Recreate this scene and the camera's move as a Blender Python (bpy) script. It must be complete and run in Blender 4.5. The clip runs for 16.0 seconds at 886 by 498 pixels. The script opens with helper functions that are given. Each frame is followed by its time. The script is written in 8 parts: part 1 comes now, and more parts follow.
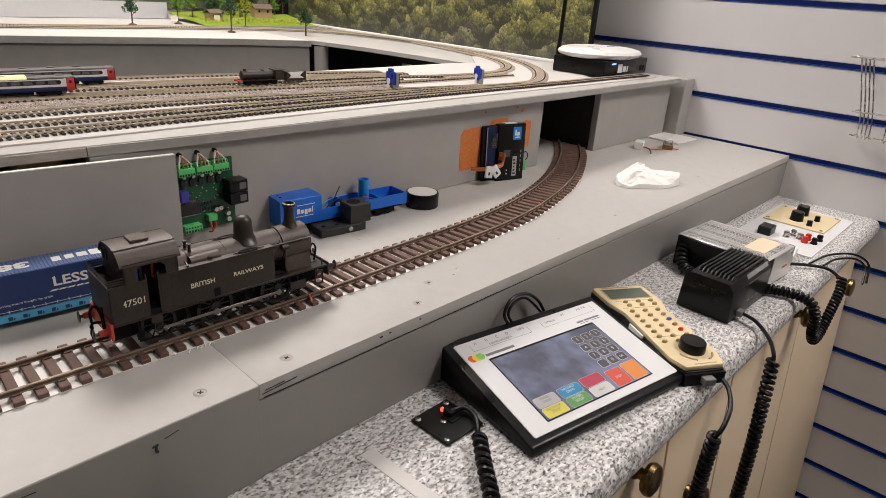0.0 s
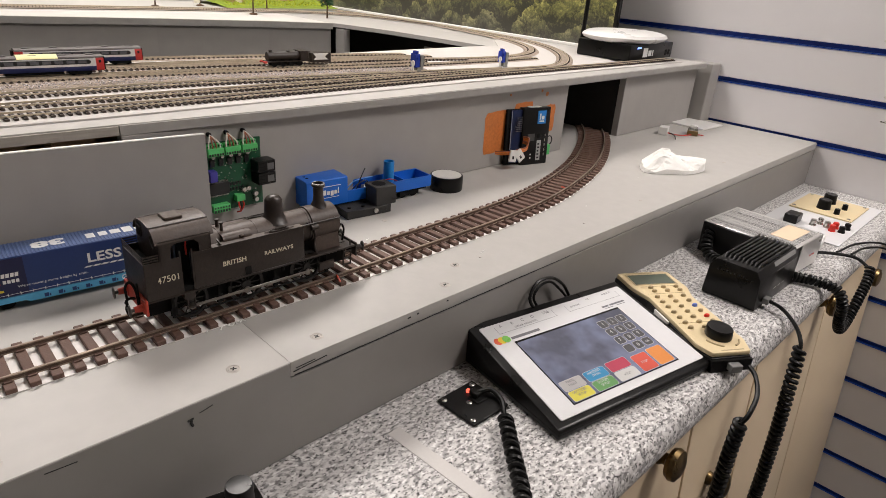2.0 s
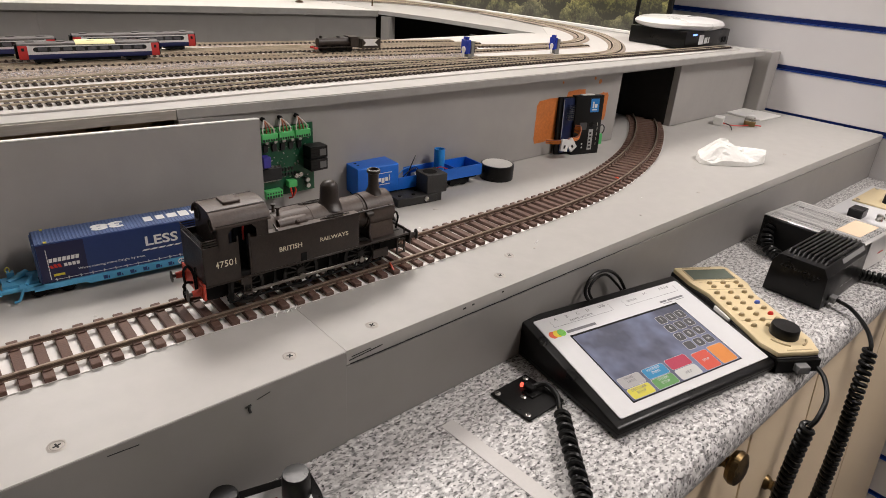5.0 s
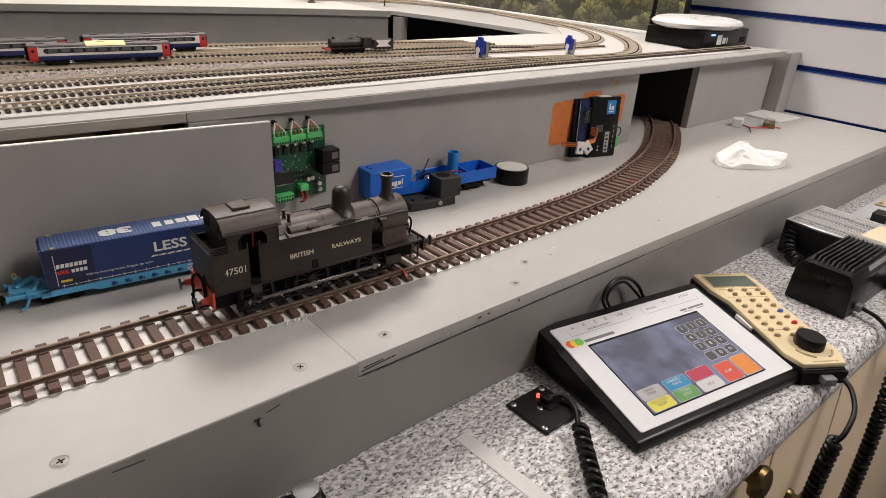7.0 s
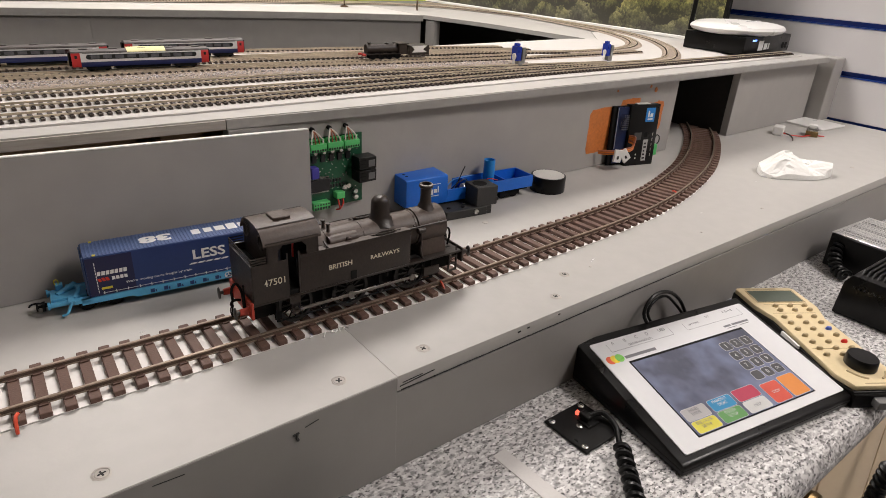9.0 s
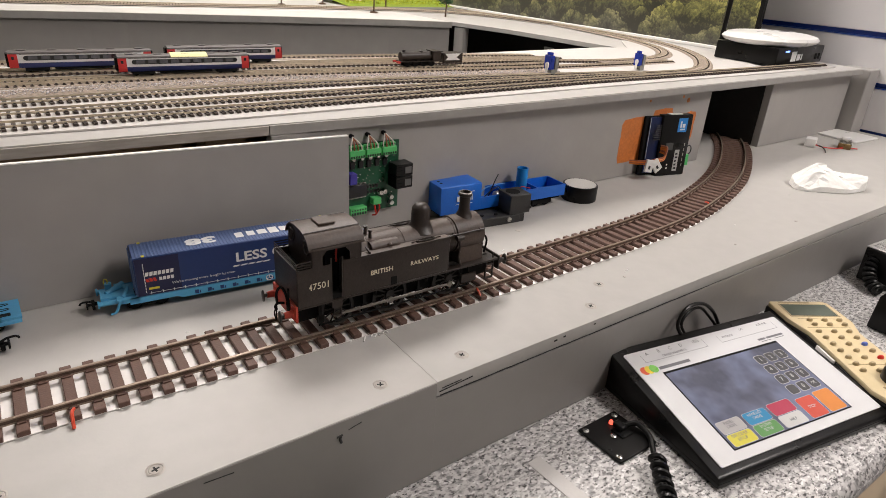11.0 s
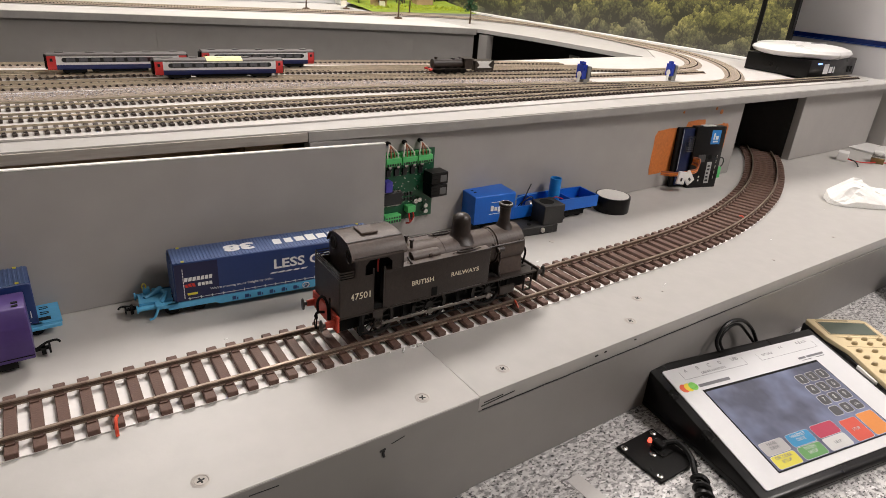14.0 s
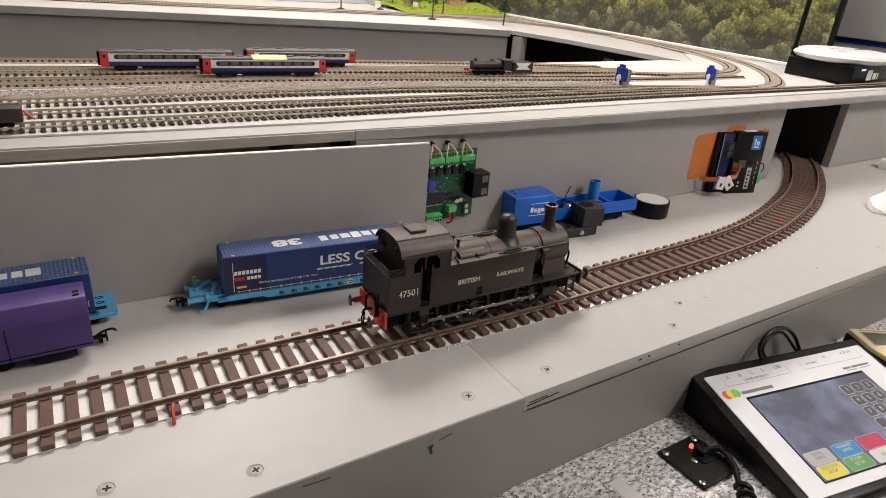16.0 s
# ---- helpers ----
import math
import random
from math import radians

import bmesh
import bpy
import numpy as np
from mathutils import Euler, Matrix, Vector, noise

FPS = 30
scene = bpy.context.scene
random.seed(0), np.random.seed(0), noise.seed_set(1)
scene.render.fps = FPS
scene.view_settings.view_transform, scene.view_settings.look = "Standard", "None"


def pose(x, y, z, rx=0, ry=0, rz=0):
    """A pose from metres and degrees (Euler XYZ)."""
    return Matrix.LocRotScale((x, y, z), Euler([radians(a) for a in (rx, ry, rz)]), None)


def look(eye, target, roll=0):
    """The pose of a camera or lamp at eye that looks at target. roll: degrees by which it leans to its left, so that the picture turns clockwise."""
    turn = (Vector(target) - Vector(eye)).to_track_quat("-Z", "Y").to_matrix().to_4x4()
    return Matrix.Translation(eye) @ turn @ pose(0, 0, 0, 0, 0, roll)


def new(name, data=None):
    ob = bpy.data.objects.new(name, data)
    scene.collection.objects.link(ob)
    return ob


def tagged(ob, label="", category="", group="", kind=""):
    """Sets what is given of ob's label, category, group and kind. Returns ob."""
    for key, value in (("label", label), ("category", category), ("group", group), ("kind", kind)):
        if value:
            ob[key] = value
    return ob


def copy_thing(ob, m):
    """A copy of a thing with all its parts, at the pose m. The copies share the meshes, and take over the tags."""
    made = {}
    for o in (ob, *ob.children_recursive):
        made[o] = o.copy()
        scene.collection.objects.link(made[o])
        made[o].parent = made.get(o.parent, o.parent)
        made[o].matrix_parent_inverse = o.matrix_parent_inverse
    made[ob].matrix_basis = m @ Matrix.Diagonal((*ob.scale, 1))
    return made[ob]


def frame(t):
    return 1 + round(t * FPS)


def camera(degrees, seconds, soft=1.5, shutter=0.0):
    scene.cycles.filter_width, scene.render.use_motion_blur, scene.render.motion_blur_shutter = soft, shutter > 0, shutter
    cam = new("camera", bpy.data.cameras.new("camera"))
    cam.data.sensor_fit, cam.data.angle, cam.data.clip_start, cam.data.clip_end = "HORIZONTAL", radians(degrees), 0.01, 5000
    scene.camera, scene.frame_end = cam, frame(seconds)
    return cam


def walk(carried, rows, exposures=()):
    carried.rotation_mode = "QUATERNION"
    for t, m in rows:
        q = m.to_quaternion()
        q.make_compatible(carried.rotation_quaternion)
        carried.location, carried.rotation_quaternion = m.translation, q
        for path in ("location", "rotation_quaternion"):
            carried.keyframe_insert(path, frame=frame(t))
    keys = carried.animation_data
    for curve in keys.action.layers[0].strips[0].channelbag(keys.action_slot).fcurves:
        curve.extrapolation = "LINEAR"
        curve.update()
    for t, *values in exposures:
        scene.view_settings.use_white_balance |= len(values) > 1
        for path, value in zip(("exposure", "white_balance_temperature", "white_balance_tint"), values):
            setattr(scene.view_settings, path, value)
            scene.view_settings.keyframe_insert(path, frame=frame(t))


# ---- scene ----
cam = camera(70.6, 16.0, soft=0.6)
PATH = [
    (0, (-0.18, -0.327, 1.239), (1.176, 0.92, 0.462), 3.9),
    (0.5, (-0.18, -0.328, 1.239), (1.17, 0.918, 0.449), 3.8),
    (1, (-0.182, -0.328, 1.237), (1.161, 0.917, 0.432), 3.8),
    (1.5, (-0.186, -0.324, 1.235), (1.144, 0.928, 0.42), 3.7),
    (2, (-0.189, -0.32, 1.235), (1.125, 0.946, 0.414), 4.1),
    (2.5, (-0.191, -0.316, 1.232), (1.099, 0.97, 0.406), 3.6),
    (3, (-0.193, -0.315, 1.233), (1.089, 0.978, 0.406), 3.6),
    (3.5, (-0.196, -0.314, 1.23), (1.072, 0.986, 0.391), 3.2),
    (4, (-0.195, -0.309, 1.226), (1.051, 1.002, 0.373), 3.3),
    (6.5, (-0.193, -0.291, 1.229), (1.022, 1.052, 0.378), 3.7),
    (7, (-0.187, -0.287, 1.226), (1.014, 1.065, 0.371), 3.5),
    (7.5, (-0.182, -0.28, 1.223), (0.992, 1.091, 0.362), 3.3),
    (8, (-0.184, -0.273, 1.224), (0.969, 1.115, 0.363), 3.3),
    (8.5, (-0.187, -0.271, 1.226), (0.96, 1.127, 0.373), 3.3),
    (9, (-0.189, -0.271, 1.228), (0.953, 1.132, 0.376), 3.3),
    (11.5, (-0.209, -0.263, 1.232), (0.884, 1.19, 0.399), 3.7),
    (12, (-0.212, -0.261, 1.232), (0.876, 1.202, 0.41), 3.6),
    (12.5, (-0.213, -0.257, 1.231), (0.865, 1.212, 0.407), 3.6),
    (13, (-0.213, -0.254, 1.23), (0.865, 1.213, 0.402), 4.0),
    (13.5, (-0.215, -0.248, 1.23), (0.858, 1.217, 0.393), 4.2),
    (14, (-0.219, -0.246, 1.232), (0.857, 1.221, 0.401), 4.4),
    (14.5, (-0.22, -0.245, 1.235), (0.855, 1.227, 0.412), 4.6),
    (15, (-0.225, -0.246, 1.236), (0.84, 1.237, 0.419), 4.7),
    (15.5, (-0.232, -0.242, 1.235), (0.809, 1.253, 0.409), 5.1),
    (16, (-0.236, -0.239, 1.231), (0.784, 1.267, 0.398), 4.8),
]
walk(cam, [(t, look(eye, target, roll)) for t, eye, target, roll in PATH], [(0, 0.03), (4, 0.03), (7, 0.02), (9, 0.0), (11.5, 0.11), (16, 0.14)])

# ---- world, lamps, exposure ----
world = bpy.data.worlds.new("room_air")
scene.world = world
world.use_nodes = True
world.node_tree.nodes["Background"].inputs[0].default_value = (0.8, 0.85, 1.0, 1)
world.node_tree.nodes["Background"].inputs[1].default_value = 0.005
scene.view_settings.exposure = 0.0


def panel_light(x, y, z, sx, sy, watts):
    d = bpy.data.lights.new("ceiling_panel_lamp", "AREA")
    d.shape, d.size, d.size_y, d.energy = "RECTANGLE", sx, sy, watts
    d.color = (1.0, 0.926, 0.882)
    ob = new("ceiling_panel_lamp", d)
    ob.matrix_world = pose(x, y, z)
    return ob


LAMPS = [(-1.3, 0.75, 4.0), (0.44, 1.00, 27.5), (0.98, -0.80, 25.0)]
for lx, ly, watts in LAMPS:
    panel_light(lx, ly, 2.365, 0.56, 0.56, watts)

# ---- materials ----
def mat(name, col, rough=0.5, metal=0.0, vary=0.08, scale=30.0, bump=0.05, bscale=None, spec=0.5, coat=0.0, rand=0.0, island=0.0):
    """Painted, plastic or metal surface with two scales of mottling and fine relief."""
    m = bpy.data.materials.new(name)
    m.use_nodes = True
    nt = m.node_tree
    b = nt.nodes["Principled BSDF"]
    b.inputs["Roughness"].default_value = rough
    b.inputs["Metallic"].default_value = metal
    b.inputs["Specular IOR Level"].default_value = spec
    b.inputs["Coat Weight"].default_value = coat
    tc = nt.nodes.new("ShaderNodeTexCoord")
    n1 = nt.nodes.new("ShaderNodeTexNoise")
    n1.inputs["Scale"].default_value = scale
    n1.inputs["Detail"].default_value = 6
    n2 = nt.nodes.new("ShaderNodeTexNoise")
    n2.inputs["Scale"].default_value = scale * 9
    n2.inputs["Detail"].default_value = 3
    nt.links.new(tc.outputs["Object"], n1.inputs["Vector"])
    nt.links.new(tc.outputs["Object"], n2.inputs["Vector"])
    add = nt.nodes.new("ShaderNodeMath")
    add.operation = "ADD"
    nt.links.new(n1.outputs[0], add.inputs[0])
    nt.links.new(n2.outputs[0], add.inputs[1])
    last = add
    if rand or island:
        src = nt.nodes.new("ShaderNodeObjectInfo" if rand else "ShaderNodeNewGeometry")
        ad2 = nt.nodes.new("ShaderNodeMath")
        ad2.operation = "MULTIPLY_ADD"
        nt.links.new(src.outputs["Random" if rand else "Random Per Island"], ad2.inputs[0])
        ad2.inputs[1].default_value = (rand or island)
        nt.links.new(add.outputs[0], ad2.inputs[2])
        last = ad2
    rmp = nt.nodes.new("ShaderNodeMapRange")
    rmp.inputs[1].default_value, rmp.inputs[2].default_value = 0.55, 1.45
    rmp.inputs[3].default_value, rmp.inputs[4].default_value = 1 - vary, 1 + vary
    nt.links.new(last.outputs[0], rmp.inputs[0])
    mul = nt.nodes.new("ShaderNodeVectorMath")
    mul.operation = "SCALE"
    mul.inputs[0].default_value = col[:3]
    nt.links.new(rmp.outputs[0], mul.inputs["Scale"])
    nt.links.new(mul.outputs[0], b.inputs["Base Color"])
    rr = nt.nodes.new("ShaderNodeMapRange")
    rr.inputs[1].default_value, rr.inputs[2].default_value = 0.3, 0.7
    rr.inputs[3].default_value, rr.inputs[4].default_value = max(0.02, rough - 0.07), min(1, rough + 0.07)
    nt.links.new(n1.outputs[0], rr.inputs[0])
    nt.links.new(rr.outputs[0], b.inputs["Roughness"])
    if bump:
        bp = nt.nodes.new("ShaderNodeBump")
        bp.inputs["Strength"].default_value = bump
        bp.inputs["Distance"].default_value = 0.001
        n3 = nt.nodes.new("ShaderNodeTexNoise")
        n3.inputs["Scale"].default_value = bscale or scale * 14
        n3.inputs["Detail"].default_value = 4
        nt.links.new(tc.outputs["Object"], n3.inputs["Vector"])
        nt.links.new(n3.outputs[0], bp.inputs["Height"])
        nt.links.new(bp.outputs[0], b.inputs["Normal"])
    return m


def granite_mat():
    m = bpy.data.materials.new("speckled_laminate")
    m.use_nodes = True
    nt = m.node_tree
    b = nt.nodes["Principled BSDF"]
    tc = nt.nodes.new("ShaderNodeTexCoord")
    col = None
    steps = [(260, 0.38, 0.55, (0.27, 0.262, 0.26), (0.64, 0.625, 0.615)), (240, 0.58, 0.65, None, (0.18, 0.17, 0.168)), (420, 0.60, 0.64, None, (0.028, 0.026, 0.027)), (260, 0.58, 0.65, None, (0.80, 0.79, 0.78)), (190, 0.64, 0.70, None, (0.05, 0.047, 0.047))]
    for i, (sc, lo, hi, c0, c1) in enumerate(steps):
        n = nt.nodes.new("ShaderNodeTexNoise")
        n.inputs["Scale"].default_value = sc
        n.inputs["Detail"].default_value = 2.5
        mp = nt.nodes.new("ShaderNodeMapping")
        mp.inputs["Location"].default_value = (i * 3.1, i * 7.7, i * 1.3)
        mp.inputs["Scale"].default_value = (0.75, 1.1, 1)
        nt.links.new(tc.outputs["Object"], mp.inputs[0])
        nt.links.new(mp.outputs[0], n.inputs["Vector"])
        r = nt.nodes.new("ShaderNodeMapRange")
        r.inputs[1].default_value, r.inputs[2].default_value = lo, hi
        nt.links.new(n.outputs[0], r.inputs[0])
        mx = nt.nodes.new("ShaderNodeMix")
        mx.data_type = "RGBA"
        nt.links.new(r.outputs[0], mx.inputs[0])
        if col is None:
            mx.inputs[6].default_value = (*c0, 1)
        else:
            nt.links.new(col, mx.inputs[6])
        mx.inputs[7].default_value = (*c1, 1)
        col = mx.outputs[2]
    nt.links.new(col, b.inputs["Base Color"])
    b.inputs["Roughness"].default_value = 0.38
    return m


def forest_mat(name, dark, mid, light, crown, haze, low, high):
    """A printed wood: rounded tree crowns lit from above, leafy inside, with a greyer lower band between heights low and high."""
    m = bpy.data.materials.new(name)
    m.use_nodes = True
    nt = m.node_tree
    link = nt.links.new
    b = nt.nodes["Principled BSDF"]
    tc = nt.nodes.new("ShaderNodeTexCoord")

    def maths(op, a, c, d=None):
        n = nt.nodes.new("ShaderNodeMath")
        n.operation = op
        for k, v in enumerate((a, c, d)):
            if v is None:
                continue
            if isinstance(v, (int, float)):
                n.inputs[k].default_value = v
            else:
                link(v, n.inputs[k])
        return n.outputs[0]

    def noise_tex(scale, detail, rough):
        n = nt.nodes.new("ShaderNodeTexNoise")
        n.inputs["Scale"].default_value, n.inputs["Detail"].default_value, n.inputs["Roughness"].default_value = scale, detail, rough
        link(tc.outputs["Object"], n.inputs["Vector"])
        return n

    warp = noise_tex(38, 5, 0.65)
    wob = nt.nodes.new("ShaderNodeVectorMath")
    wob.operation = "MULTIPLY_ADD"
    link(warp.outputs["Color"], wob.inputs[0])
    wob.inputs[1].default_value = (0.045, 0.045, 0.045)
    link(tc.outputs["Object"], wob.inputs[2])
    sep = nt.nodes.new("ShaderNodeSeparateXYZ")
    link(wob.outputs[0], sep.inputs[0])
    tones = []
    for scale, weight in ((crown, 1.0), (crown * 2.7, 0.55)):
        vo = nt.nodes.new("ShaderNodeTexVoronoi")
        vo.inputs["Scale"].default_value = scale
        link(wob.outputs[0], vo.inputs["Vector"])
        ps = nt.nodes.new("ShaderNodeSeparateXYZ")
        link(vo.outputs["Position"], ps.inputs[0])
        rise = maths("SUBTRACT", sep.outputs[2], ps.outputs[2])
        cs = nt.nodes.new("ShaderNodeSeparateColor")
        link(vo.outputs["Color"], cs.inputs[0])
        t = maths("MULTIPLY_ADD", rise, scale * 0.50 * weight, maths("MULTIPLY", maths("SUBTRACT", cs.outputs[0], 0.5), 0.34 * weight))
        tones.append(maths("MULTIPLY_ADD", vo.outputs["Distance"], -0.30 * weight, t))
    leaf = noise_tex(150, 6, 0.75)
    tone = maths("ADD", maths("ADD", tones[0], tones[1]), maths("MULTIPLY_ADD", leaf.outputs[0], 1.5, -0.10))
    ramp = nt.nodes.new("ShaderNodeValToRGB")
    e = ramp.color_ramp.elements
    e[0].position, e[0].color = 0.22, (*dark, 1)
    e[1].position, e[1].color = 0.98, (*light, 1)
    k = e.new(0.58)
    k.color = (*mid, 1)
    link(tone, ramp.inputs[0])
    z = nt.nodes.new("ShaderNodeSeparateXYZ")
    link(tc.outputs["Object"], z.inputs[0])
    big = noise_tex(6, 3, 0.5)
    band = nt.nodes.new("ShaderNodeMapRange")
    band.inputs[1].default_value, band.inputs[2].default_value = low, high
    link(maths("MULTIPLY_ADD", big.outputs[0], 0.14, maths("SUBTRACT", z.outputs[2], 0.07)), band.inputs[0])
    grey = nt.nodes.new("ShaderNodeHueSaturation")
    grey.inputs["Saturation"].default_value, grey.inputs["Value"].default_value = 0.45, 0.62
    link(ramp.outputs[0], grey.inputs["Color"])
    veil = nt.nodes.new("ShaderNodeMix")
    veil.data_type = "RGBA"
    veil.inputs[0].default_value = 0.35
    link(grey.outputs[0], veil.inputs[6])
    veil.inputs[7].default_value = (*haze, 1)
    mx = nt.nodes.new("ShaderNodeMix")
    mx.data_type = "RGBA"
    link(band.outputs[0], mx.inputs[0])
    link(veil.outputs[2], mx.inputs[6])
    link(ramp.outputs[0], mx.inputs[7])
    link(mx.outputs[2], b.inputs["Base Color"])
    b.inputs["Roughness"].default_value = 0.38
    return m


def wood_mat(name, c0, c1, axis=(1, 12, 12)):
    m = bpy.data.materials.new(name)
    m.use_nodes = True
    nt = m.node_tree
    b = nt.nodes["Principled BSDF"]
    tc = nt.nodes.new("ShaderNodeTexCoord")
    mp = nt.nodes.new("ShaderNodeMapping")
    mp.inputs["Scale"].default_value = axis
    n = nt.nodes.new("ShaderNodeTexNoise")
    n.inputs["Scale"].default_value = 30
    n.inputs["Detail"].default_value = 6
    mx = nt.nodes.new("ShaderNodeMix")
    mx.data_type = "RGBA"
    mx.inputs[6].default_value, mx.inputs[7].default_value = (*c0, 1), (*c1, 1)
    nt.links.new(tc.outputs["Object"], mp.inputs[0])
    nt.links.new(mp.outputs[0], n.inputs["Vector"])
    nt.links.new(n.outputs[0], mx.inputs[0])
    nt.links.new(mx.outputs[2], b.inputs["Base Color"])
    b.inputs["Roughness"].default_value = 0.6
    return m


# One grey paint in two tones: upstand darkened for shade, board top lighter.
GREY_SHADED = mat("grey_paint_shaded", (0.255, 0.243, 0.230), 0.5, vary=0.05, scale=5, bump=0.12, bscale=160)
GREY_LIT = mat("grey_deck_paint", (0.435, 0.421, 0.398), 0.52, vary=0.06, scale=6, bump=0.12, bscale=160)
GREY_EDGE = mat("worn_grey_plywood_edge", (0.42, 0.39, 0.355), 0.6, vary=0.24, scale=14, bump=0.4, bscale=90)
# Panels and front edges: tones between these, set by each face's brightness.
GREY_PANEL = mat("grey_panel_tone", (0.345, 0.33, 0.313), 0.5, vary=0.07, scale=4, bump=0.14, bscale=140)
GREY_FRONT = mat("grey_front_edge_tone", (0.33, 0.318, 0.30), 0.5, vary=0.14, scale=9, bump=0.2, bscale=120)
REAR_TOP = mat("off_white_deck_paint", (0.585, 0.563, 0.533), 0.55, vary=0.08, scale=9, bump=0.12, bscale=160)
UNDERLAY = mat("off_white_card", (0.56, 0.535, 0.51), 0.8, vary=0.06, scale=22)
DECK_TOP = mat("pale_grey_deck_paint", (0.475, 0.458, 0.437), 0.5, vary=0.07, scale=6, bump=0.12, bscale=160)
RAW_WHITE = mat("raw_white_board_edge", (0.82, 0.81, 0.78), 0.6, vary=0.05, scale=20)
SLAT = mat("white_slat_panel", (0.72, 0.70, 0.71), 0.42, vary=0.02, scale=3, bump=0.02)
BLUE_INSERT = mat("blue_slat_insert", (0.010, 0.055, 0.34), 0.35, vary=0.08, scale=8)
WHITE_WALL = mat("white_wall_paint", (0.75, 0.74, 0.72), 0.7, vary=0.03, scale=2)
BOUNCE_WALL = mat("bounce_wall_tone", (0.38, 0.362, 0.335), 0.8, vary=0.04, scale=2)
CARPET = mat("dark_carpet", (0.06, 0.06, 0.065), 0.95, vary=0.3, scale=60, bump=0.6)
CREAM = mat("cream_door_laminate", (0.74, 0.60, 0.42), 0.38, vary=0.02, scale=4, bump=0.02)
GRANITE = granite_mat()
BLACK = mat("black_plastic", (0.0055, 0.0052, 0.0052), 0.32, vary=0.2, scale=40, bump=0.05, spec=0.27)
MATT_BLACK = mat("matt_black", (0.005, 0.005, 0.005), 0.8, vary=0.2, scale=40, spec=0.25)
# Near-black stands for the shade inside the well and tunnel.
SHADE_DARK = mat("shade_dark_board", (0.014, 0.012, 0.011), 0.9, vary=0.3, scale=10)
SLEEPER = mat("brown_plastic_sleeper", (0.112, 0.062, 0.046), 0.62, vary=0.18, scale=60, bump=0.3, rand=0.0, island=0.25)
RAIL = mat("nickel_rail", (0.36, 0.285, 0.225), 0.36, metal=0.65, vary=0.25, scale=50)
WHITE_PAPER = mat("white_underlay", (0.82, 0.79, 0.765), 0.8, vary=0.05, scale=30)
BALLAST = mat("grey_brown_ballast", (0.31, 0.255, 0.205), 0.95, vary=0.5, scale=160, bump=1.0, bscale=500)
N_SLEEPER = mat("dark_small_sleeper", (0.045, 0.032, 0.026), 0.7, vary=0.3, scale=80, island=0.5)
STEEL = mat("bright_steel", (0.62, 0.6, 0.57), 0.28, metal=1.0, vary=0.1, scale=60)
BRASS = mat("antique_brass", (0.22, 0.15, 0.07), 0.32, metal=1.0, vary=0.25, scale=40)
WHITE = mat("white_plastic", (0.80, 0.79, 0.77), 0.32, vary=0.02, scale=20)
FOREST = forest_mat("printed_forest", (0.040, 0.040, 0.026), (0.175, 0.175, 0.062), (0.58, 0.54, 0.17), 17, (0.125, 0.118, 0.100), 0.005, 0.075)
WORN_PLY = wood_mat("worn_grey_plywood", (0.27, 0.245, 0.215), (0.47, 0.435, 0.395), (1, 16, 16))
PLY = wood_mat("bare_plywood", (0.30, 0.19, 0.11), (0.42, 0.29, 0.18))


# ---- mesh helpers ----
def mesh_ob(name, bm, material, smooth=False):
    me = bpy.data.meshes.new(name)
    bm.normal_update()
    bm.to_mesh(me)
    bm.free()
    me.materials.append(material)
    if smooth:
        me.shade_smooth()
        me.set_sharp_from_angle(angle=radians(38))
    return new(name, me)


def part(name, bm, material, parent, label="", smooth=True):
    ob = mesh_ob(name, bm, material, smooth)
    ob.parent = parent
    if label:
        tagged(ob, label)
    return ob


def thing(name, label, category, m=None, group="", kind=""):
    e = new(name, None)
    e.empty_display_size = 0.02
    if m is not None:
        e.matrix_world = m
    return tagged(e, label, category, group, kind)


def struct(name, bm, material, label, category="", smooth=False):
    return tagged(mesh_ob(name, bm, material, smooth), label, category or name.split("_")[0], "", "structure")


def box(bm, x0, x1, y0, y1, z0, z1, bev=0.0, seg=2, m=None):
    vs = [bm.verts.new((x, y, z)) for x in (x0, x1) for y in (y0, y1) for z in (z0, z1)]
    fs = [bm.faces.new([vs[i] for i in q]) for q in ((0, 1, 3, 2), (4, 6, 7, 5), (0, 4, 5, 1), (2, 3, 7, 6), (0, 2, 6, 4), (1, 5, 7, 3))]
    out = vs
    if bev:
        es = list({e for f in fs for e in f.edges})
        r = bmesh.ops.bevel(bm, geom=es, offset=bev, segments=seg, profile=0.5, affect="EDGES")
        out = list({v for f in r["faces"] for v in f.verts} | {v for v in vs if v.is_valid})
    if m is not None:
        bmesh.ops.transform(bm, matrix=m, verts=out)
    return bm


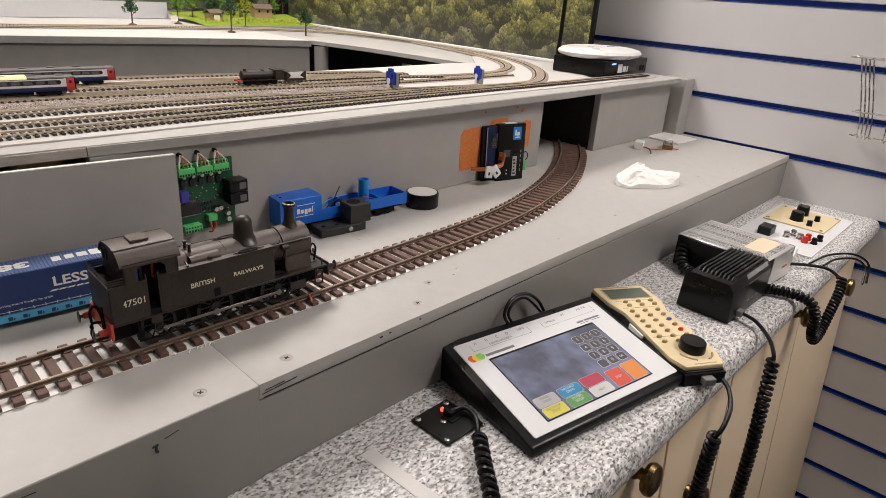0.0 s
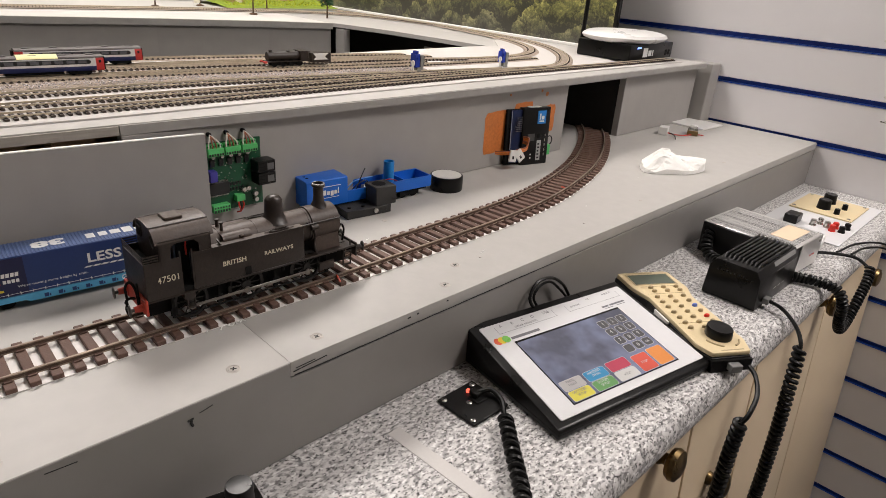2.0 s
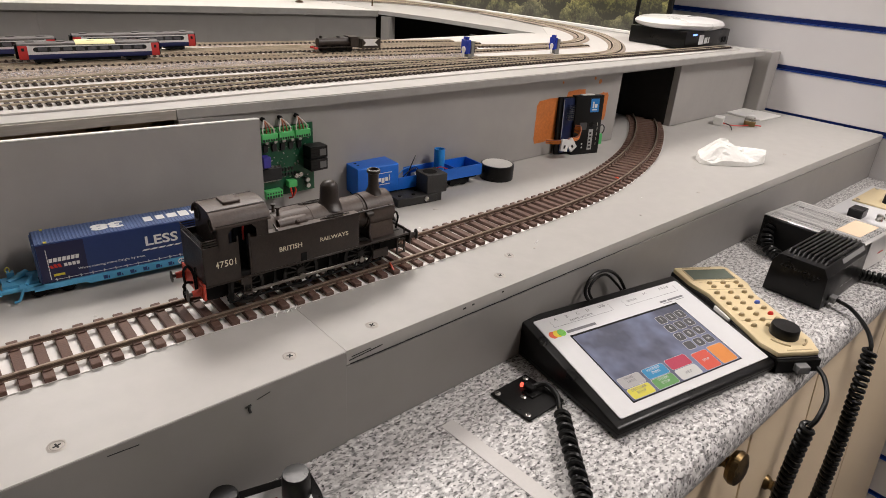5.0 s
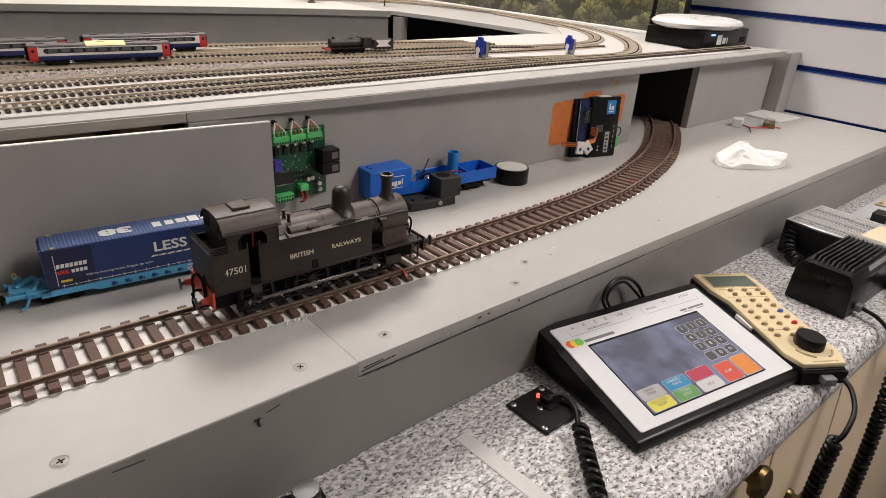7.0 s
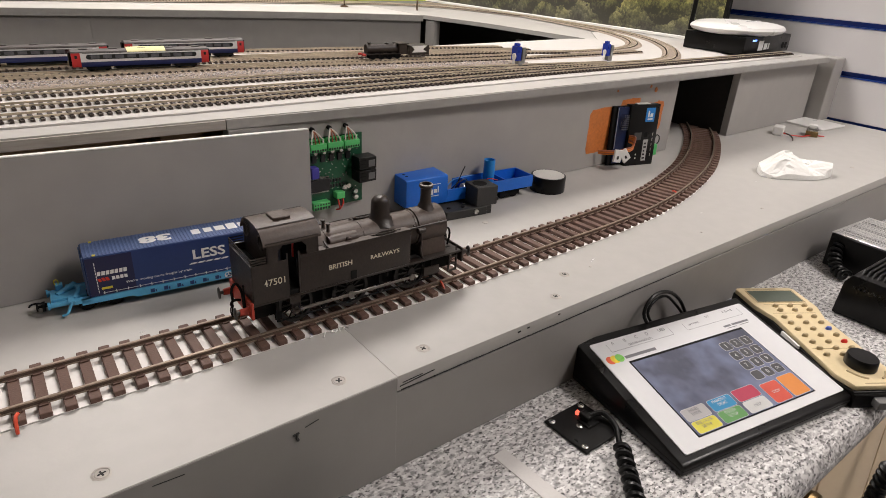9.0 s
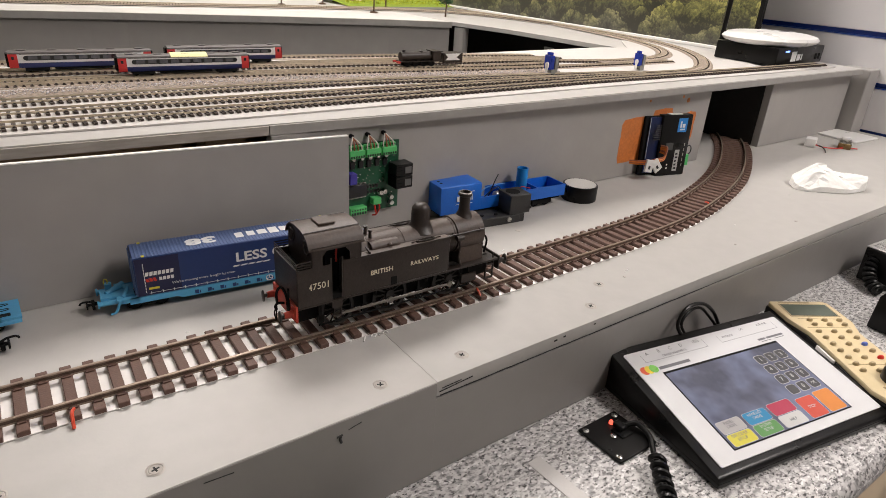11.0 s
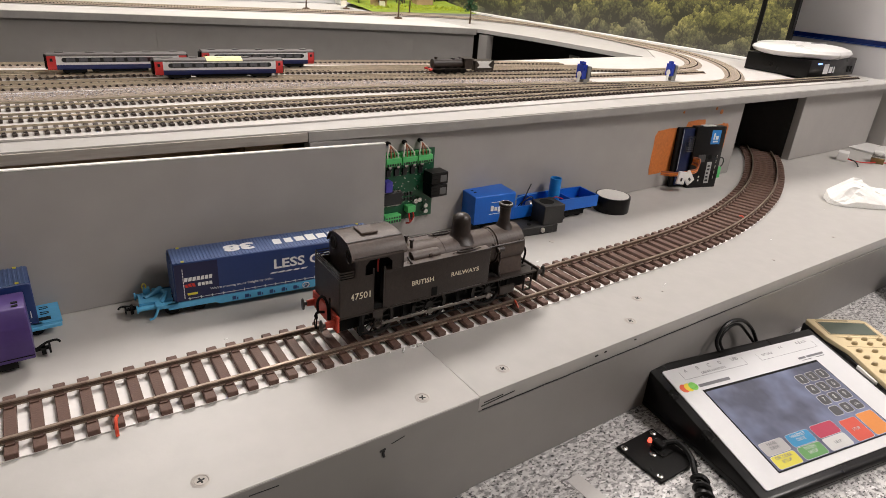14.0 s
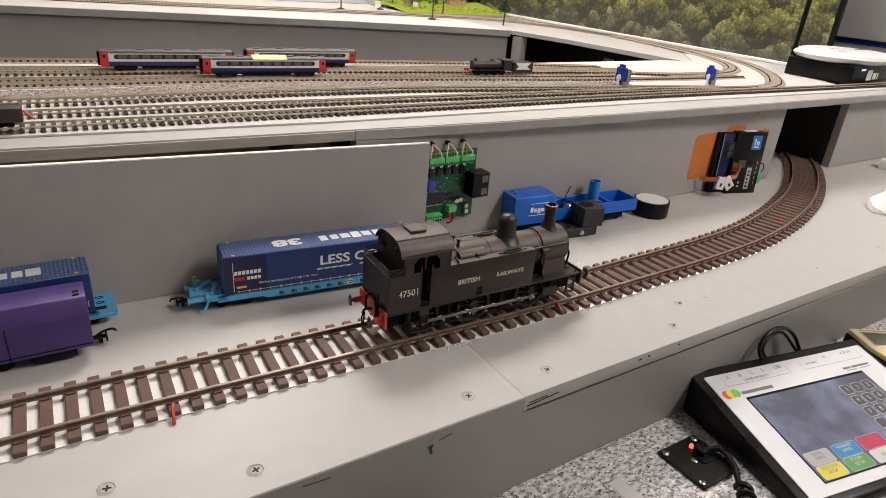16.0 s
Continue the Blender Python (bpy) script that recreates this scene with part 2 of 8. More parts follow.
def prism(bm, pts, y0, y1, bev=0.0, axis="y", m=None):
    """Extrude a closed outline: axis y takes (x, z) pairs, axis z takes (x, y), axis x takes (y, z)."""
    def put(a, b, c):
        return {"y": (a, c, b), "z": (a, b, c), "x": (c, a, b)}[axis]
    lo = [bm.verts.new(put(a, b, y0)) for a, b in pts]
    hi = [bm.verts.new(put(a, b, y1)) for a, b in pts]
    n = len(pts)
    fs = [bm.faces.new(lo), bm.faces.new(hi[::-1])]
    fs += [bm.faces.new((lo[i], hi[i], hi[(i + 1) % n], lo[(i + 1) % n])) for i in range(n)]
    bmesh.ops.recalc_face_normals(bm, faces=fs)
    out = lo + hi
    if bev:
        es = list({e for f in fs for e in f.edges})
        r = bmesh.ops.bevel(bm, geom=es, offset=bev, segments=2, profile=0.5, affect="EDGES")
        out = list({v for f in r["faces"] for v in f.verts} | {v for v in out if v.is_valid})
    if m is not None:
        bmesh.ops.transform(bm, matrix=m, verts=out)
    return bm


def cyl(bm, p0, p1, r0, r1=None, seg=20, cap=True):
    r1 = r0 if r1 is None else r1
    a, b = Vector(p0), Vector(p1)
    q = (b - a).to_track_quat("Z", "Y").to_matrix()
    ra, rb = [], []
    for i in range(seg):
        d = q @ Vector((math.cos(2 * math.pi * i / seg), math.sin(2 * math.pi * i / seg), 0))
        ra.append(bm.verts.new(a + d * r0))
        rb.append(bm.verts.new(b + d * r1))
    for i in range(seg):
        bm.faces.new((ra[i], ra[(i + 1) % seg], rb[(i + 1) % seg], rb[i]))
    if cap:
        bm.faces.new(ra[::-1])
        bm.faces.new(rb)
    return bm


def lathe(bm, prof, at=(0, 0, 0), seg=28, m=None):
    """Turn a profile of (radius, height) pairs round the z axis."""
    rings = []
    for r, z in prof:
        rings.append([bm.verts.new((at[0] + r * math.cos(2 * math.pi * i / seg), at[1] + r * math.sin(2 * math.pi * i / seg), at[2] + z)) for i in range(seg)])
    for a, b in zip(rings, rings[1:]):
        for i in range(seg):
            bm.faces.new((a[i], a[(i + 1) % seg], b[(i + 1) % seg], b[i]))
    bm.faces.new(rings[0][::-1])
    bm.faces.new(rings[-1])
    if m is not None:
        bmesh.ops.transform(bm, matrix=m, verts=[v for r in rings for v in r])
    return bm


def smooth_path(pts, n):
    """Catmull-Rom through the points, n samples evenly along its length."""
    P = [Vector(p) for p in pts]
    P = [P[0] * 2 - P[1]] + P + [P[-1] * 2 - P[-2]]
    fine = []
    for i in range(1, len(P) - 2):
        for k in range(24):
            t = k / 24
            a, b, c, d = P[i - 1], P[i], P[i + 1], P[i + 2]
            fine.append(0.5 * ((2 * b) + (c - a) * t + (2 * a - 5 * b + 4 * c - d) * t * t + (3 * b - a - 3 * c + d) * t ** 3))
    fine.append(P[-2])
    acc = [0.0]
    for a, b in zip(fine, fine[1:]):
        acc.append(acc[-1] + (b - a).length)
    out, j = [], 0
    for k in range(n):
        s = acc[-1] * k / (n - 1)
        while j < len(acc) - 2 and acc[j + 1] < s:
            j += 1
        f = (s - acc[j]) / max(1e-9, acc[j + 1] - acc[j])
        out.append(fine[j].lerp(fine[j + 1], f))
    return out


def tube(bm, pts, r, seg=8):
    pts = [Vector(p) for p in pts]
    up = Vector((0.13, 0.21, 0.97)).normalized()
    rings = []
    for i, p in enumerate(pts):
        d = (pts[min(i + 1, len(pts) - 1)] - pts[max(i - 1, 0)]).normalized()
        s = d.cross(up)
        if s.length < 1e-4:
            s = d.cross(Vector((1, 0, 0)))
        s.normalize()
        u = s.cross(d).normalized()
        up = u
        rings.append([bm.verts.new(p + (s * math.cos(2 * math.pi * k / seg) + u * math.sin(2 * math.pi * k / seg)) * r) for k in range(seg)])
    for a, b in zip(rings, rings[1:]):
        for k in range(seg):
            bm.faces.new((a[k], a[(k + 1) % seg], b[(k + 1) % seg], b[k]))
    bm.faces.new(rings[0][::-1])
    bm.faces.new(rings[-1])
    return bm


def sweep(bm, pts, section):
    """Sweep a closed (side, up) section along a level path."""
    rings = []
    pts = [Vector(p) for p in pts]
    for i, p in enumerate(pts):
        d = (pts[min(i + 1, len(pts) - 1)] - pts[max(i - 1, 0)]).normalized()
        s = Vector((-d.y, d.x, 0)).normalized()
        rings.append([bm.verts.new(p + s * a + Vector((0, 0, b))) for a, b in section])
    n = len(section)
    for a, b in zip(rings, rings[1:]):
        for k in range(n):
            bm.faces.new((a[k], b[k], b[(k + 1) % n], a[(k + 1) % n]))
    bm.faces.new(rings[0])
    bm.faces.new(rings[-1][::-1])
    bmesh.ops.recalc_face_normals(bm, faces=bm.faces[:])
    return bm


def B():
    return bmesh.new()


def lettering(name, words, size, m, material, parent, depth=0.0002, label="", shear=0.0, bold=0.0, sx=1.0):
    """Words in the built-in font, as a mesh; m places the text's own plane, letters centred."""
    c = bpy.data.curves.new(name, "FONT")
    c.body, c.size, c.align_x, c.align_y = words, size, "CENTER", "CENTER"
    c.extrude, c.shear, c.offset, c.resolution_u = depth, shear, bold, 3
    t = new(name + "_source", c)
    me = bpy.data.meshes.new_from_object(t.evaluated_get(bpy.context.evaluated_depsgraph_get()))
    bpy.data.objects.remove(t)
    bpy.data.curves.remove(c)
    me.transform(m @ Matrix.Diagonal((sx, 1, 1, 1)))
    me.materials.clear()
    me.materials.append(material)
    ob = new(name, me)
    ob.parent = parent
    if label:
        tagged(ob, label)
    return ob


# ---- setting ----
BZ, WZ, DZ = 0.98, 0.90, 1.096      # trackbed board, worktop, upper deck
FY = 0.234                          # face under the deck's front edge
XW = 1.135                          # slatted wall
XL, YF, YB, CEIL = -2.3, -2.0, 1.62, 2.4

struct("floor", box(B(), XL - 0.1, XW + 0.3, YF - 0.1, YB + 0.1, -0.05, 0.0), CARPET, "dark carpeted floor of the layout room", "floor")
ceil = B()
box(ceil, XL - 0.1, XW + 0.3, YF - 0.1, YB + 0.1, CEIL, CEIL + 0.05)
struct("ceiling", ceil, WHITE_WALL, "white painted ceiling", "ceiling")
# Unseen walls added to close the room; mid tone keeps bounced light low.
struct("wall_west", box(B(), XL - 0.1, XL, YF, YB, 0, CEIL), BOUNCE_WALL, "unseen plain wall closing the room, toned to limit bounced light", "wall")
struct("wall_south", box(B(), XL - 0.1, XW + 0.3, YF - 0.1, YF, 0, CEIL), BOUNCE_WALL, "unseen plain wall closing the room, toned to limit bounced light", "wall")
struct("wall_north", box(B(), XL - 0.1, XW + 0.3, YB, YB + 0.1, 0, CEIL), WHITE_WALL, "plain white painted wall behind the scenery", "wall")

# slatted wall: boards between blue-lined grooves
GROOVES = [2.25, 2.15, 2.05, 1.95, 1.85, 1.75, 1.65, 1.55, 1.449, 1.349, 1.249, 1.151, 1.065, 0.979, 0.893, 0.806, 0.7195, 0.632, 0.5435, 0.456, 0.368, 0.280, 0.192, 0.104]
wall_east = struct("wall_east", box(B(), XW + 0.014, XW + 0.2, YF, YB, 0, CEIL), SLAT, "white slatted display wall with blue inserts", "wall")
tops = [CEIL] + [g - 0.005 for g in GROOVES]
bots = [g + 0.005 for g in GROOVES] + [0.0]
for zt, zb in zip(tops, bots):
    part("slat_board", box(B(), XW, XW + 0.0138, YF, YB, zb, zt, 0.0012, 1), SLAT, wall_east, "", False)
for g in GROOVES:
    bm = B()
    box(bm, XW + 0.009, XW + 0.0138, YF, YB, g - 0.0047, g + 0.0047)
    box(bm, XW - 0.0012, XW + 0.0088, YF, YB, g - 0.0047, g - 0.0032)
    part("blue_insert", bm, BLUE_INSERT, wall_east, "glossy blue groove insert", False)

# trackbed board with a joint across it, and its front upstand
GAP = 0.00002
for nm, xa, xb in (("left", XL + 0.8, -GAP), ("right", GAP, XW - 0.001)):
    struct("trackbed_board", box(B(), xa, xb, 0.0, 0.75, BZ - 0.012, BZ, 0.0005, 2), GREY_LIT, "grey painted trackbed board, screwed down", "baseboard", True)
# Fascia and upstand take the grey that has the upright faces' shade in it.
struct("trackbed_fascia", box(B(), XL + 0.8, -0.0006, -0.0009, -0.0002, WZ + 0.0006, BZ - 0.0003, 0.0003, 1), GREY_SHADED, "smooth grey painted fascia in front of the trackbed board, toned darker for shade", "baseboard")
struct("trackbed_front", box(B(), XL + 0.8, XW - 0.001, 0.0, 0.021, WZ + 0.0005, BZ - 0.0132, 0.0006, 1), GREY_SHADED, "grey painted upstand under the trackbed board, toned darker for shade", "baseboard")

# worktop with rounded front edge
wt = B()
prof = [(0.0025, 0.0), (0.0025, -0.034)]
for k in range(9):
    a = -90 - k * 22.5
    prof.append((-0.163 + 0.014 * math.cos(radians(a)), -0.017 + 0.017 * math.sin(radians(a))))
prism(wt, [(y, WZ + z) for y, z in prof], XL + 0.8, XW - 0.001, axis="x")
struct("worktop", wt, GRANITE, "speckled grey granite-look laminate worktop", "worktop", True)

# cream cupboards under the worktop
def cupboard(x0, x1, knob_x, knob_z):
    e = thing("base_cabinet", "cream laminate base cabinet with round brass knob under the worktop", "cabinet", pose(x0, -0.158, 0), "base cabinets under the worktop")
    w = x1 - x0
    part("carcass", box(B(), 0.001, w - 0.001, 0.02, 0.55, 0.1, WZ - 0.0345), CREAM, e)
    part("plinth", box(B(), 0, w, 0.06, 0.08, 0.0, 0.0995), BLACK, e)
    d = part("door", box(B(), 0.0015, w - 0.0015, 0, 0.0185, 0.105, WZ - 0.0365, 0.0015, 2), CREAM, e)
    k = B()
    lathe(k, [(0.0085, 0), (0.008, 0.003), (0.0055, 0.006), (0.006, 0.009), (0.0140, 0.012), (0.0160, 0.016), (0.0150, 0.0205), (0.0095, 0.0230), (0.003, 0.0235)], m=pose(knob_x - x0, -0.0002, knob_z, 90))
    part("knob", k, BRASS, d, "round antique brass knob")
    for ob in e.children_recursive:      # the fronts lean out a little towards the floor
        for v in ob.data.vertices:
            v.co.y -= 0.070 * (0.82 - v.co.z)
    return e


for x0, x1, kx in ((-0.72, -0.472, -0.50), (-0.47, -0.152, -0.18), (-0.15, 0.058, 0.02), (0.06, 0.358, 0.286), (0.36, 0.529, 0.437), (0.531, 0.80, 0.76), (0.802, XW - 0.004, 1.030)):
    cupboard(x0, x1, kx, 0.72 if x0 == 0.36 else 0.80 if x0 > 0.8 else 0.838)

# upper deck: a ring of boards round an open well
DECK_FRONT = [(XL + 0.8, 0.366), (-0.226, 0.2515), (-0.012, 0.2405), (0.131, 0.2325), (0.47, 0.2255), (XW - 0.0505, 0.2225)]
REAR_EDGE = [(XL + 0.8, 1.47), (-0.19, 1.232), (0.0, 1.195), (0.20, 1.150), (0.37, 1.112), (0.50, 1.074), (0.60, 1.046), (0.735, 0.990)]
deck = B()
prism(deck, DECK_FRONT + [(XW - 0.05, YB - 0.001), (0.7355, YB - 0.001), (0.7355, 0.990), (0.774, 0.826), (0.789, 0.669), (0.800, 0.535), (0.75, 0.550), (0.45, 0.545), (0.26, 0.552), (0.10, 0.592), (-0.20, 0.620), (XL + 0.8, 0.72)], DZ - 0.0086, DZ, axis="z")
struct("upper_deck", deck, DECK_TOP, "light grey painted upper layout deck", "baseboard")
bdk = B()
prism(bdk, REAR_EDGE + [(0.735, YB - 0.001), (XL + 0.8, YB - 0.001)], DZ - 0.0115, DZ - 0.0003, axis="z")
struct("back_deck", bdk, REAR_TOP, "light grey painted rear layout deck", "baseboard")


def edge_board(name, line, d0, d1, z0, z1, material, label):
    """A board that follows a line on plan, between two offsets behind it."""
    a = [(x, y + d0) for x, y in line]
    b = [(x, y + d1) for x, y in line[::-1]]
    return struct(name, prism(B(), a + b, z0, z1, axis="z"), material, label, "baseboard")


edge_board("back_deck_edge", REAR_EDGE, -0.0025, -0.0002, DZ - 0.0140, DZ - 0.0010, GREY_FRONT, "grey painted front edge of the rear deck")
edge_board("well_back_panel", [(XL + 0.8, 1.47), (-0.19, 1.232), (0.0, 1.195), (0.066, 1.180)], 0.004, 0.018, 0.75, DZ - 0.0150, GREY_PANEL, "grey painted panel facing the open well")
edge_board("well_back_panel", [(0.0664, 1.1800), (0.20, 1.150), (0.37, 1.112), (0.50, 1.074), (0.60, 1.046), (0.7345, 0.9905)], 0.0048, 0.018, 0.75, DZ - 0.0150, GREY_PANEL, "grey painted panel facing the open well")
struct("well_post", box(B(), 0.7395, 0.757, 0.950, 0.982, 0.75, DZ - 0.0118), GREY_PANEL, "grey painted support post", "baseboard")
# Board added so the well's deep shade shows as a dark face.
struct("well_shade", box(B(), 0.90, 0.912, 0.56, 1.5, 0.5, DZ - 0.012), SHADE_DARK, "inner board darkened to stand for the shade in the well", "baseboard")

# front face under the deck, with the tunnel mouth
OX0, OX1, OZ = 0.642, 0.812, 1.0815
for xa, xb, za in ((-0.012, OX0, BZ + 0.0005), (OX1, 1.0842, BZ + 0.0005)):
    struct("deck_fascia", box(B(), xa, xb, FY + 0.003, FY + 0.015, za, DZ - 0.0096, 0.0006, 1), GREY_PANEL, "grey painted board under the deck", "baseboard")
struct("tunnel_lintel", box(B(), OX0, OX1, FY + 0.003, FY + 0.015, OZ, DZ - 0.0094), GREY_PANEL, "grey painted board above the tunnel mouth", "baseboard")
# Tunnel side and back carry the shade in their colour.
struct("tunnel_side", box(B(), OX1 - 0.0005, OX1 + 0.0115, FY + 0.0155, 0.5, BZ + 0.0005, DZ - 0.012), SHADE_DARK, "tunnel side darkened for the shade under the deck", "tunnel")
struct("tunnel_back", box(B(), 0.2, XW - 0.06, 0.52, 0.53, BZ + 0.0005, DZ - 0.012), SHADE_DARK, "back of the space under the deck, darkened for its shade", "tunnel")
edge_board("deck_edge_strip", DECK_FRONT[2:], -0.0024, -0.0002, DZ - 0.0090, DZ - 0.0008, GREY_FRONT, "grey painted front edge of the deck")
struct("corner_post", box(B(), 1.0930, XW - 0.0006, FY - 0.022, FY + 0.03, BZ + 0.0005, DZ - 0.002, 0.002, 2), GREY_PANEL, "grey painted corner post", "baseboard")
edge_board("deck_edge_strip", DECK_FRONT[:2] + [(-0.0128, 0.24055)], -0.0024, -0.0002, DZ - 0.0088, DZ - 0.0012, WORN_PLY, "worn grey plywood edge of the deck")
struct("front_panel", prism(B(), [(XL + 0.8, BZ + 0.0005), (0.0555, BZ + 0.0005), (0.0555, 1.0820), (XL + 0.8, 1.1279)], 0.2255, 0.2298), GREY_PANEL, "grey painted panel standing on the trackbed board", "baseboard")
struct("front_panel_edge", prism(B(), [(XL + 0.8, 1.1281), (0.0553, 1.0822), (0.0553, 1.0830), (XL + 0.8, 1.1289)], 0.2256, 0.2297), RAW_WHITE, "bare white top edge of the panel", "baseboard")
struct("under_deck_back", box(B(), XL + 0.8, 0.2, 0.42, 0.43, BZ + 0.0005, DZ - 0.012), PLY, "bare wood under the deck", "baseboard")

struct("under_deck_block", box(B(), -0.060, -0.027, 0.258, 0.29, 1.03, DZ - 0.0088), PLY, "bare brown wood block under the deck", "baseboard")
struct("under_deck_batten", box(B(), -0.32, -0.075, 0.275, 0.29, 1.055, DZ - 0.013), PLY, "bare brown wood batten under the deck", "baseboard")

# forest print on the side wall and landscape behind the layout
struct("backdrop_forest", box(B(), 0, 0.006, 0, 1.185, 0, 0.75), FOREST, "printed forest landscape panel on the wall", "backdrop").matrix_world = pose(1.028, 0.409, DZ + 0.001)
struct("backdrop_sill", box(B(), 1.0195, 1.0275, 0.44, YB - 0.03, DZ + 0.0004, DZ + 0.0062, 0.0008, 1), RAW_WHITE, "white strip along the foot of the landscape panel", "backdrop")
struct("backdrop_frame", box(B(), 1.025, 1.034, 0.4005, 0.4085, DZ + 0.001, 1.9), BLACK, "black edge of the landscape panel", "backdrop")

# ---- large track ----
CENTRE = [(-1.2, 0.114), (-0.5, 0.109), (-0.25, 0.1065), (-0.1, 0.101), (0.09, 0.0955), (0.22, 0.0970), (0.32, 0.1000), (0.41, 0.1090), (0.50, 0.1290), (0.60, 0.1630), (0.70, 0.2130), (0.79, 0.272), (0.88, 0.355), (0.95, 0.455)]
LINE = smooth_path([(x, y, BZ) for x, y in CENTRE], 600)


def offset_line(line, d, dz=0.0):
    out = []
    for i, p in enumerate(line):
        t = (line[min(i + 1, len(line) - 1)] - line[max(i - 1, 0)]).normalized()
        out.append(p + Vector((-t.y, t.x, 0)) * d + Vector((0, 0, dz)))
    return out


track = thing("railway_track", "large-gauge railway track with brown sleepers on white underlay", "track", pose(0, 0, 0))
part("underlay", sweep(B(), LINE, [(-0.0274, 0.0002), (0.0266, 0.0002), (0.0266, 0.0008), (-0.0274, 0.0008)]), WHITE_PAPER, track, "white card strip under the sleepers", False)
RAILSEC = [(-0.0016, 0.0), (0.0016, 0.0), (0.0016, 0.0004), (0.0004, 0.0008), (0.0004, 0.0024), (0.0009, 0.0027), (0.0009, 0.0036), (-0.0009, 0.0036), (-0.0009, 0.0027), (-0.0004, 0.0024), (-0.0004, 0.0008), (-0.0016, 0.0004)]
WEB = mat("tarnished_rail_web", (0.105, 0.068, 0.048), 0.55, metal=0.2, vary=0.3, scale=60)
for d in (-0.0168, 0.0168):
    part("rail", sweep(B(), offset_line(LINE, d, 0.0041), RAILSEC), RAIL, track, "", False)
    part("rail_web", sweep(B(), offset_line(LINE, d, 0.0041), [(-0.0008, 0.0007), (0.0008, 0.0007), (0.0006, 0.0026), (-0.0006, 0.0026)]), WEB, track, "tarnished brown rail web", False)
sl = B()
box(sl, -0.0032, 0.0032, -0.0275, 0.0275, 0.0006, 0.0042, 0.0004, 1)
for d in (-0.0168, 0.0168):
    box(sl, -0.0022, 0.0022, d - 0.0036, d + 0.0036, 0.0041, 0.0051)
sl_me = bpy.data.meshes.new("sleeper")
sl.to_mesh(sl_me)
sl.free()
sl_me.materials.append(SLEEPER)
total = sum((b - a).length for a, b in zip(LINE, LINE[1:]))
count = int(total / 0.0126)
SL = smooth_path([(x, y, BZ) for x, y in CENTRE], count)
for i, p in enumerate(SL):
    t = SL[min(i + 1, count - 1)] - SL[max(i - 1, 0)]
    s = new("sleeper", sl_me)
    s.parent = track
    s.matrix_basis = pose(p.x, p.y, p.z, 0, 0, math.degrees(math.atan2(t.y, t.x)) + random.uniform(-0.6, 0.6))

# ---- colours for models ----
ENGINE = mat("weathered_black_paint", (0.026, 0.0175, 0.0138), 0.42, vary=0.35, scale=45, bump=0.15)
ENGINE_TOP = mat("dusty_black_paint", (0.068, 0.047, 0.037), 0.5, vary=0.3, scale=40, bump=0.15)
BUFFER_RED = mat("faded_red_paint", (0.50, 0.055, 0.03), 0.5, vary=0.2, scale=50)
CREAM_INK = mat("cream_transfer", (0.72, 0.66, 0.50), 0.5, vary=0.1, scale=80)
WHITE_INK = mat("white_ink", (0.83, 0.83, 0.82), 0.45, vary=0.04, scale=60)
WHEEL_DARK = mat("oily_black_wheel", (0.018, 0.016, 0.015), 0.45, metal=0.3, vary=0.3, scale=60)
WHEEL = mat("dull_steel", (0.10, 0.095, 0.09), 0.4, metal=0.7, vary=0.3, scale=60)
ROD = mat("worn_steel_rod", (0.24, 0.22, 0.20), 0.36, metal=0.8, vary=0.35, scale=70)
CONT_BLUE = mat("container_navy", (0.016, 0.040, 0.155), 0.42, vary=0.1, scale=40)
CONT_ROOF = mat("container_roof_blue", (0.085, 0.135, 0.285), 0.5, vary=0.2, scale=50)
CONT_DARK = mat("container_dark_navy", (0.010, 0.013, 0.06), 0.42, vary=0.1, scale=40)
WAGON_BLUE = mat("light_blue_plastic", (0.10, 0.40, 0.66), 0.42, vary=0.1, scale=50)
PURPLE = mat("purple_plastic", (0.060, 0.030, 0.155), 0.4, vary=0.08, scale=40)
YELLOW = mat("yellow_paint", (0.72, 0.60, 0.05), 0.5)
RED = mat("red_plastic", (0.62, 0.03, 0.02), 0.4)
ORANGE_WIRE = mat("orange_wire", (0.75, 0.22, 0.03), 0.45)


def bars(bm, x, z, w, h, n, y, slant=0.0, gap=0.22, normal="y"):
    """A row of n plain blocks standing for a mark that is not spelled out."""
    step = w / n
    for i in range(n):
        a, b = x + i * step, x + (i + 1 - gap) * step
        k = 1.0 if i % 3 else 0.86
        pts = [(a, z), (b, z), (b + slant * h * k, z + h * k), (a + slant * h * k, z + h * k)]
        vs = [bm.verts.new((p, y, q) if normal == "y" else (p, q, y)) for p, q in pts]
        bm.faces.new(vs)
    return bm


def hoop(bm, c, rx, rz, r, seg=20, a0=0, a1=360, plane="xz"):
    pts = []
    for k in range(seg + 1):
        a = radians(a0 + (a1 - a0) * k / seg)
        u, v = rx * math.cos(a), rz * math.sin(a)
        pts.append({"xz": (c[0] + u, c[1], c[2] + v), "yz": (c[0], c[1] + u, c[2] + v), "xy": (c[0] + u, c[1] + v, c[2])}[plane])
    return tube(bm, pts, r, 6)


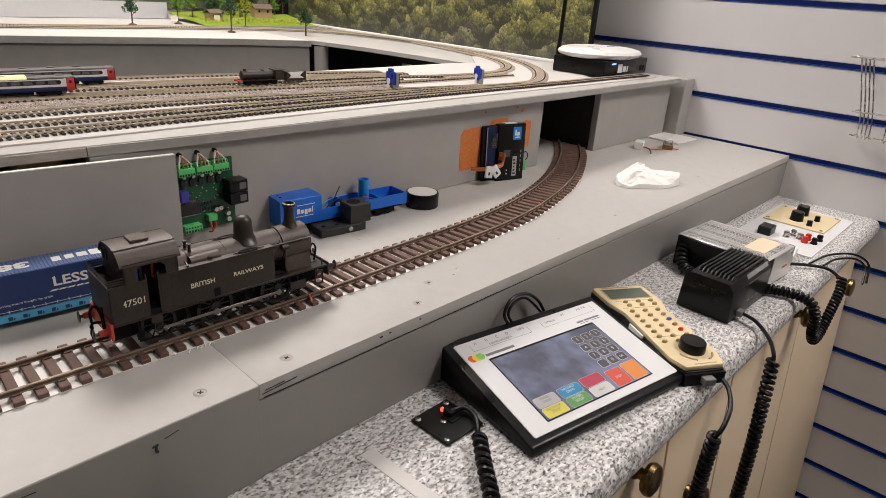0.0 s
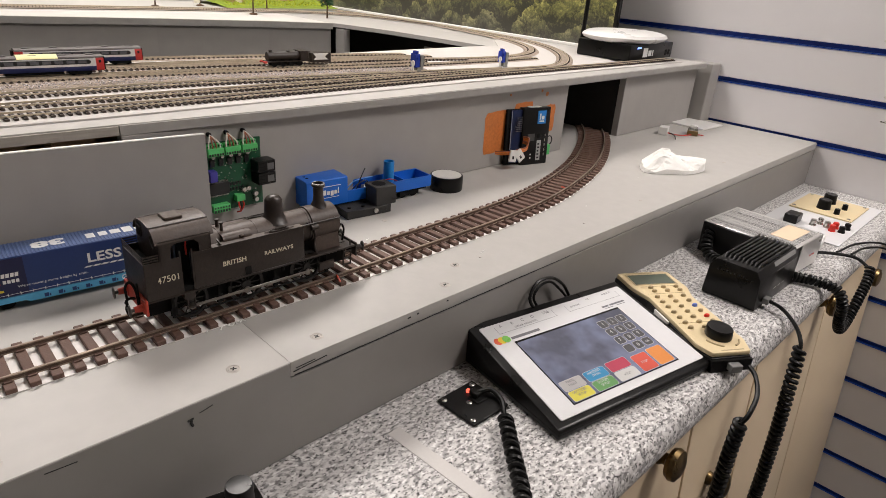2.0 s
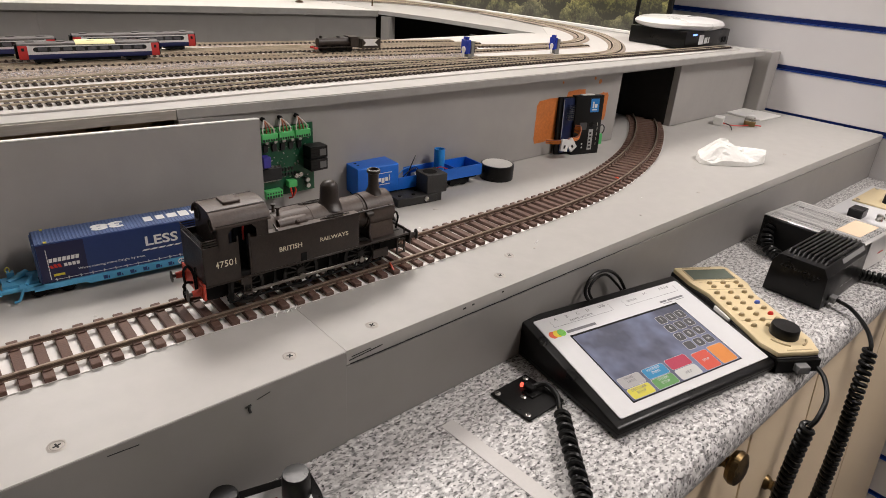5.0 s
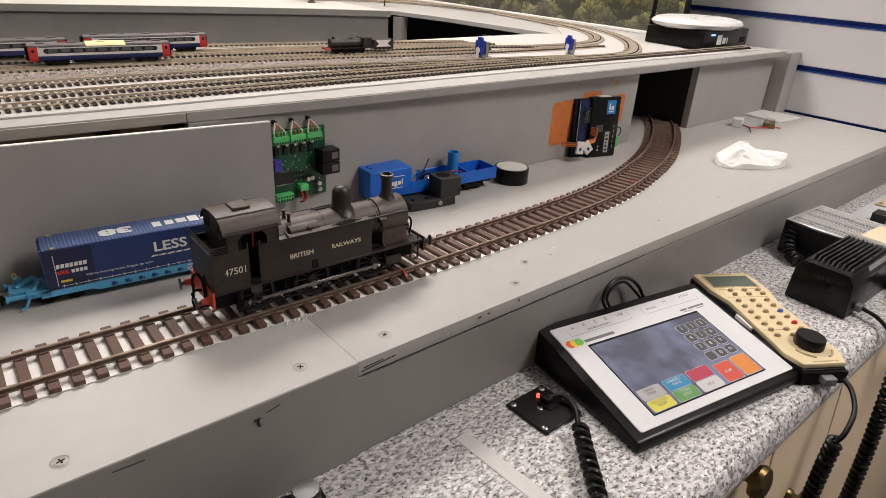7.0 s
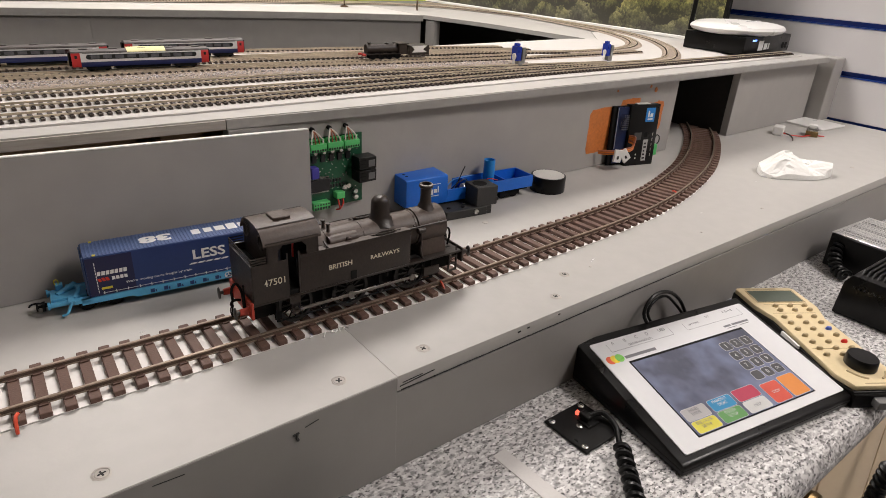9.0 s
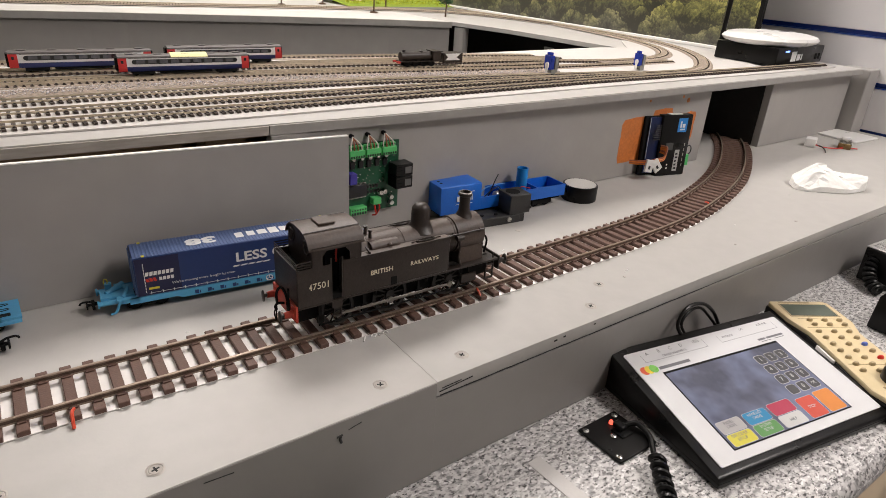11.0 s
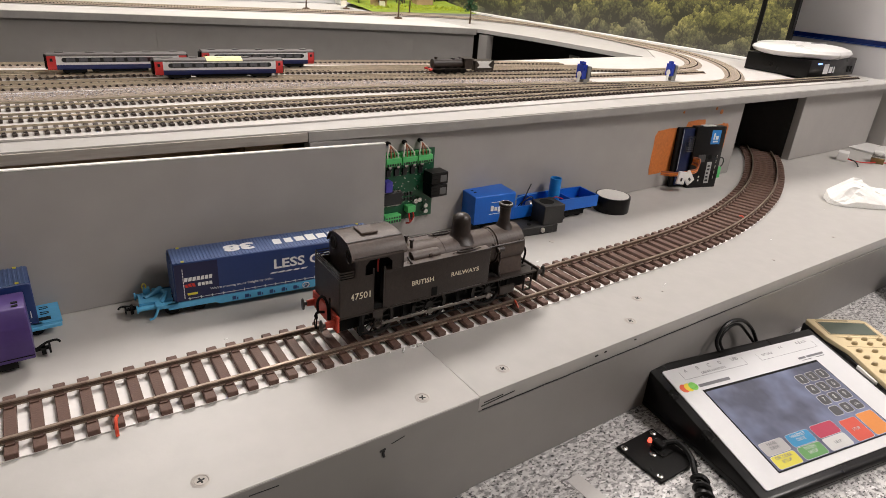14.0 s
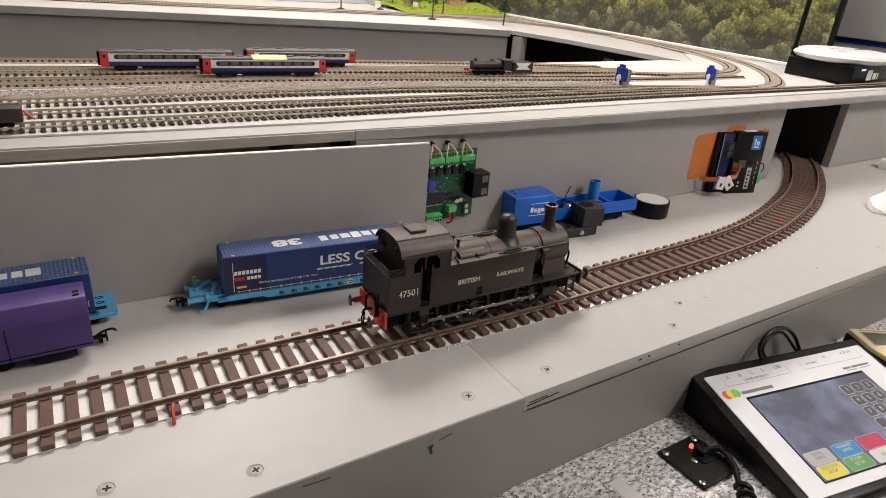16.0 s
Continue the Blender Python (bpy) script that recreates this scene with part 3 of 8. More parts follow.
# ---- tank engine ----
def tank_engine(m):
    e = thing("tank_engine", "weathered black steam tank engine model standing on the large track", "model locomotive", m)
    W, FP, TT = 0.0275, 0.0245, 0.0535
    fr = B()
    box(fr, 0.004, 0.184, -0.011, -0.009, 0.008, FP)
    box(fr, 0.004, 0.184, 0.009, 0.011, 0.008, FP)
    for x in (0.02, 0.075, 0.118, 0.165):
        box(fr, x, x + 0.003, -0.009, 0.009, 0.010, FP)
    part("frame", fr, MATT_BLACK, e)
    fpb = B()
    box(fpb, 0.0, 0.188, -W, W, FP - 0.0016, FP, 0.0004, 1)
    box(fpb, 0.037, 0.046, -W, W, FP - 0.006, FP - 0.0016)
    part("footplate", fpb, ENGINE, e)
    for i, x in enumerate((0.044, 0.089, 0.138)):
        for s in (-1, 1):
            w = B()
            y = s * 0.0155
            n = 26
            for ri, ro in ((0.0118, 0.0142),):
                rings = []
                for yy in (y - 0.0018, y + 0.0018):
                    for r in (ri, ro):
                        rings.append([w.verts.new((x + r * math.cos(2 * math.pi * k / n), yy, 0.0142 + r * math.sin(2 * math.pi * k / n))) for k in range(n)])
                for k in range(n):
                    j = (k + 1) % n
                    for a, b in ((0, 1), (2, 3), (0, 2), (1, 3)):
                        w.faces.new((rings[a][k], rings[a][j], rings[b][j], rings[b][k]))
            bmesh.ops.recalc_face_normals(w, faces=w.faces[:])
            wheel = part("wheel", w, WHEEL_DARK, e, "spoked driving wheel")
            part("hub", cyl(B(), (x, y - 0.002, 0.0142), (x, y + 0.002, 0.0142), 0.0034, seg=14), WHEEL_DARK, wheel)
            for k in range(12):
                a = 2 * math.pi * k / 12
                part("spoke", cyl(B(), (x + 0.003 * math.cos(a), y, 0.0142 + 0.003 * math.sin(a)), (x + 0.012 * math.cos(a), y, 0.0142 + 0.012 * math.sin(a)), 0.0007, seg=5, cap=False), WHEEL_DARK, wheel)
    for s in (-1, 1):
        rod = B()
        y = s * 0.0195
        box(rod, 0.042, 0.140, y - 0.0006, y + 0.0006, 0.0088, 0.0112, 0.0004, 1)
        for x in (0.044, 0.089, 0.138):
            cyl(rod, (x, y - 0.0012, 0.010), (x, y + 0.0012, 0.010), 0.0026, seg=12)
        part("coupling_rod", rod, ROD, e, "worn steel coupling rod")
        br = B()
        for x in (0.028, 0.066, 0.112, 0.158):
            box(br, x, x + 0.0022, y - 0.003 * s, y - 0.001 * s, 0.004, 0.021)
            box(br, x - 0.001, x + 0.004, y - 0.004 * s, y - 0.001 * s, 0.006, 0.012)
        box(br, 0.03, 0.16, y - 0.003 * s, y - 0.002 * s, 0.0035, 0.0048)
        for x in (0.076, 0.118, 0.150):
            cyl(br, (x, y, 0.0175), (x, y, FP - 0.0016), 0.0012, seg=6)
        part("brake_gear", br, MATT_BLACK, e)
        part("cylinder_cover", box(B(), 0.150, 0.166, y - 0.002, y + 0.001, 0.008, 0.015), ENGINE, e)
        gb = B()
        box(gb, 0.0395, 0.0455, s * 0.024 - 0.002, s * 0.024 + 0.002, 0.010, 0.0112)
        box(gb, 0.0395, 0.0455, s * 0.024 - 0.002, s * 0.024 + 0.002, 0.017, 0.0182)
        box(gb, 0.0390, 0.0398, s * 0.024 - 0.002, s * 0.024 + 0.002, 0.010, FP - 0.006)
        box(gb, 0.0452, 0.0460, s * 0.024 - 0.002, s * 0.024 + 0.002, 0.010, FP - 0.006)
        part("footstep", gb, ENGINE, e)
        st = B()
        for k in range(3):
            box(st, 0.176, 0.184, s * 0.023 - 0.0018, s * 0.023 + 0.0018, 0.007 + 0.006 * k, 0.0080 + 0.006 * k)
        box(st, 0.1755, 0.1763, s * 0.023 - 0.0018, s * 0.023 + 0.0018, 0.007, FP - 0.0016)
        box(st, 0.1837, 0.1845, s * 0.023 - 0.0018, s * 0.023 + 0.0018, 0.007, FP - 0.0016)
        part("front_step", st, ENGINE, e)
    # side tanks with lining of rivet bands
    for s in (-1, 1):
        t = B()
        ya, yb = sorted((s * W * 0.985, s * 0.0135))
        box(t, 0.047, 0.133, ya, yb, FP, TT, 0.0010, 2)
        tk = part("side_tank", t, ENGINE, e)
        top = B()
        box(top, 0.0475, 0.1325, ya + 0.0008, yb - 0.0008, TT + 0.0001, TT + 0.0005)
        part("tank_top", top, ENGINE_TOP, tk)
        f = B()
        box(f, 0.0468, 0.1332, s * W * 0.985 - 0.0006, s * W * 0.985 + 0.0006, TT - 0.0012, TT + 0.0009)
        hoop(f, (0.116, s * 0.020, TT + 0.0012), 0.0068, 0.0036, 0.0007, 18, plane="xy")
        box(f, 0.105, 0.127, s * 0.020 - 0.0003, s * 0.020 + 0.0003, TT + 0.0008, TT + 0.0014)
        cyl(f, (0.062, s * 0.018, TT), (0.062, s * 0.018, TT + 0.004), 0.0012, seg=8)
        cyl(f, (0.070, s * 0.024, TT + 0.001), (0.070, s * 0.014, TT + 0.003), 0.0009, seg=6)
        part("tank_fitting", f, ENGINE, tk)
        hole = B()
        box(hole, 0.087, 0.0915, s * W * 0.985 - 0.0007, s * W * 0.985 + 0.0007, FP + 0.0005, FP + 0.007)
        part("tank_recess", hole, MATT_BLACK, tk)
    for s in (-1, 1):
        turn = 0 if s < 0 else 180
        lettering("company_lettering", "BRITISH", 0.0054, pose(0.0790, s * (W * 0.985 + 0.0006), 0.0385, 90, 0, turn), CREAM_INK, e, 0.00008, "cream lettering", bold=0.0001)
        lettering("company_lettering", "RAILWAYS", 0.0046, pose(0.1135, s * (W * 0.985 + 0.0006), 0.0385, 90, 0, turn), CREAM_INK, e, 0.00008, "cream lettering", bold=0.0001)
        lettering("running_number", "47501", 0.0072, pose(0.0266, s * (W * 0.985 + 0.0008), 0.0385, 90, 0, turn), CREAM_INK, e, 0.00008, "cream running number", bold=0.00004)
    # bunker
    bk = B()
    for s in (-1, 1):
        ya, yb = sorted((s * W * 0.985, s * (W * 0.985 - 0.0012)))
        box(bk, 0.0, 0.037, ya, yb, FP, TT)
    box(bk, 0.0, 0.0014, -W * 0.985, W * 0.985, FP, TT)
    box(bk, 0.0015, 0.0215, -W * 0.94, W * 0.94, FP, FP + 0.022)
    part("bunker", bk, ENGINE, e)
    coal = B()
    box(coal, 0.002, 0.021, -W * 0.93, W * 0.93, FP + 0.0225, FP + 0.024)
    part("coal_space", coal, MATT_BLACK, e)
    rails = B()
    for k in range(3):
        z = TT + 0.0012 + 0.0017 * k
        tube(rails, [(0.021, -W * 0.96, z), (0.0006, -W * 0.96, z), (0.0006, W * 0.96, z), (0.021, W * 0.96, z)], 0.0005, 5)
    for y in (-W * 0.96, 0, W * 0.96):
        cyl(rails, (0.0006, y, TT - 0.001), (0.0006, y, TT + 0.005), 0.0005, seg=6)
    part("coal_rail", rails, ENGINE, e)
    # cab: sides with openings, spectacle plates, roof
    for s in (-1, 1):
        cs = B()
        ya, yb = sorted((s * W * 0.985, s * (W * 0.985 - 0.0012)))
        box(cs, 0.0215, 0.0300, ya, yb, TT, 0.0665)
        box(cs, 0.0525, 0.0620, ya, yb, TT, 0.0665)
        box(cs, 0.0300, 0.0525, ya, yb, 0.0635, 0.0665)
        prism(cs, [(0.0300, 0.0600), (0.0335, 0.0635), (0.0300, 0.0635)], ya, yb)
        prism(cs, [(0.0525, 0.0600), (0.0525, 0.0635), (0.0490, 0.0635)], ya, yb)
        box(cs, 0.0362, 0.0374, ya, yb, FP, TT + 0.004)
        box(cs, 0.0458, 0.0470, ya, yb, FP, TT + 0.004)
        part("cab_side", cs, ENGINE, e)
    inner = B()
    box(inner, 0.023, 0.061, -W * 0.93, W * 0.93, FP + 0.0005, FP + 0.004)
    box(inner, 0.047, 0.060, -0.010, 0.010, FP + 0.004, 0.060)
    part("cab_interior", inner, MATT_BLACK, e)
    lev = B()
    tube(lev, [(0.0455, -0.012, 0.050), (0.0452, -0.0125, 0.057), (0.046, -0.012, 0.0615)], 0.0008, 6)
    part("regulator_handle", lev, RED, e, "red regulator handle")
    arc = [(-W * 0.985 + 2 * W * 0.985 * k / 14, 0.0655 + 0.0135 * (1 - abs(2 * k / 14 - 1) ** 2.3)) for k in range(15)]
    for x0, x1 in ((0.0215, 0.0229), (0.0606, 0.0620)):
        part("spectacle_plate", prism(B(), [(-W * 0.985, TT - 0.006), *[(a, b - 0.0004) for a, b in arc], (W * 0.985, TT - 0.006)], x0, x1, axis="x"), ENGINE, e)
    for y in (-0.0135, 0.0135):
        sp = B()
        cyl(sp, (0.0211, y, 0.0655), (0.0216, y, 0.0655), 0.0052, seg=22)
        sw = part("cab_window", sp, MATT_BLACK, e, "round dark cab window")
        rg = B()
        hoop(rg, (0.0210, y, 0.0655), 0.0054, 0.0054, 0.0006, 22, plane="yz")
        for k in (-0.002, 0, 0.002):
            cyl(rg, (0.0209, y + k, 0.0610), (0.0209, y + k, 0.0700), 0.0003, seg=5)
        part("window_ring", rg, ENGINE, sw)
    rf = B()
    out = [(a * 1.008, b) for a, b in arc]
    prism(rf, out + [(a * 0.99, b - 0.0011) for a, b in out[::-1]], 0.0195, 0.0645, axis="x")
    roof = part("cab_roof", rf, ENGINE_TOP, e, "dusty curved cab roof")
    rv = B()
    box(rv, 0.034, 0.048, -0.0065, 0.0065, 0.0787, 0.0806, 0.0005, 1)
    part("roof_vent", rv, ENGINE_TOP, roof)
    for y in (-0.0125, 0.0125):
        rr = B()
        i = min(range(15), key=lambda k: abs(out[k][0] - y))
        cyl(rr, (0.0195, out[i][0], out[i][1] + 0.0003), (0.0645, out[i][0], out[i][1] + 0.0003), 0.0006, seg=6)
        part("rain_strip", rr, ENGINE, roof)
    # boiler, smokebox, fittings
    BC, BR = 0.0450, 0.0137
    bo = B()
    cyl(bo, (0.046, 0, BC), (0.1312, 0, BC), BR, seg=36)
    boiler = part("boiler", bo, ENGINE_TOP, e)
    for x in (0.0585, 0.0860, 0.1290):
        bd = B()
        cyl(bd, (x, 0, BC), (x + 0.0012, 0, BC), BR + 0.0003, seg=36)
        part("boiler_band", bd, ENGINE_TOP, boiler)
    sbx = B()
    cyl(sbx, (0.1314, 0, BC), (0.1570, 0, BC), BR + 0.0011, seg=36)
    prism(sbx, [(-0.0155, 0.025), (0.0155, 0.025), (0.0130, BC - 0.008), (-0.0130, BC - 0.008)], 0.133, 0.156, axis="x")
    smb = part("smokebox", sbx, ENGINE_TOP, e)
    dr = B()
    lathe(dr, [(0.0128, 0), (0.0126, 0.0010), (0.0105, 0.0022), (0.006, 0.0033), (0.0015, 0.0036)], m=pose(0.1570, 0, BC, 0, 90, 0), seg=30)
    cyl(dr, (0.160, 0, BC), (0.164, 0, BC), 0.0011, seg=8)
    tube(dr, [(0.163, 0, BC), (0.163, -0.005, BC + 0.003)], 0.0005, 5)
    part("smokebox_door", dr, ENGINE, smb)
    top_z = BC + BR
    ch = B()
    lathe(ch, [(0.0092, -0.0040), (0.0064, 0.0), (0.0047, 0.0035), (0.0042, 0.009), (0.0044, 0.0155), (0.0056, 0.0165), (0.0056, 0.0180), (0.0048, 0.0188), (0.0038, 0.0190), (0.0036, 0.0120)], at=(0.1455, 0, top_z + 0.0008), seg=26)
    part("chimney", ch, ENGINE, smb, "flared chimney with a worn metal rim")
    rim = B()
    hoop(rim, (0.1455, 0, top_z + 0.0193), 0.0048, 0.0048, 0.0005, 26, plane="xy")
    part("chimney_rim", rim, STEEL, smb, "worn bright chimney rim")
    dm = B()
    lathe(dm, [(0.0118, -0.0045), (0.0088, -0.001), (0.0071, 0.002), (0.0068, 0.0105), (0.0064, 0.0138), (0.0046, 0.0163), (0.0020, 0.0174), (0.0003, 0.0175)], at=(0.1045, 0, top_z), seg=28)
    part("dome", dm, ENGINE, boiler, "rounded steam dome")
    for y in (-0.0038, 0.0038):
        sv = B()
        cyl(sv, (0.0620, y, top_z - 0.001), (0.0620, y, top_z + 0.0045), 0.0013, 0.0010, seg=10)
        cyl(sv, (0.0620, y, top_z + 0.0045), (0.0620, y, top_z + 0.0055), 0.0017, seg=10)
        part("safety_valve", sv, ENGINE, boiler)
    wp = B()
    cyl(wp, (0.0585, -0.0098, BC + 0.0072), (0.0800, -0.0098, BC + 0.0072), 0.0050, seg=18)
    cyl(wp, (0.0720, -0.0152, BC + 0.0090), (0.0720, -0.0138, BC + 0.0100), 0.0016, seg=12)
    part("washout_cover", wp, ENGINE_TOP, boiler)
    for s in (-1, 1):
        hr = B()
        y = s * (BR + 0.0014)
        tube(hr, [(0.060, y, BC + 0.006), (0.156, y, BC + 0.006)], 0.0006, 6)
        for x in (0.085, 0.105, 0.127, 0.152):
            cyl(hr, (x, s * (BR - 0.002), BC + 0.006), (x, y, BC + 0.006), 0.0008, seg=6)
        tube(hr, smooth_path([(0.130, s * 0.0165, BC + 0.005), (0.1305, s * 0.0180, BC - 0.004), (0.1295, s * 0.0185, BC - 0.012), (0.132, s * 0.0185, 0.025)], 12), 0.0009, 6)
        cyl(hr, (0.128, s * 0.0165, BC + 0.003), (0.134, s * 0.0165, BC + 0.003), 0.0022, seg=12)
        part("handrail", hr, ENGINE, e)
    tl = B()
    tube(tl, smooth_path([(0.184, -0.006, FP), (0.186, -0.006, FP + 0.010), (0.183, -0.006, FP + 0.0155), (0.180, -0.006, FP + 0.012), (0.1805, -0.006, FP + 0.008)], 16), 0.0009, 6)
    part("brake_pipe", tl, MATT_BLACK, e)
    for y in (-0.022, 0.022):
        part("lamp_iron", box(B(), 0.1835, 0.1843, y - 0.001, y + 0.001, FP, FP + 0.004), ENGINE, e)
    # buffer beams, buffers, hook, hoses
    for x0, x1, sgn, mt in ((-0.0022, -0.0002, -1, BUFFER_RED), (0.1882, 0.1898, 1, ENGINE)):
        bb = B()
        box(bb, x0, x1, -W * 1.02, W * 1.02, FP - 0.0105, FP + 0.0018, 0.0003, 1)
        beam = part("buffer_beam", bb, mt, e, "faded red buffer beam" if sgn < 0 else "black buffer beam")
        xe = x0 if sgn < 0 else x1
        for y in (-0.0185, 0.0185):
            bf_ = B()
            box(bf_, *sorted((xe, xe + sgn * 0.0008)), y - 0.004, y + 0.004, FP - 0.009, FP - 0.001)
            cyl(bf_, (xe, y, FP - 0.005), (xe + sgn * 0.007, y, FP - 0.005), 0.0030, 0.0024, seg=16)
            bs = part("buffer_shank", bf_, mt, beam)
            hd = B()
            cyl(hd, (xe + sgn * 0.007, y, FP - 0.005), (xe + sgn * 0.0098, y, FP - 0.005), 0.0014, seg=12)
            lathe(hd, [(0.0046, 0), (0.0047, 0.0006), (0.0040, 0.0011), (0.0012, 0.0014)], m=pose(xe + sgn * 0.0098, y, FP - 0.005, 0, 90 * sgn, 0), seg=20)
            part("buffer_head", hd, WHEEL, beam)
        hk = B()
        tube(hk, smooth_path([(xe, 0, FP - 0.005), (xe + sgn * 0.005, 0, FP - 0.004), (xe + sgn * 0.0075, 0, FP - 0.0065), (xe + sgn * 0.006, 0, FP - 0.0085)], 10), 0.0010, 7)
        tube(hk, smooth_path([(xe + sgn * 0.006, 0, FP - 0.006), (xe + sgn * 0.0075, 0.0018, FP - 0.012), (xe + sgn * 0.007, 0, FP - 0.0165), (xe + sgn * 0.0075, -0.0018, FP - 0.012), (xe + sgn * 0.006, 0, FP - 0.006)], 20), 0.0006, 6)
        part("coupling_hook", hk, MATT_BLACK, beam)
        if sgn < 0:
            hs = B()
            tube(hs, smooth_path([(xe - 0.001, -0.009, FP - 0.006), (xe - 0.002, -0.0095, FP + 0.006), (xe - 0.005, -0.008, FP + 0.0125), (xe - 0.008, -0.006, FP + 0.008), (xe - 0.0075, -0.005, FP - 0.001)], 20), 0.0010, 7)
            tube(hs, [(xe - 0.001, -0.0115, FP - 0.009), (xe - 0.0012, -0.0115, FP + 0.012)], 0.0007, 6)
            part("vacuum_hose", hs, MATT_BLACK, beam)
    # bring the body to its true proportions: shorter bunker and cab, narrow sides, tall cab roof
    turned = ("boiler", "boiler_band", "smokebox", "smokebox_door", "chimney", "chimney_rim", "dome", "safety_valve", "washout_cover", "handrail")
    for ob in e.children_recursive:
        if ob.name.split(".")[0] in turned:
            for v in ob.data.vertices:
                v.co.x = float(np.interp(v.co.x, [0.04, 0.085, 0.1045, 0.17], [0.04, 0.087, 0.1085, 0.1740]))
            continue
        for v in ob.data.vertices:
            v.co.x = float(np.interp(v.co.x, [-0.03, 0, 0.0195, 0.0374, 0.0458, 0.0745, 0.1115, 0.133, 0.188, 0.21], [-0.027, 0, 0.0090, 0.0253, 0.0325, 0.059, 0.097, 0.123, 0.1725, 0.192]))
            v.co.y = math.copysign(float(np.interp(abs(v.co.y), [0, 0.0125, 0.0165, 0.0205, 0.0275, 0.04], [0, 0.0125, 0.0152, 0.0175, 0.0207, 0.030])), v.co.y)
            v.co.z = float(np.interp(v.co.z, [-0.02, 0, 0.0245, 0.0385, 0.0535, 0.0665, 0.0790, 0.0850], [-0.02, 0, 0.0245, 0.0385, 0.0525, 0.0665, 0.0755, 0.0812]))
    return e


ENGINE_AT = (-0.0600, 0.1004)
tank_engine(pose(ENGINE_AT[0], ENGINE_AT[1], BZ + 0.0079, 0, 0, -1.6))


# ---- container wagons ----
def container_wagon(m, hooked=True):
    e = thing("container_wagon", "light blue flat wagon model carrying a navy blue container", "model wagon", m, "container wagons beside the track")
    L, WD = 0.203, 0.034
    dk = B()
    DZ0, DZ1 = 0.0105, 0.0135
    for s in (-1, 1):
        ya, yb = sorted((s * WD / 2, s * (WD / 2 - 0.0025)))
        prism(dk, [(0.018, 0.0085), (0.050, 0.0085), (0.053, 0.0065), (0.150, 0.0065), (0.153, 0.0085), (0.185, 0.0085), (0.185, DZ1), (0.018, DZ1)], ya, yb)
    box(dk, 0.024, 0.180, -WD / 2 + 0.0026, WD / 2 - 0.0026, DZ0 + 0.0005, DZ1 - 0.0012)
    box(dk, 0.180, 0.1965, -WD / 2, WD / 2, DZ0 + 0.001, DZ1)
    box(dk, 0.0, 0.022, -0.0085, 0.0085, DZ0, DZ1 + 0.001)
    box(dk, 0.010, 0.0245, -WD / 2, -WD / 2 + 0.006, DZ0, DZ1)
    box(dk, 0.010, 0.0245, WD / 2 - 0.006, WD / 2, DZ0, DZ1)
    box(dk, 0.010, 0.014, -WD / 2, WD / 2, DZ0, DZ1 + 0.0008)
    frame_ = part("underframe", dk, WAGON_BLUE, e)
    part("deck_slot", box(B(), 0.1800 if not hooked else 0.1820, 0.1905, -0.0125, -0.0075, DZ1, DZ1 + 0.0003), BLACK, frame_)
    for y in (-0.0005, 0.0085):
        part("deck_slot", hoop(B(), (0.1865, y, DZ1 + 0.0001), 0.0035, 0.0016, 0.0004, 16, -120, 120, "xy"), BLACK, frame_)
    if not hooked:
        part("end_step", box(B(), 0.1650, 0.1960, -WD / 2 - 0.0004, WD / 2 + 0.0004, 0.0078, DZ0 + 0.0006, 0.0005, 1), WAGON_BLUE, frame_)
    dt = B()
    for i in range(9):
        x = 0.062 + 0.0092 * i
        box(dt, x, x + 0.0028, -WD / 2 - 0.0002, -WD / 2, 0.0078, 0.0112)
        box(dt, x + 0.0032, x + 0.0042, -WD / 2 - 0.0002, -WD / 2, 0.0078, 0.0100)
    part("side_detail", dt, CONT_BLUE, frame_)
    disc = B()
    hoop(disc, (0.118, -WD / 2 - 0.0004, 0.0100), 0.0026, 0.0026, 0.00035, 16)
    for a in (90, 210, 330):
        tube(disc, [(0.118, -WD / 2 - 0.0004, 0.0100), (0.118 + 0.0026 * math.cos(radians(a)), -WD / 2 - 0.0004, 0.0100 + 0.0026 * math.sin(radians(a)))], 0.0003, 5)
    part("brake_wheel", disc, WHITE, frame_, "small white brake wheel")
    for xe, s in ((0.0, -1), (0.1965, 1))[:2 if hooked else 1]:
        bfm = B()
        for y in (-0.012, 0.012):
            cyl(bfm, (xe + 0.010 if s < 0 else xe, y, 0.0115), (xe - 0.001 if s < 0 else xe + 0.0012, y, 0.0115), 0.0021, seg=12)
            cyl(bfm, (xe - 0.001 if s < 0 else xe + 0.0012, y, 0.0115), (xe - 0.0022 if s < 0 else xe + 0.002, y, 0.0115), 0.0033, seg=14)
        part("buffer", bfm, WAGON_BLUE, frame_)
        hk = B()
        box(hk, *sorted((xe, xe + s * 0.0095)), -0.0010, 0.0013, 0.0058, 0.0074)
        tube(hk, smooth_path([(xe + s * 0.001, 0, 0.0070), (xe + s * 0.007, 0.001, 0.0092), (xe + s * 0.012, 0.001, 0.0095), (xe + s * 0.0135, 0.001, 0.0075)], 10), 0.0008, 6)
        box(hk, *sorted((xe + s * 0.0085, xe + s * 0.0095)), -0.0050, 0.0050, 0.0050, 0.0080)
        box(hk, *sorted((xe + s * 0.004, xe + s * 0.006)), -0.003, 0.003, 0.0030, 0.0095)
        part("coupling", hk, MATT_BLACK, frame_, "black hook coupling")
    ends = B()
    tube(ends, smooth_path([(0.012, -0.0165, DZ1), (0.010, -0.0172, 0.008), (0.008, -0.018, 0.0042), (0.005, -0.0178, 0.0034)], 12), 0.0010, 7)
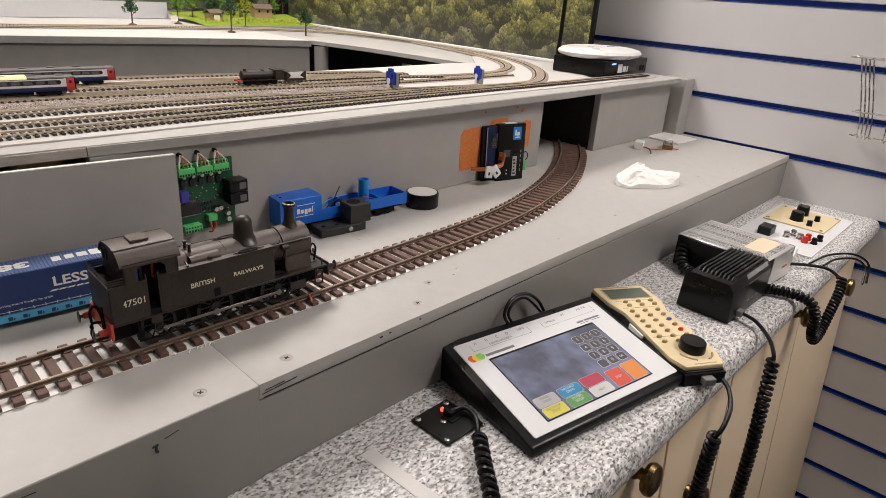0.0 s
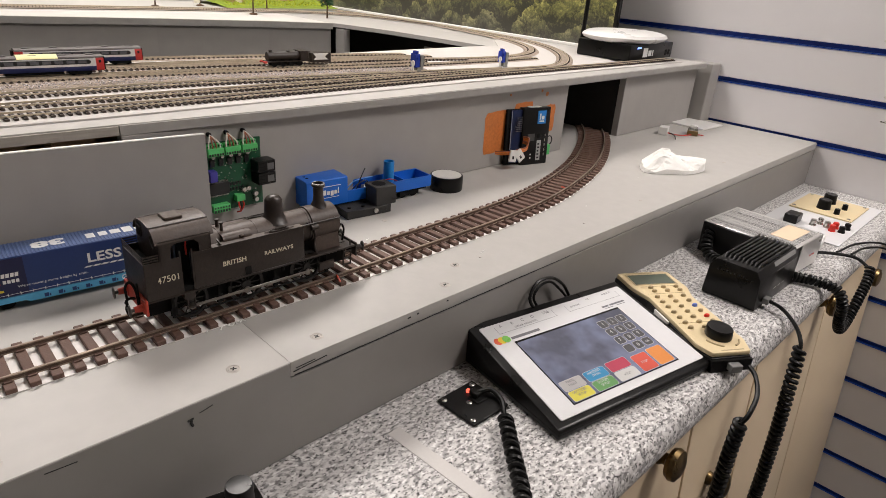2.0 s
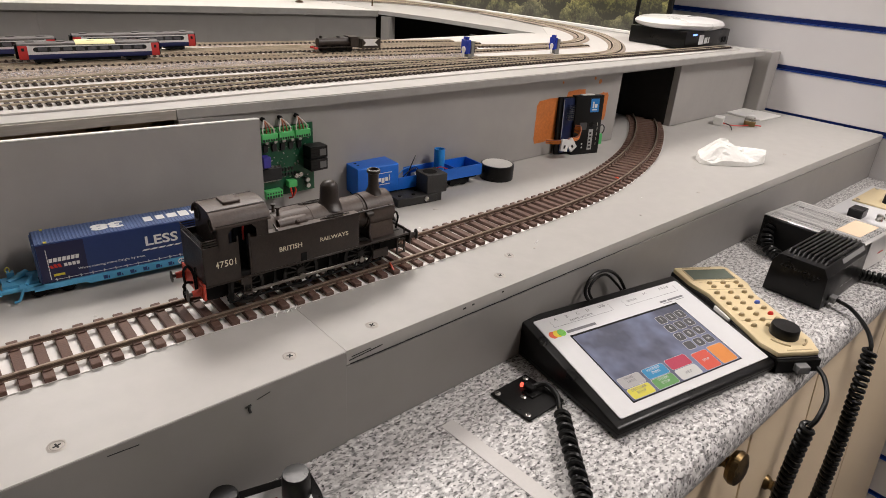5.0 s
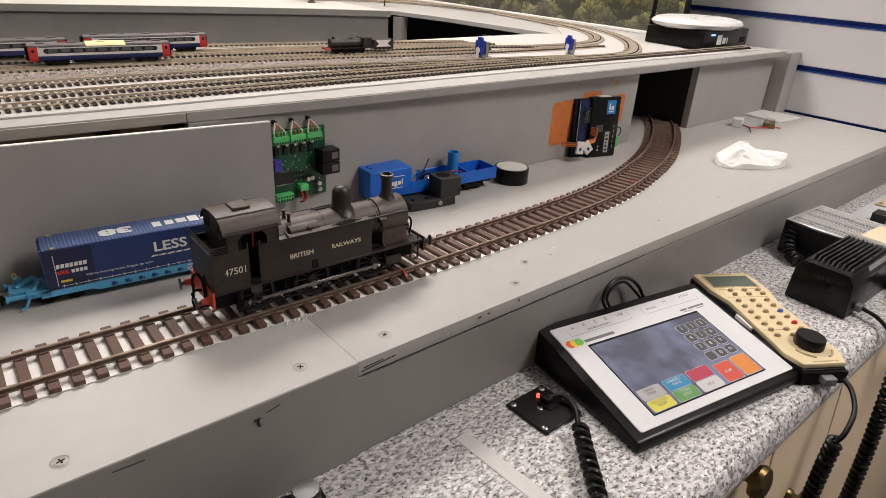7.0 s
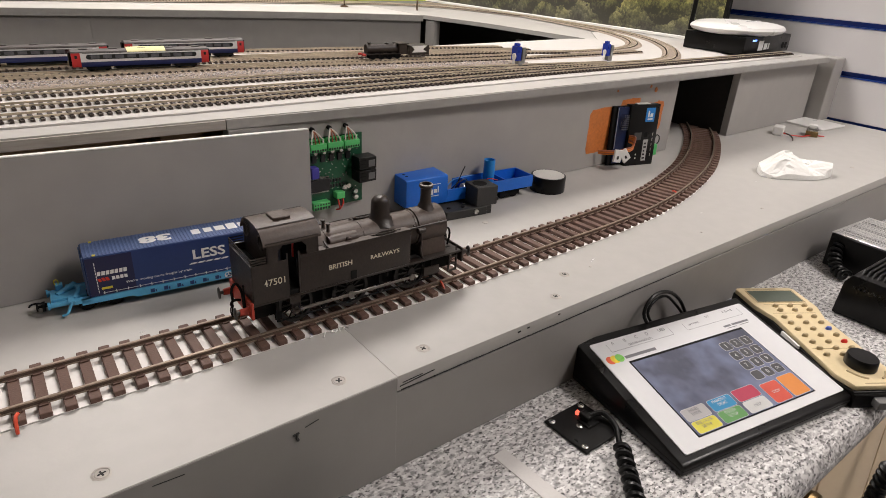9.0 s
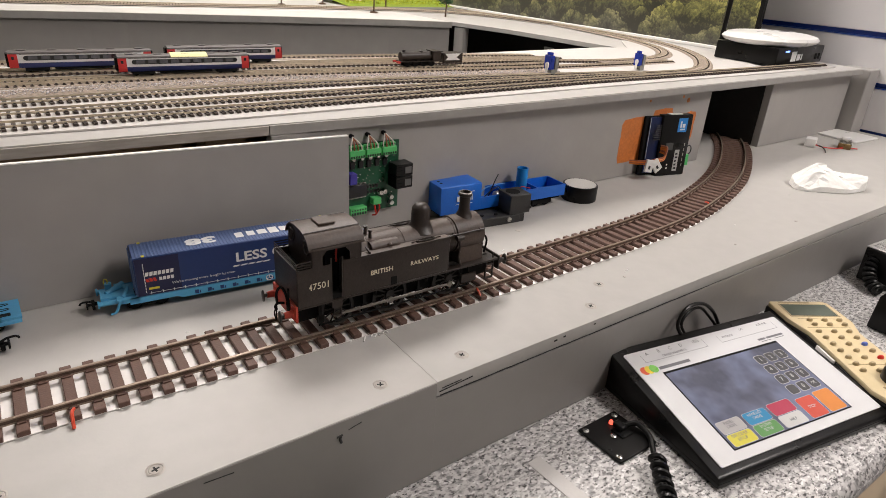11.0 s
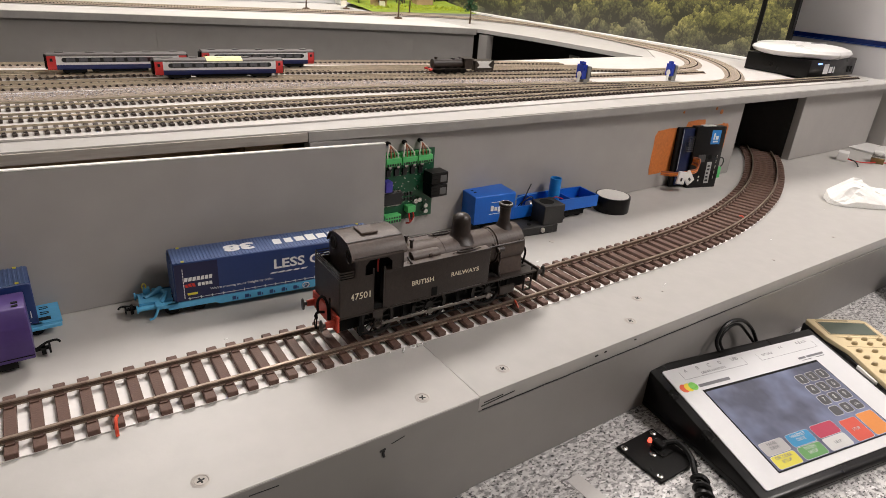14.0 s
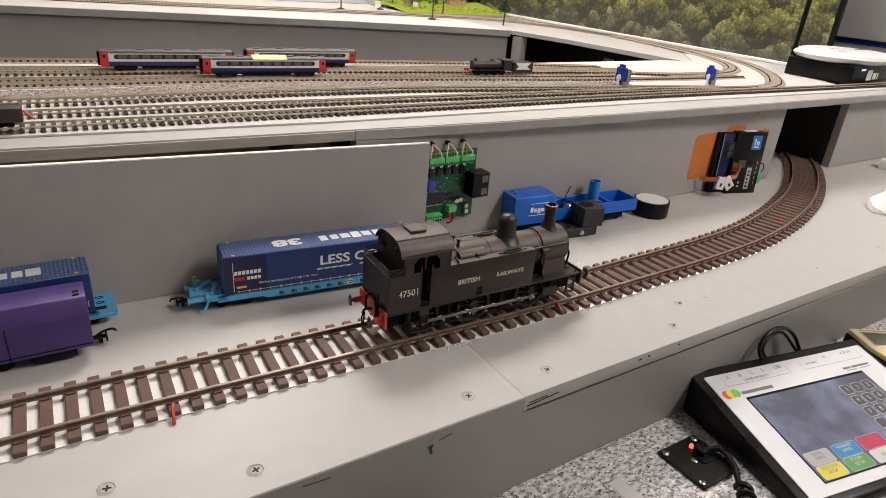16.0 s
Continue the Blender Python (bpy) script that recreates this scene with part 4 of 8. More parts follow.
    tube(ends, smooth_path([(0.012, 0.0165, DZ1), (0.010, 0.0172, 0.008), (0.008, 0.018, 0.0042), (0.005, 0.0178, 0.0034)], 12), 0.0010, 7)
    cyl(ends, (0.004, 0.0, DZ1 + 0.001), (0.016, 0.009, DZ1 + 0.0035), 0.0018, 0.0028, seg=12)
    box(ends, 0.004, 0.0085, 0.007, 0.012, DZ1, DZ1 + 0.006)
    tube(ends, smooth_path([(0.014, -0.010, DZ1), (0.018, -0.002, DZ1 + 0.004), (0.016, 0.006, DZ1 + 0.003)], 10), 0.0016, 8)
    part("end_fitting", ends, WAGON_BLUE, frame_)
    lp = B()
    hoop(lp, (0.005, 0.0095, DZ1 + 0.0078), 0.0013, 0.0026, 0.0004, 14)
    part("lamp_bracket", lp, YELLOW, frame_, "yellow lamp bracket")
    for xb in (0.030, 0.172):
        bg = B()
        box(bg, xb - 0.014, xb + 0.014, -0.0125, 0.0125, 0.0045, 0.0075)
        for dx in (-0.009, 0.009):
            for s in (-1, 1):
                cyl(bg, (xb + dx, s * 0.0082 - 0.0012, 0.0050), (xb + dx, s * 0.0082 + 0.0012, 0.0050), 0.0050, seg=18)
            box(bg, xb + dx - 0.002, xb + dx + 0.002, -0.0135, 0.0135, 0.0035, 0.0060)
        part("bogie", bg, MATT_BLACK, e)
    # container
    X0, X1, Z0, Z1, HW = 0.0235, 0.1775 if hooked else 0.1835, DZ1 + 0.0003, DZ1 + 0.0360, 0.0165
    ct = B()
    box(ct, X0, X1, -HW, HW, Z0, Z1, 0.0006, 1)
    cont = part("container", ct, CONT_BLUE, e, "navy blue shipping container with white lettering")
    rb = B()
    n = 62
    for i in range(n):
        x = X0 + 0.003 + (X1 - X0 - 0.006) * i / (n - 1)
        prism(rb, [(x - 0.0008, Z1), (x + 0.0008, Z1), (x + 0.0004, Z1 + 0.0007), (x - 0.0004, Z1 + 0.0007)], -HW + 0.001, HW - 0.001)
    part("roof_ribs", rb, CONT_ROOF, cont, "pale blue corrugated roof")
    rp = B()
    box(rp, X0 + 0.0006, X1 - 0.0006, -HW + 0.0006, HW - 0.0006, Z1, Z1 + 0.0002)
    part("roof_sheet", rp, CONT_ROOF, cont)
    er = B()
    for y in (-0.012, -0.004, 0.004, 0.012):
        cyl(er, (X0 - 0.0006, y, Z0 + 0.001), (X0 - 0.0006, y, Z1 - 0.001), 0.0006, seg=6)
    for y in (-0.0155, 0.0135):
        box(er, X0 - 0.0004, X0, y, y + 0.002, Z0, Z1)
    part("door_bar", er, CONT_ROOF, cont)
    dp = B()
    box(dp, X0 + 0.0008, X0 + 0.030, -HW - 0.0002, -HW, Z0 + 0.0008, Z1 - 0.0008)
    part("dark_panel", dp, CONT_DARK, cont)
    for x in (X0 + 0.007, X1 - 0.007):
        for y in (-HW + 0.0005, HW - 0.0035):
            part("lifting_mark", box(B(), x - 0.0010, x + 0.0010, y, y + 0.0022, Z1 + 0.0005, Z1 + 0.0012), YELLOW, cont, "small yellow mark")
    part("data_panel", box(B(), X0 + 0.008, X0 + 0.015, -HW - 0.0004, -HW - 0.0002, Z0 + 0.0055, Z0 + 0.0075), YELLOW, cont, "small yellow panel")
    y = -HW - 0.0004
    rl = B()
    box(rl, X0 + 0.008, X1 - 0.004, y, y + 0.0003, Z0 + 0.0022, Z0 + 0.0025)
    for i in range(19):
        x = X0 + 0.009 + i * 0.0077
        box(rl, x, x + 0.0005, y, y + 0.0003, Z0 + 0.0010, Z0 + 0.0036)
    for i in range(10):
        box(rl, X0 + 0.0058, X0 + 0.0063, y, y + 0.0003, Z0 + 0.003 + i * 0.0028, Z0 + 0.0052 + i * 0.0028)
    box(rl, X1 - 0.0036, X1 - 0.0031, y, y + 0.0003, Z0 + 0.006, Z0 + 0.012)
    part("tie_rail", rl, WHITE_INK, cont, "thin white marking line")
    lettering("slogan", "LESS CO", 0.0125, pose(0.1170, y, Z0 + 0.0215, 90), WHITE_INK, cont, 0.00005, "white slogan", bold=0.0003, sx=1.02)
    lettering("slogan", "2", 0.0075, pose(0.1452, y, Z0 + 0.0170, 90), WHITE_INK, cont, 0.00005, "white slogan", bold=0.0002)
    lettering("small_slogan", "We're moving more freight by train.", 0.0031, pose(0.0700, y, Z0 + 0.0085, 90), WHITE_INK, cont, 0.00005, "small white slogan")
    for args in ((0.0905, Z0 + 0.0130, 0.029, 0.0017, 5, 1.2), (0.1250, Z0 + 0.0130, 0.014, 0.0017, 2, 1.2), (X0 + 0.0065, Z0 + 0.0185, 0.0195, 0.0042, 7, 0.15), (X0 + 0.0155, Z0 + 0.0130, 0.0105, 0.0036, 4, 0), (0.1560, Z0 + 0.0085, 0.0090, 0.0022, 5, 0), (0.1660, Z0 + 0.0090, 0.0095, 0.0012, 6, 0)):
        for i in range(args[4]):
            w = args[2] / args[4]
            mk = bars(B(), args[0] + i * w, args[1], w, args[3], 1, y, slant=args[5])
            bmesh.ops.recalc_face_normals(mk, faces=mk.faces[:])
            part("white_mark", mk, WHITE_INK, cont, "white block mark", False)
    rm = B()
    bars(rm, X0 + 0.0072, Z0 + 0.0130, 0.0075, 0.0034, 3, y, slant=-0.3)
    part("red_mark", rm, RED, cont, "red slanted mark", False)
    zt = Z1 + 0.0009
    for i, (w, h) in enumerate(((7, 12), (5, 10), (6, 9), (6, 12), (6, 9), (5, 9), (5, 10))):
        x = 0.1530 - i * 0.0088
        part("roof_mark", box(B(), x - w * 0.00060, x + w * 0.00060, -0.0008 - h * 0.00055, -0.0008 + h * 0.00055, zt - 0.0001, zt, 0.0, 1), WHITE_INK, cont, "white block mark", False)
    lettering("roof_number", "38", 0.0175, pose(0.0720, -0.0005, zt, 0, 0, 180), WHITE_INK, cont, 0.00008, "white roof number", bold=0.0009, sx=1.25)
    return e


SLIM = Matrix.Diagonal((1.026, 0.85, 0.87, 1))
container_wagon(pose(-0.1630, 0.2015, BZ, 0, 0, -5.5) @ SLIM)
container_wagon(pose(-0.4135, 0.2105, BZ, 0, 0, 0.6) @ SLIM, hooked=False)


def purple_van(m):
    e = thing("purple_van", "purple track-cleaning vehicle model with black hook coupling", "model wagon", m)
    b = B()
    prism(b, [(-0.016, 0.0088), (0.016, 0.0088), (0.016, 0.032), (0.0113, 0.0432), (-0.0113, 0.0432), (-0.016, 0.032)], -0.155, 0.0, 0.0008, axis="x")
    bd = part("body", b, PURPLE, e)
    sk = B()
    for s in (-1, 1):
        box(sk, -0.1545, -0.0005, *sorted((s * 0.0162, s * 0.0158)), 0.0112, 0.0118)
    for x in (-0.045, -0.0955):
        box(sk, x - 0.0003, x + 0.0003, -0.0163, 0.0163, 0.0092, 0.0318)
    part("panel_line", sk, MATT_BLACK, bd)
    hl = B()
    for y in (-0.0085, -0.004):
        box(hl, -0.0070, -0.0035, y, y + 0.0022, 0.0432, 0.0436)
    part("roof_hole", hl, MATT_BLACK, bd)
    ch = B()
    box(ch, -0.150, -0.006, -0.010, 0.010, 0.0055, 0.0087)
    for x in (-0.030, -0.050, -0.110, -0.130):
        for s in (-1, 1):
            cyl(ch, (x, s * 0.0082 - 0.0012, 0.0064), (x, s * 0.0082 + 0.0012, 0.0064), 0.0064, seg=18)
    box(ch, -0.034, -0.010, -0.0135, -0.011, 0.003, 0.010)
    part("chassis", ch, MATT_BLACK, e)
    hk = B()
    box(hk, -0.002, 0.0085, -0.0014, 0.0014, 0.0045, 0.0060)
    box(hk, 0.0073, 0.0085, -0.0050, 0.0050, 0.0035, 0.0070)
    tube(hk, smooth_path([(0.001, 0, 0.0060), (0.007, 0.001, 0.0085), (0.0125, 0.001, 0.0088), (0.0140, 0.001, 0.0068)], 12), 0.0008, 6)
    box(hk, 0.003, 0.0055, -0.003, 0.003, 0.0020, 0.0060)
    part("coupling", hk, MATT_BLACK, e, "black hook coupling")
    return e


purple_van(pose(-0.2300, 0.1765, BZ, 0, 0, -0.4))

# ---- things on the trackbed board ----
PCB_GREEN = mat("green_circuit_board", (0.008, 0.082, 0.036), 0.35, vary=0.25, scale=120)
TERM_GREEN = mat("green_terminal_plastic", (0.10, 0.52, 0.16), 0.4, vary=0.1, scale=60)
WIRE_BROWN = mat("brown_wire", (0.36, 0.12, 0.06), 0.45, vary=0.15)
WIRE_WHITE = mat("pale_wire", (0.75, 0.70, 0.64), 0.45)
CHIP = mat("black_chip", (0.015, 0.015, 0.017), 0.35, vary=0.1)
TRAIN_BLUE = mat("bright_blue_plastic", (0.008, 0.135, 0.60), 0.38, vary=0.08, scale=50)
TUBE_BLUE = mat("sky_blue_plastic", (0.012, 0.25, 0.68), 0.35, vary=0.08, scale=50)
GREY_BLACK = mat("black_printed_plastic", (0.028, 0.027, 0.026), 0.6, vary=0.2, scale=60, bump=0.2)
LABEL_WHITE = mat("paper_label", (0.78, 0.78, 0.75), 0.6, vary=0.04, scale=60)
LABEL_BLUE = mat("blue_label", (0.02, 0.22, 0.62), 0.4)
ORANGE_PAINT = mat("orange_brushed_paint", (0.56, 0.17, 0.035), 0.55, vary=0.25, scale=30, bump=0.3)
TISSUE = mat("crumpled_tissue", (0.84, 0.83, 0.80), 0.85, vary=0.05, scale=60, bump=0.4, bscale=250)
WHITE_CORE = mat("white_card_core", (0.72, 0.70, 0.66), 0.8, vary=0.08, scale=60)
GRIME = mat("dark_dent", (0.03, 0.03, 0.03), 0.9, vary=0.4, scale=200)
CHALK = mat("white_marker", (0.82, 0.82, 0.80), 0.7, vary=0.1, scale=200)


LED_RED = bpy.data.materials.new("lit_red_lamp")
LED_RED.use_nodes = True
LED_RED.node_tree.nodes["Principled BSDF"].inputs["Base Color"].default_value = (0.9, 0.05, 0.03, 1)
LED_RED.node_tree.nodes["Principled BSDF"].inputs["Emission Color"].default_value = (1.0, 0.10, 0.06, 1)
LED_RED.node_tree.nodes["Principled BSDF"].inputs["Emission Strength"].default_value = 2.0


def circuit_board(x0, z0, w, h, y):
    e = thing("circuit_board", "green accessory decoder circuit board screwed to the grey board with wires", "circuit board", pose(x0, y, z0))
    part("board", box(B(), 0, w, 0.0, 0.0016, 0, h), PCB_GREEN, e)
    for i in range(3):
        t = B()
        xa = 0.0005 + i * 0.0172
        box(t, xa, xa + 0.0160, -0.0075, 0.0, h - 0.0115, h - 0.0040, 0.0004, 1)
        box(t, xa, xa + 0.0160, -0.0045, 0.0, h - 0.0040, h - 0.0005, 0.0004, 1)
        tb = part("terminal_block", t, TERM_GREEN, e, "green screw terminal block")
        hl = B()
        for k in range(6):
            cx = xa + 0.0016 + k * 0.00257
            box(hl, cx - 0.0008, cx + 0.0008, -0.0077, -0.0074, h - 0.0108, h - 0.0088)
            cyl(hl, (cx, -0.0046, h - 0.0022), (cx, -0.0044, h - 0.0022), 0.0008, seg=8)
        part("terminal_screw", hl, CHIP, tb)
    for i in range(3):
        for k in range(4):
            wv = B()
            xa = 0.0022 + i * 0.0172 + k * 0.0037
            ap = (0.0026 + i * 0.0172 + 0.0035, -0.0012, h + 0.0078)
            tube(wv, smooth_path([(xa, -0.0060, h - 0.0040), (xa + 0.0002, -0.0052, h - 0.0005), ((xa + ap[0]) / 2, -0.0040, h + 0.0045), ap], 12), 0.00062, 6)
            part("wire", wv, WIRE_BROWN if k % 3 else WIRE_WHITE, e)
        hb = B()
        cyl(hb, (0.0026 + i * 0.0172 + 0.0035, -0.0010, h + 0.008), (0.0026 + i * 0.0172 + 0.0035, 0.0035, h + 0.008), 0.0020, seg=12)
        part("wire_hole", hb, MATT_BLACK, e)
    lo = B()
    box(lo, 0.0010, 0.0185, -0.0075, 0.0, 0.0010, 0.0085, 0.0004, 1)
    tb = part("terminal_block", lo, TERM_GREEN, e, "green screw terminal block")
    hl = B()
    for k in range(6):
        cx = 0.0028 + k * 0.0028
        box(hl, cx - 0.0009, cx + 0.0009, -0.0077, -0.0074, 0.0015, 0.0040)
        cyl(hl, (cx, -0.0076, 0.0062), (cx, -0.0074, 0.0062), 0.0009, seg=8)
    part("terminal_screw", hl, CHIP, tb)
    lo2 = B()
    box(lo2, 0.0255, 0.0345, -0.0075, 0.0, 0.0085, 0.0150, 0.0004, 1)
    part("terminal_block", lo2, TERM_GREEN, e, "green screw terminal block")
    for k, mt in enumerate((RED, CHIP, RED)):
        wv = B()
        xa = 0.0275 + k * 0.0024
        tube(wv, smooth_path([(xa, -0.0060, 0.0085), (xa, -0.0075, 0.004), (0.0295, -0.006, -0.002), (0.0275 + k * 0.001, -0.002, -0.004)], 12), 0.0008, 6)
        part("wire", wv, mt, e)
    ic = B()
    box(ic, 0.0, 0.0205, -0.0045, 0.0, 0.0180, 0.0300, 0.0003, 1)
    part("chip", ic, CHIP, e, "large black socketed chip")
    pins = B()
    for k in range(14):
        box(pins, 0.0008 + k * 0.0014, 0.0014 + k * 0.0014, -0.0030, 0.0, 0.0300, 0.0316)
        box(pins, 0.0008 + k * 0.0014, 0.0014 + k * 0.0014, -0.0030, 0.0, 0.0164, 0.0180)
    part("chip_pins", pins, STEEL, e)
    bl = B()
    box(bl, 0.0, 0.0075, -0.0085, 0.0, 0.0325, 0.0430, 0.0004, 1)
    part("relay", bl, mat("violet_component", (0.06, 0.05, 0.35), 0.4), e, "violet blue relay")
    sm = B()
    for i in range(5):
        xa = 0.004 + i * 0.0088
        box(sm, xa, xa + 0.0045, -0.0020, 0.0, h - 0.0230, h - 0.0160, 0.0002, 1)
    for i in range(9):
        xa = 0.0225 + (i % 5) * 0.0032
        za = 0.0190 + (i // 5) * 0.0052
        box(sm, xa, xa + 0.0018, -0.0012, 0.0, za, za + 0.0030)
    part("component", sm, CHIP, e)
    sv = B()
    for i in range(5):
        xa = 0.005 + i * 0.0088
        cyl(sv, (xa + 0.003, -0.0016, h - 0.0140), (xa + 0.003, 0.0, h - 0.0140), 0.0018, seg=12)
    for i in range(60):
        xa, za = random.uniform(0.004, 0.054), random.uniform(0.014, h - 0.013)
        box(sv, xa, xa + 0.0011, -0.0004, 0.0, za, za + 0.0008)
    for cx, cz in ((0.0405, 0.0190), (0.0360, 0.0185), (0.0480, 0.0120), (0.0485, 0.0060)):
        cyl(sv, (cx, -0.0046, cz), (cx, 0.0, cz), 0.0023, seg=14)
    part("capacitor", sv, STEEL, e, "small silver components")
    sk = B()
    for za in (0.0235, 0.0360):
        box(sk, 0.0460, 0.0650, -0.0150, 0.0, za, za + 0.0118, 0.0005, 1)
    jk = part("jack_socket", sk, BLACK, e, "pair of black network jack sockets")
    so = B()
    for za in (0.0260, 0.0385):
        box(so, 0.0560, 0.0630, -0.0153, -0.0150, za, za + 0.0065)
    part("socket_mouth", so, mat("grey_socket", (0.12, 0.12, 0.12), 0.5), jk)
    gr = B()
    for za in (0.0255, 0.0290, 0.0325, 0.0380, 0.0415, 0.0450):
        box(gr, 0.0457, 0.0530, -0.0152, -0.0148, za, za + 0.0008)
    part("socket_groove", gr, MATT_BLACK, jk)
    return e


circuit_board(0.0572, 1.0025, 0.0575, 0.0685, 0.2345)


def cleaning_train():
    e = thing("track_cleaning_wagon", "bright blue track cleaning wagon model with its cover off", "model wagon", pose(0.1545, 0.2285, BZ, 0, 0, -4.5))
    L = 0.168
    ch = B()
    box(ch, 0.004, L - 0.004, -0.012, 0.012, 0.0080, 0.0115)
    for x in (0.020, 0.036, 0.130, 0.146):
        for s in (-1, 1):
            cyl(ch, (x, s * 0.0085 - 0.0012, 0.0062), (x, s * 0.0085 + 0.0012, 0.0062), 0.0062, seg=16)
    for x in (0.028, 0.138):
        for s in (-1, 1):
            box(ch, x - 0.014, x + 0.014, s * 0.0115 - 0.001, s * 0.0115 + 0.001, 0.0035, 0.0082)
    part("chassis", ch, MATT_BLACK, e)
    tr = B()
    H0, H1 = 0.0115, 0.0245
    for s in (-1, 1):
        ya, yb = sorted((s * 0.0160, s * 0.0145))
        box(tr, 0.050, L, ya, yb, H0, H1)
    box(tr, L - 0.0015, L, -0.0145, 0.0145, H0, H1)
    box(tr, 0.050, L - 0.0015, -0.0145, 0.0145, H0, H0 + 0.0012)
    box(tr, 0.086, 0.0875, -0.0145, 0.0145, H0, H1)
    box(tr, 0.1275, 0.1290, -0.0145, 0.0145, H0, H1)
    part("tray", tr, TRAIN_BLUE, e, "open blue tray")
    cb = B()
    prism(cb, [(-0.0165, H0), (0.0165, H0), (0.0155, 0.0405), (0.0140, 0.0415), (-0.0140, 0.0415), (-0.0155, 0.0405)], 0.0, 0.050, 0.0006, axis="x")
    cab = part("cab_cover", cb, TRAIN_BLUE, e)
    ho = B()
    for y in (-0.004, 0.002):
        box(ho, 0.006, 0.0085, y, y + 0.0022, 0.0414, 0.0418)
    part("cover_hole", ho, MATT_BLACK, cab)
    y = -0.0166
    for xa, xb, za, zb in ((0.0195, 0.0405, 0.0335, 0.0341), (0.0175, 0.0385, 0.0210, 0.0216), (0.0190, 0.0225, 0.0245, 0.0300), (0.0235, 0.0270, 0.0245, 0.0285), (0.0280, 0.0315, 0.0230, 0.0285), (0.0325, 0.0360, 0.0245, 0.0285), (0.0370, 0.0382, 0.0245, 0.0310)):
        part("white_mark", box(B(), xa, xb, y - 0.0003, y, za, zb), WHITE_INK, cab, "plain white block mark")
    ft = B()
    cyl(ft, (0.118, 0.003, H0), (0.118, 0.003, 0.0440), 0.0063, seg=24, cap=False)
    cyl(ft, (0.118, 0.003, H0), (0.118, 0.003, 0.0440), 0.0052, seg=24, cap=False)
    for r0, r1 in ((0.0052, 0.0063),):
        n = 24
        a = [ft.verts.new((0.118 + r0 * math.cos(2 * math.pi * k / n), 0.003 + r0 * math.sin(2 * math.pi * k / n), 0.0440)) for k in range(n)]
        b = [ft.verts.new((0.118 + r1 * math.cos(2 * math.pi * k / n), 0.003 + r1 * math.sin(2 * math.pi * k / n), 0.0440)) for k in range(n)]
        for k in range(n):
            ft.faces.new((a[k], b[k], b[(k + 1) % n], a[(k + 1) % n]))
    part("tube", ft, TUBE_BLUE, e, "upright sky blue plastic tube")
    mo = B()
    cyl(mo, (0.080, 0, 0.0175), (0.098, 0, 0.0175), 0.0048, seg=16)
    box(mo, 0.058, 0.074, -0.006, 0.006, 0.0130, 0.0150)
    part("motor", mo, STEEL, e, "small silver motor")
    for pts, mt in (([(0.058, -0.004, 0.015), (0.066, -0.008, 0.026), (0.082, -0.002, 0.028), (0.088, 0.0, 0.022)], CHIP), ([(0.072, 0.002, 0.016), (0.080, 0.004, 0.030), (0.088, 0.008, 0.0385)], CHIP), ([(0.098, -0.003, 0.020), (0.108, -0.010, 0.027), (0.118, -0.008, 0.024), (0.124, -0.006, 0.022)], RED), ([(0.060, 0.006, 0.016), (0.075, 0.010, 0.024), (0.100, 0.010, 0.026)], LABEL_BLUE)):
        part("wire", tube(B(), smooth_path(pts, 14), 0.0006, 6), mt, e)
    return e


cleaning_train()

blk = thing("track_cleaner_head", "black plastic cleaning head block lying on the grey board", "model part", pose(0.1870, 0.1880, BZ + 0.0002, 0, 0, -7))
part("base_plate", box(B(), 0, 0.050, 0, 0.040, 0, 0.0090, 0.0006, 1), GREY_BLACK, blk)
tw = B()
box(tw, 0.0370, 0.0630, 0.0010, 0.0260, 0.0092, 0.0300, 0.0006, 1)
box(tw, 0.0400, 0.0560, 0.0005, 0.0240, 0.0002, 0.0093, 0.0003, 1)
box(tw, 0.0560, 0.0645, 0.0010, 0.0260, 0.0130, 0.0165, 0.0004, 1)
part("tower", tw, GREY_BLACK, blk)
part("round_recess", cyl(B(), (0.048, 0.0145, 0.0299), (0.048, 0.0145, 0.0302), 0.0078, seg=24), MATT_BLACK, blk)
for x, y in ((0.008, 0.010), (0.009, 0.031), (0.024, 0.008), (0.025, 0.030), (0.033, 0.019)):
    part("stud", cyl(B(), (x, y, 0.0091), (x, y, 0.0099), 0.0021, seg=12), MATT_BLACK, blk)
cyl_ = B()
cyl(cyl_, (0.036, -0.0015, 0.0050), (0.036, 0.001, 0.0050), 0.0026, seg=14)
part("screw", cyl_, STEEL, blk)

tape = thing("insulating_tape_roll", "black insulating tape roll with white card core, lying flat", "tape", pose(0.3530, 0.2050, BZ + 0.0002))
tr_ = B()
lathe(tr_, [(0.0160, 0.0), (0.0205, 0.0), (0.0207, 0.0008), (0.0207, 0.0172), (0.0203, 0.0180), (0.0192, 0.0180)], seg=40)
part("tape", tr_, BLACK, tape)
part("core", cyl(B(), (0, 0, 0.0179), (0, 0, 0.0183), 0.0185, seg=36), WHITE_CORE, tape, "white paper-covered core")


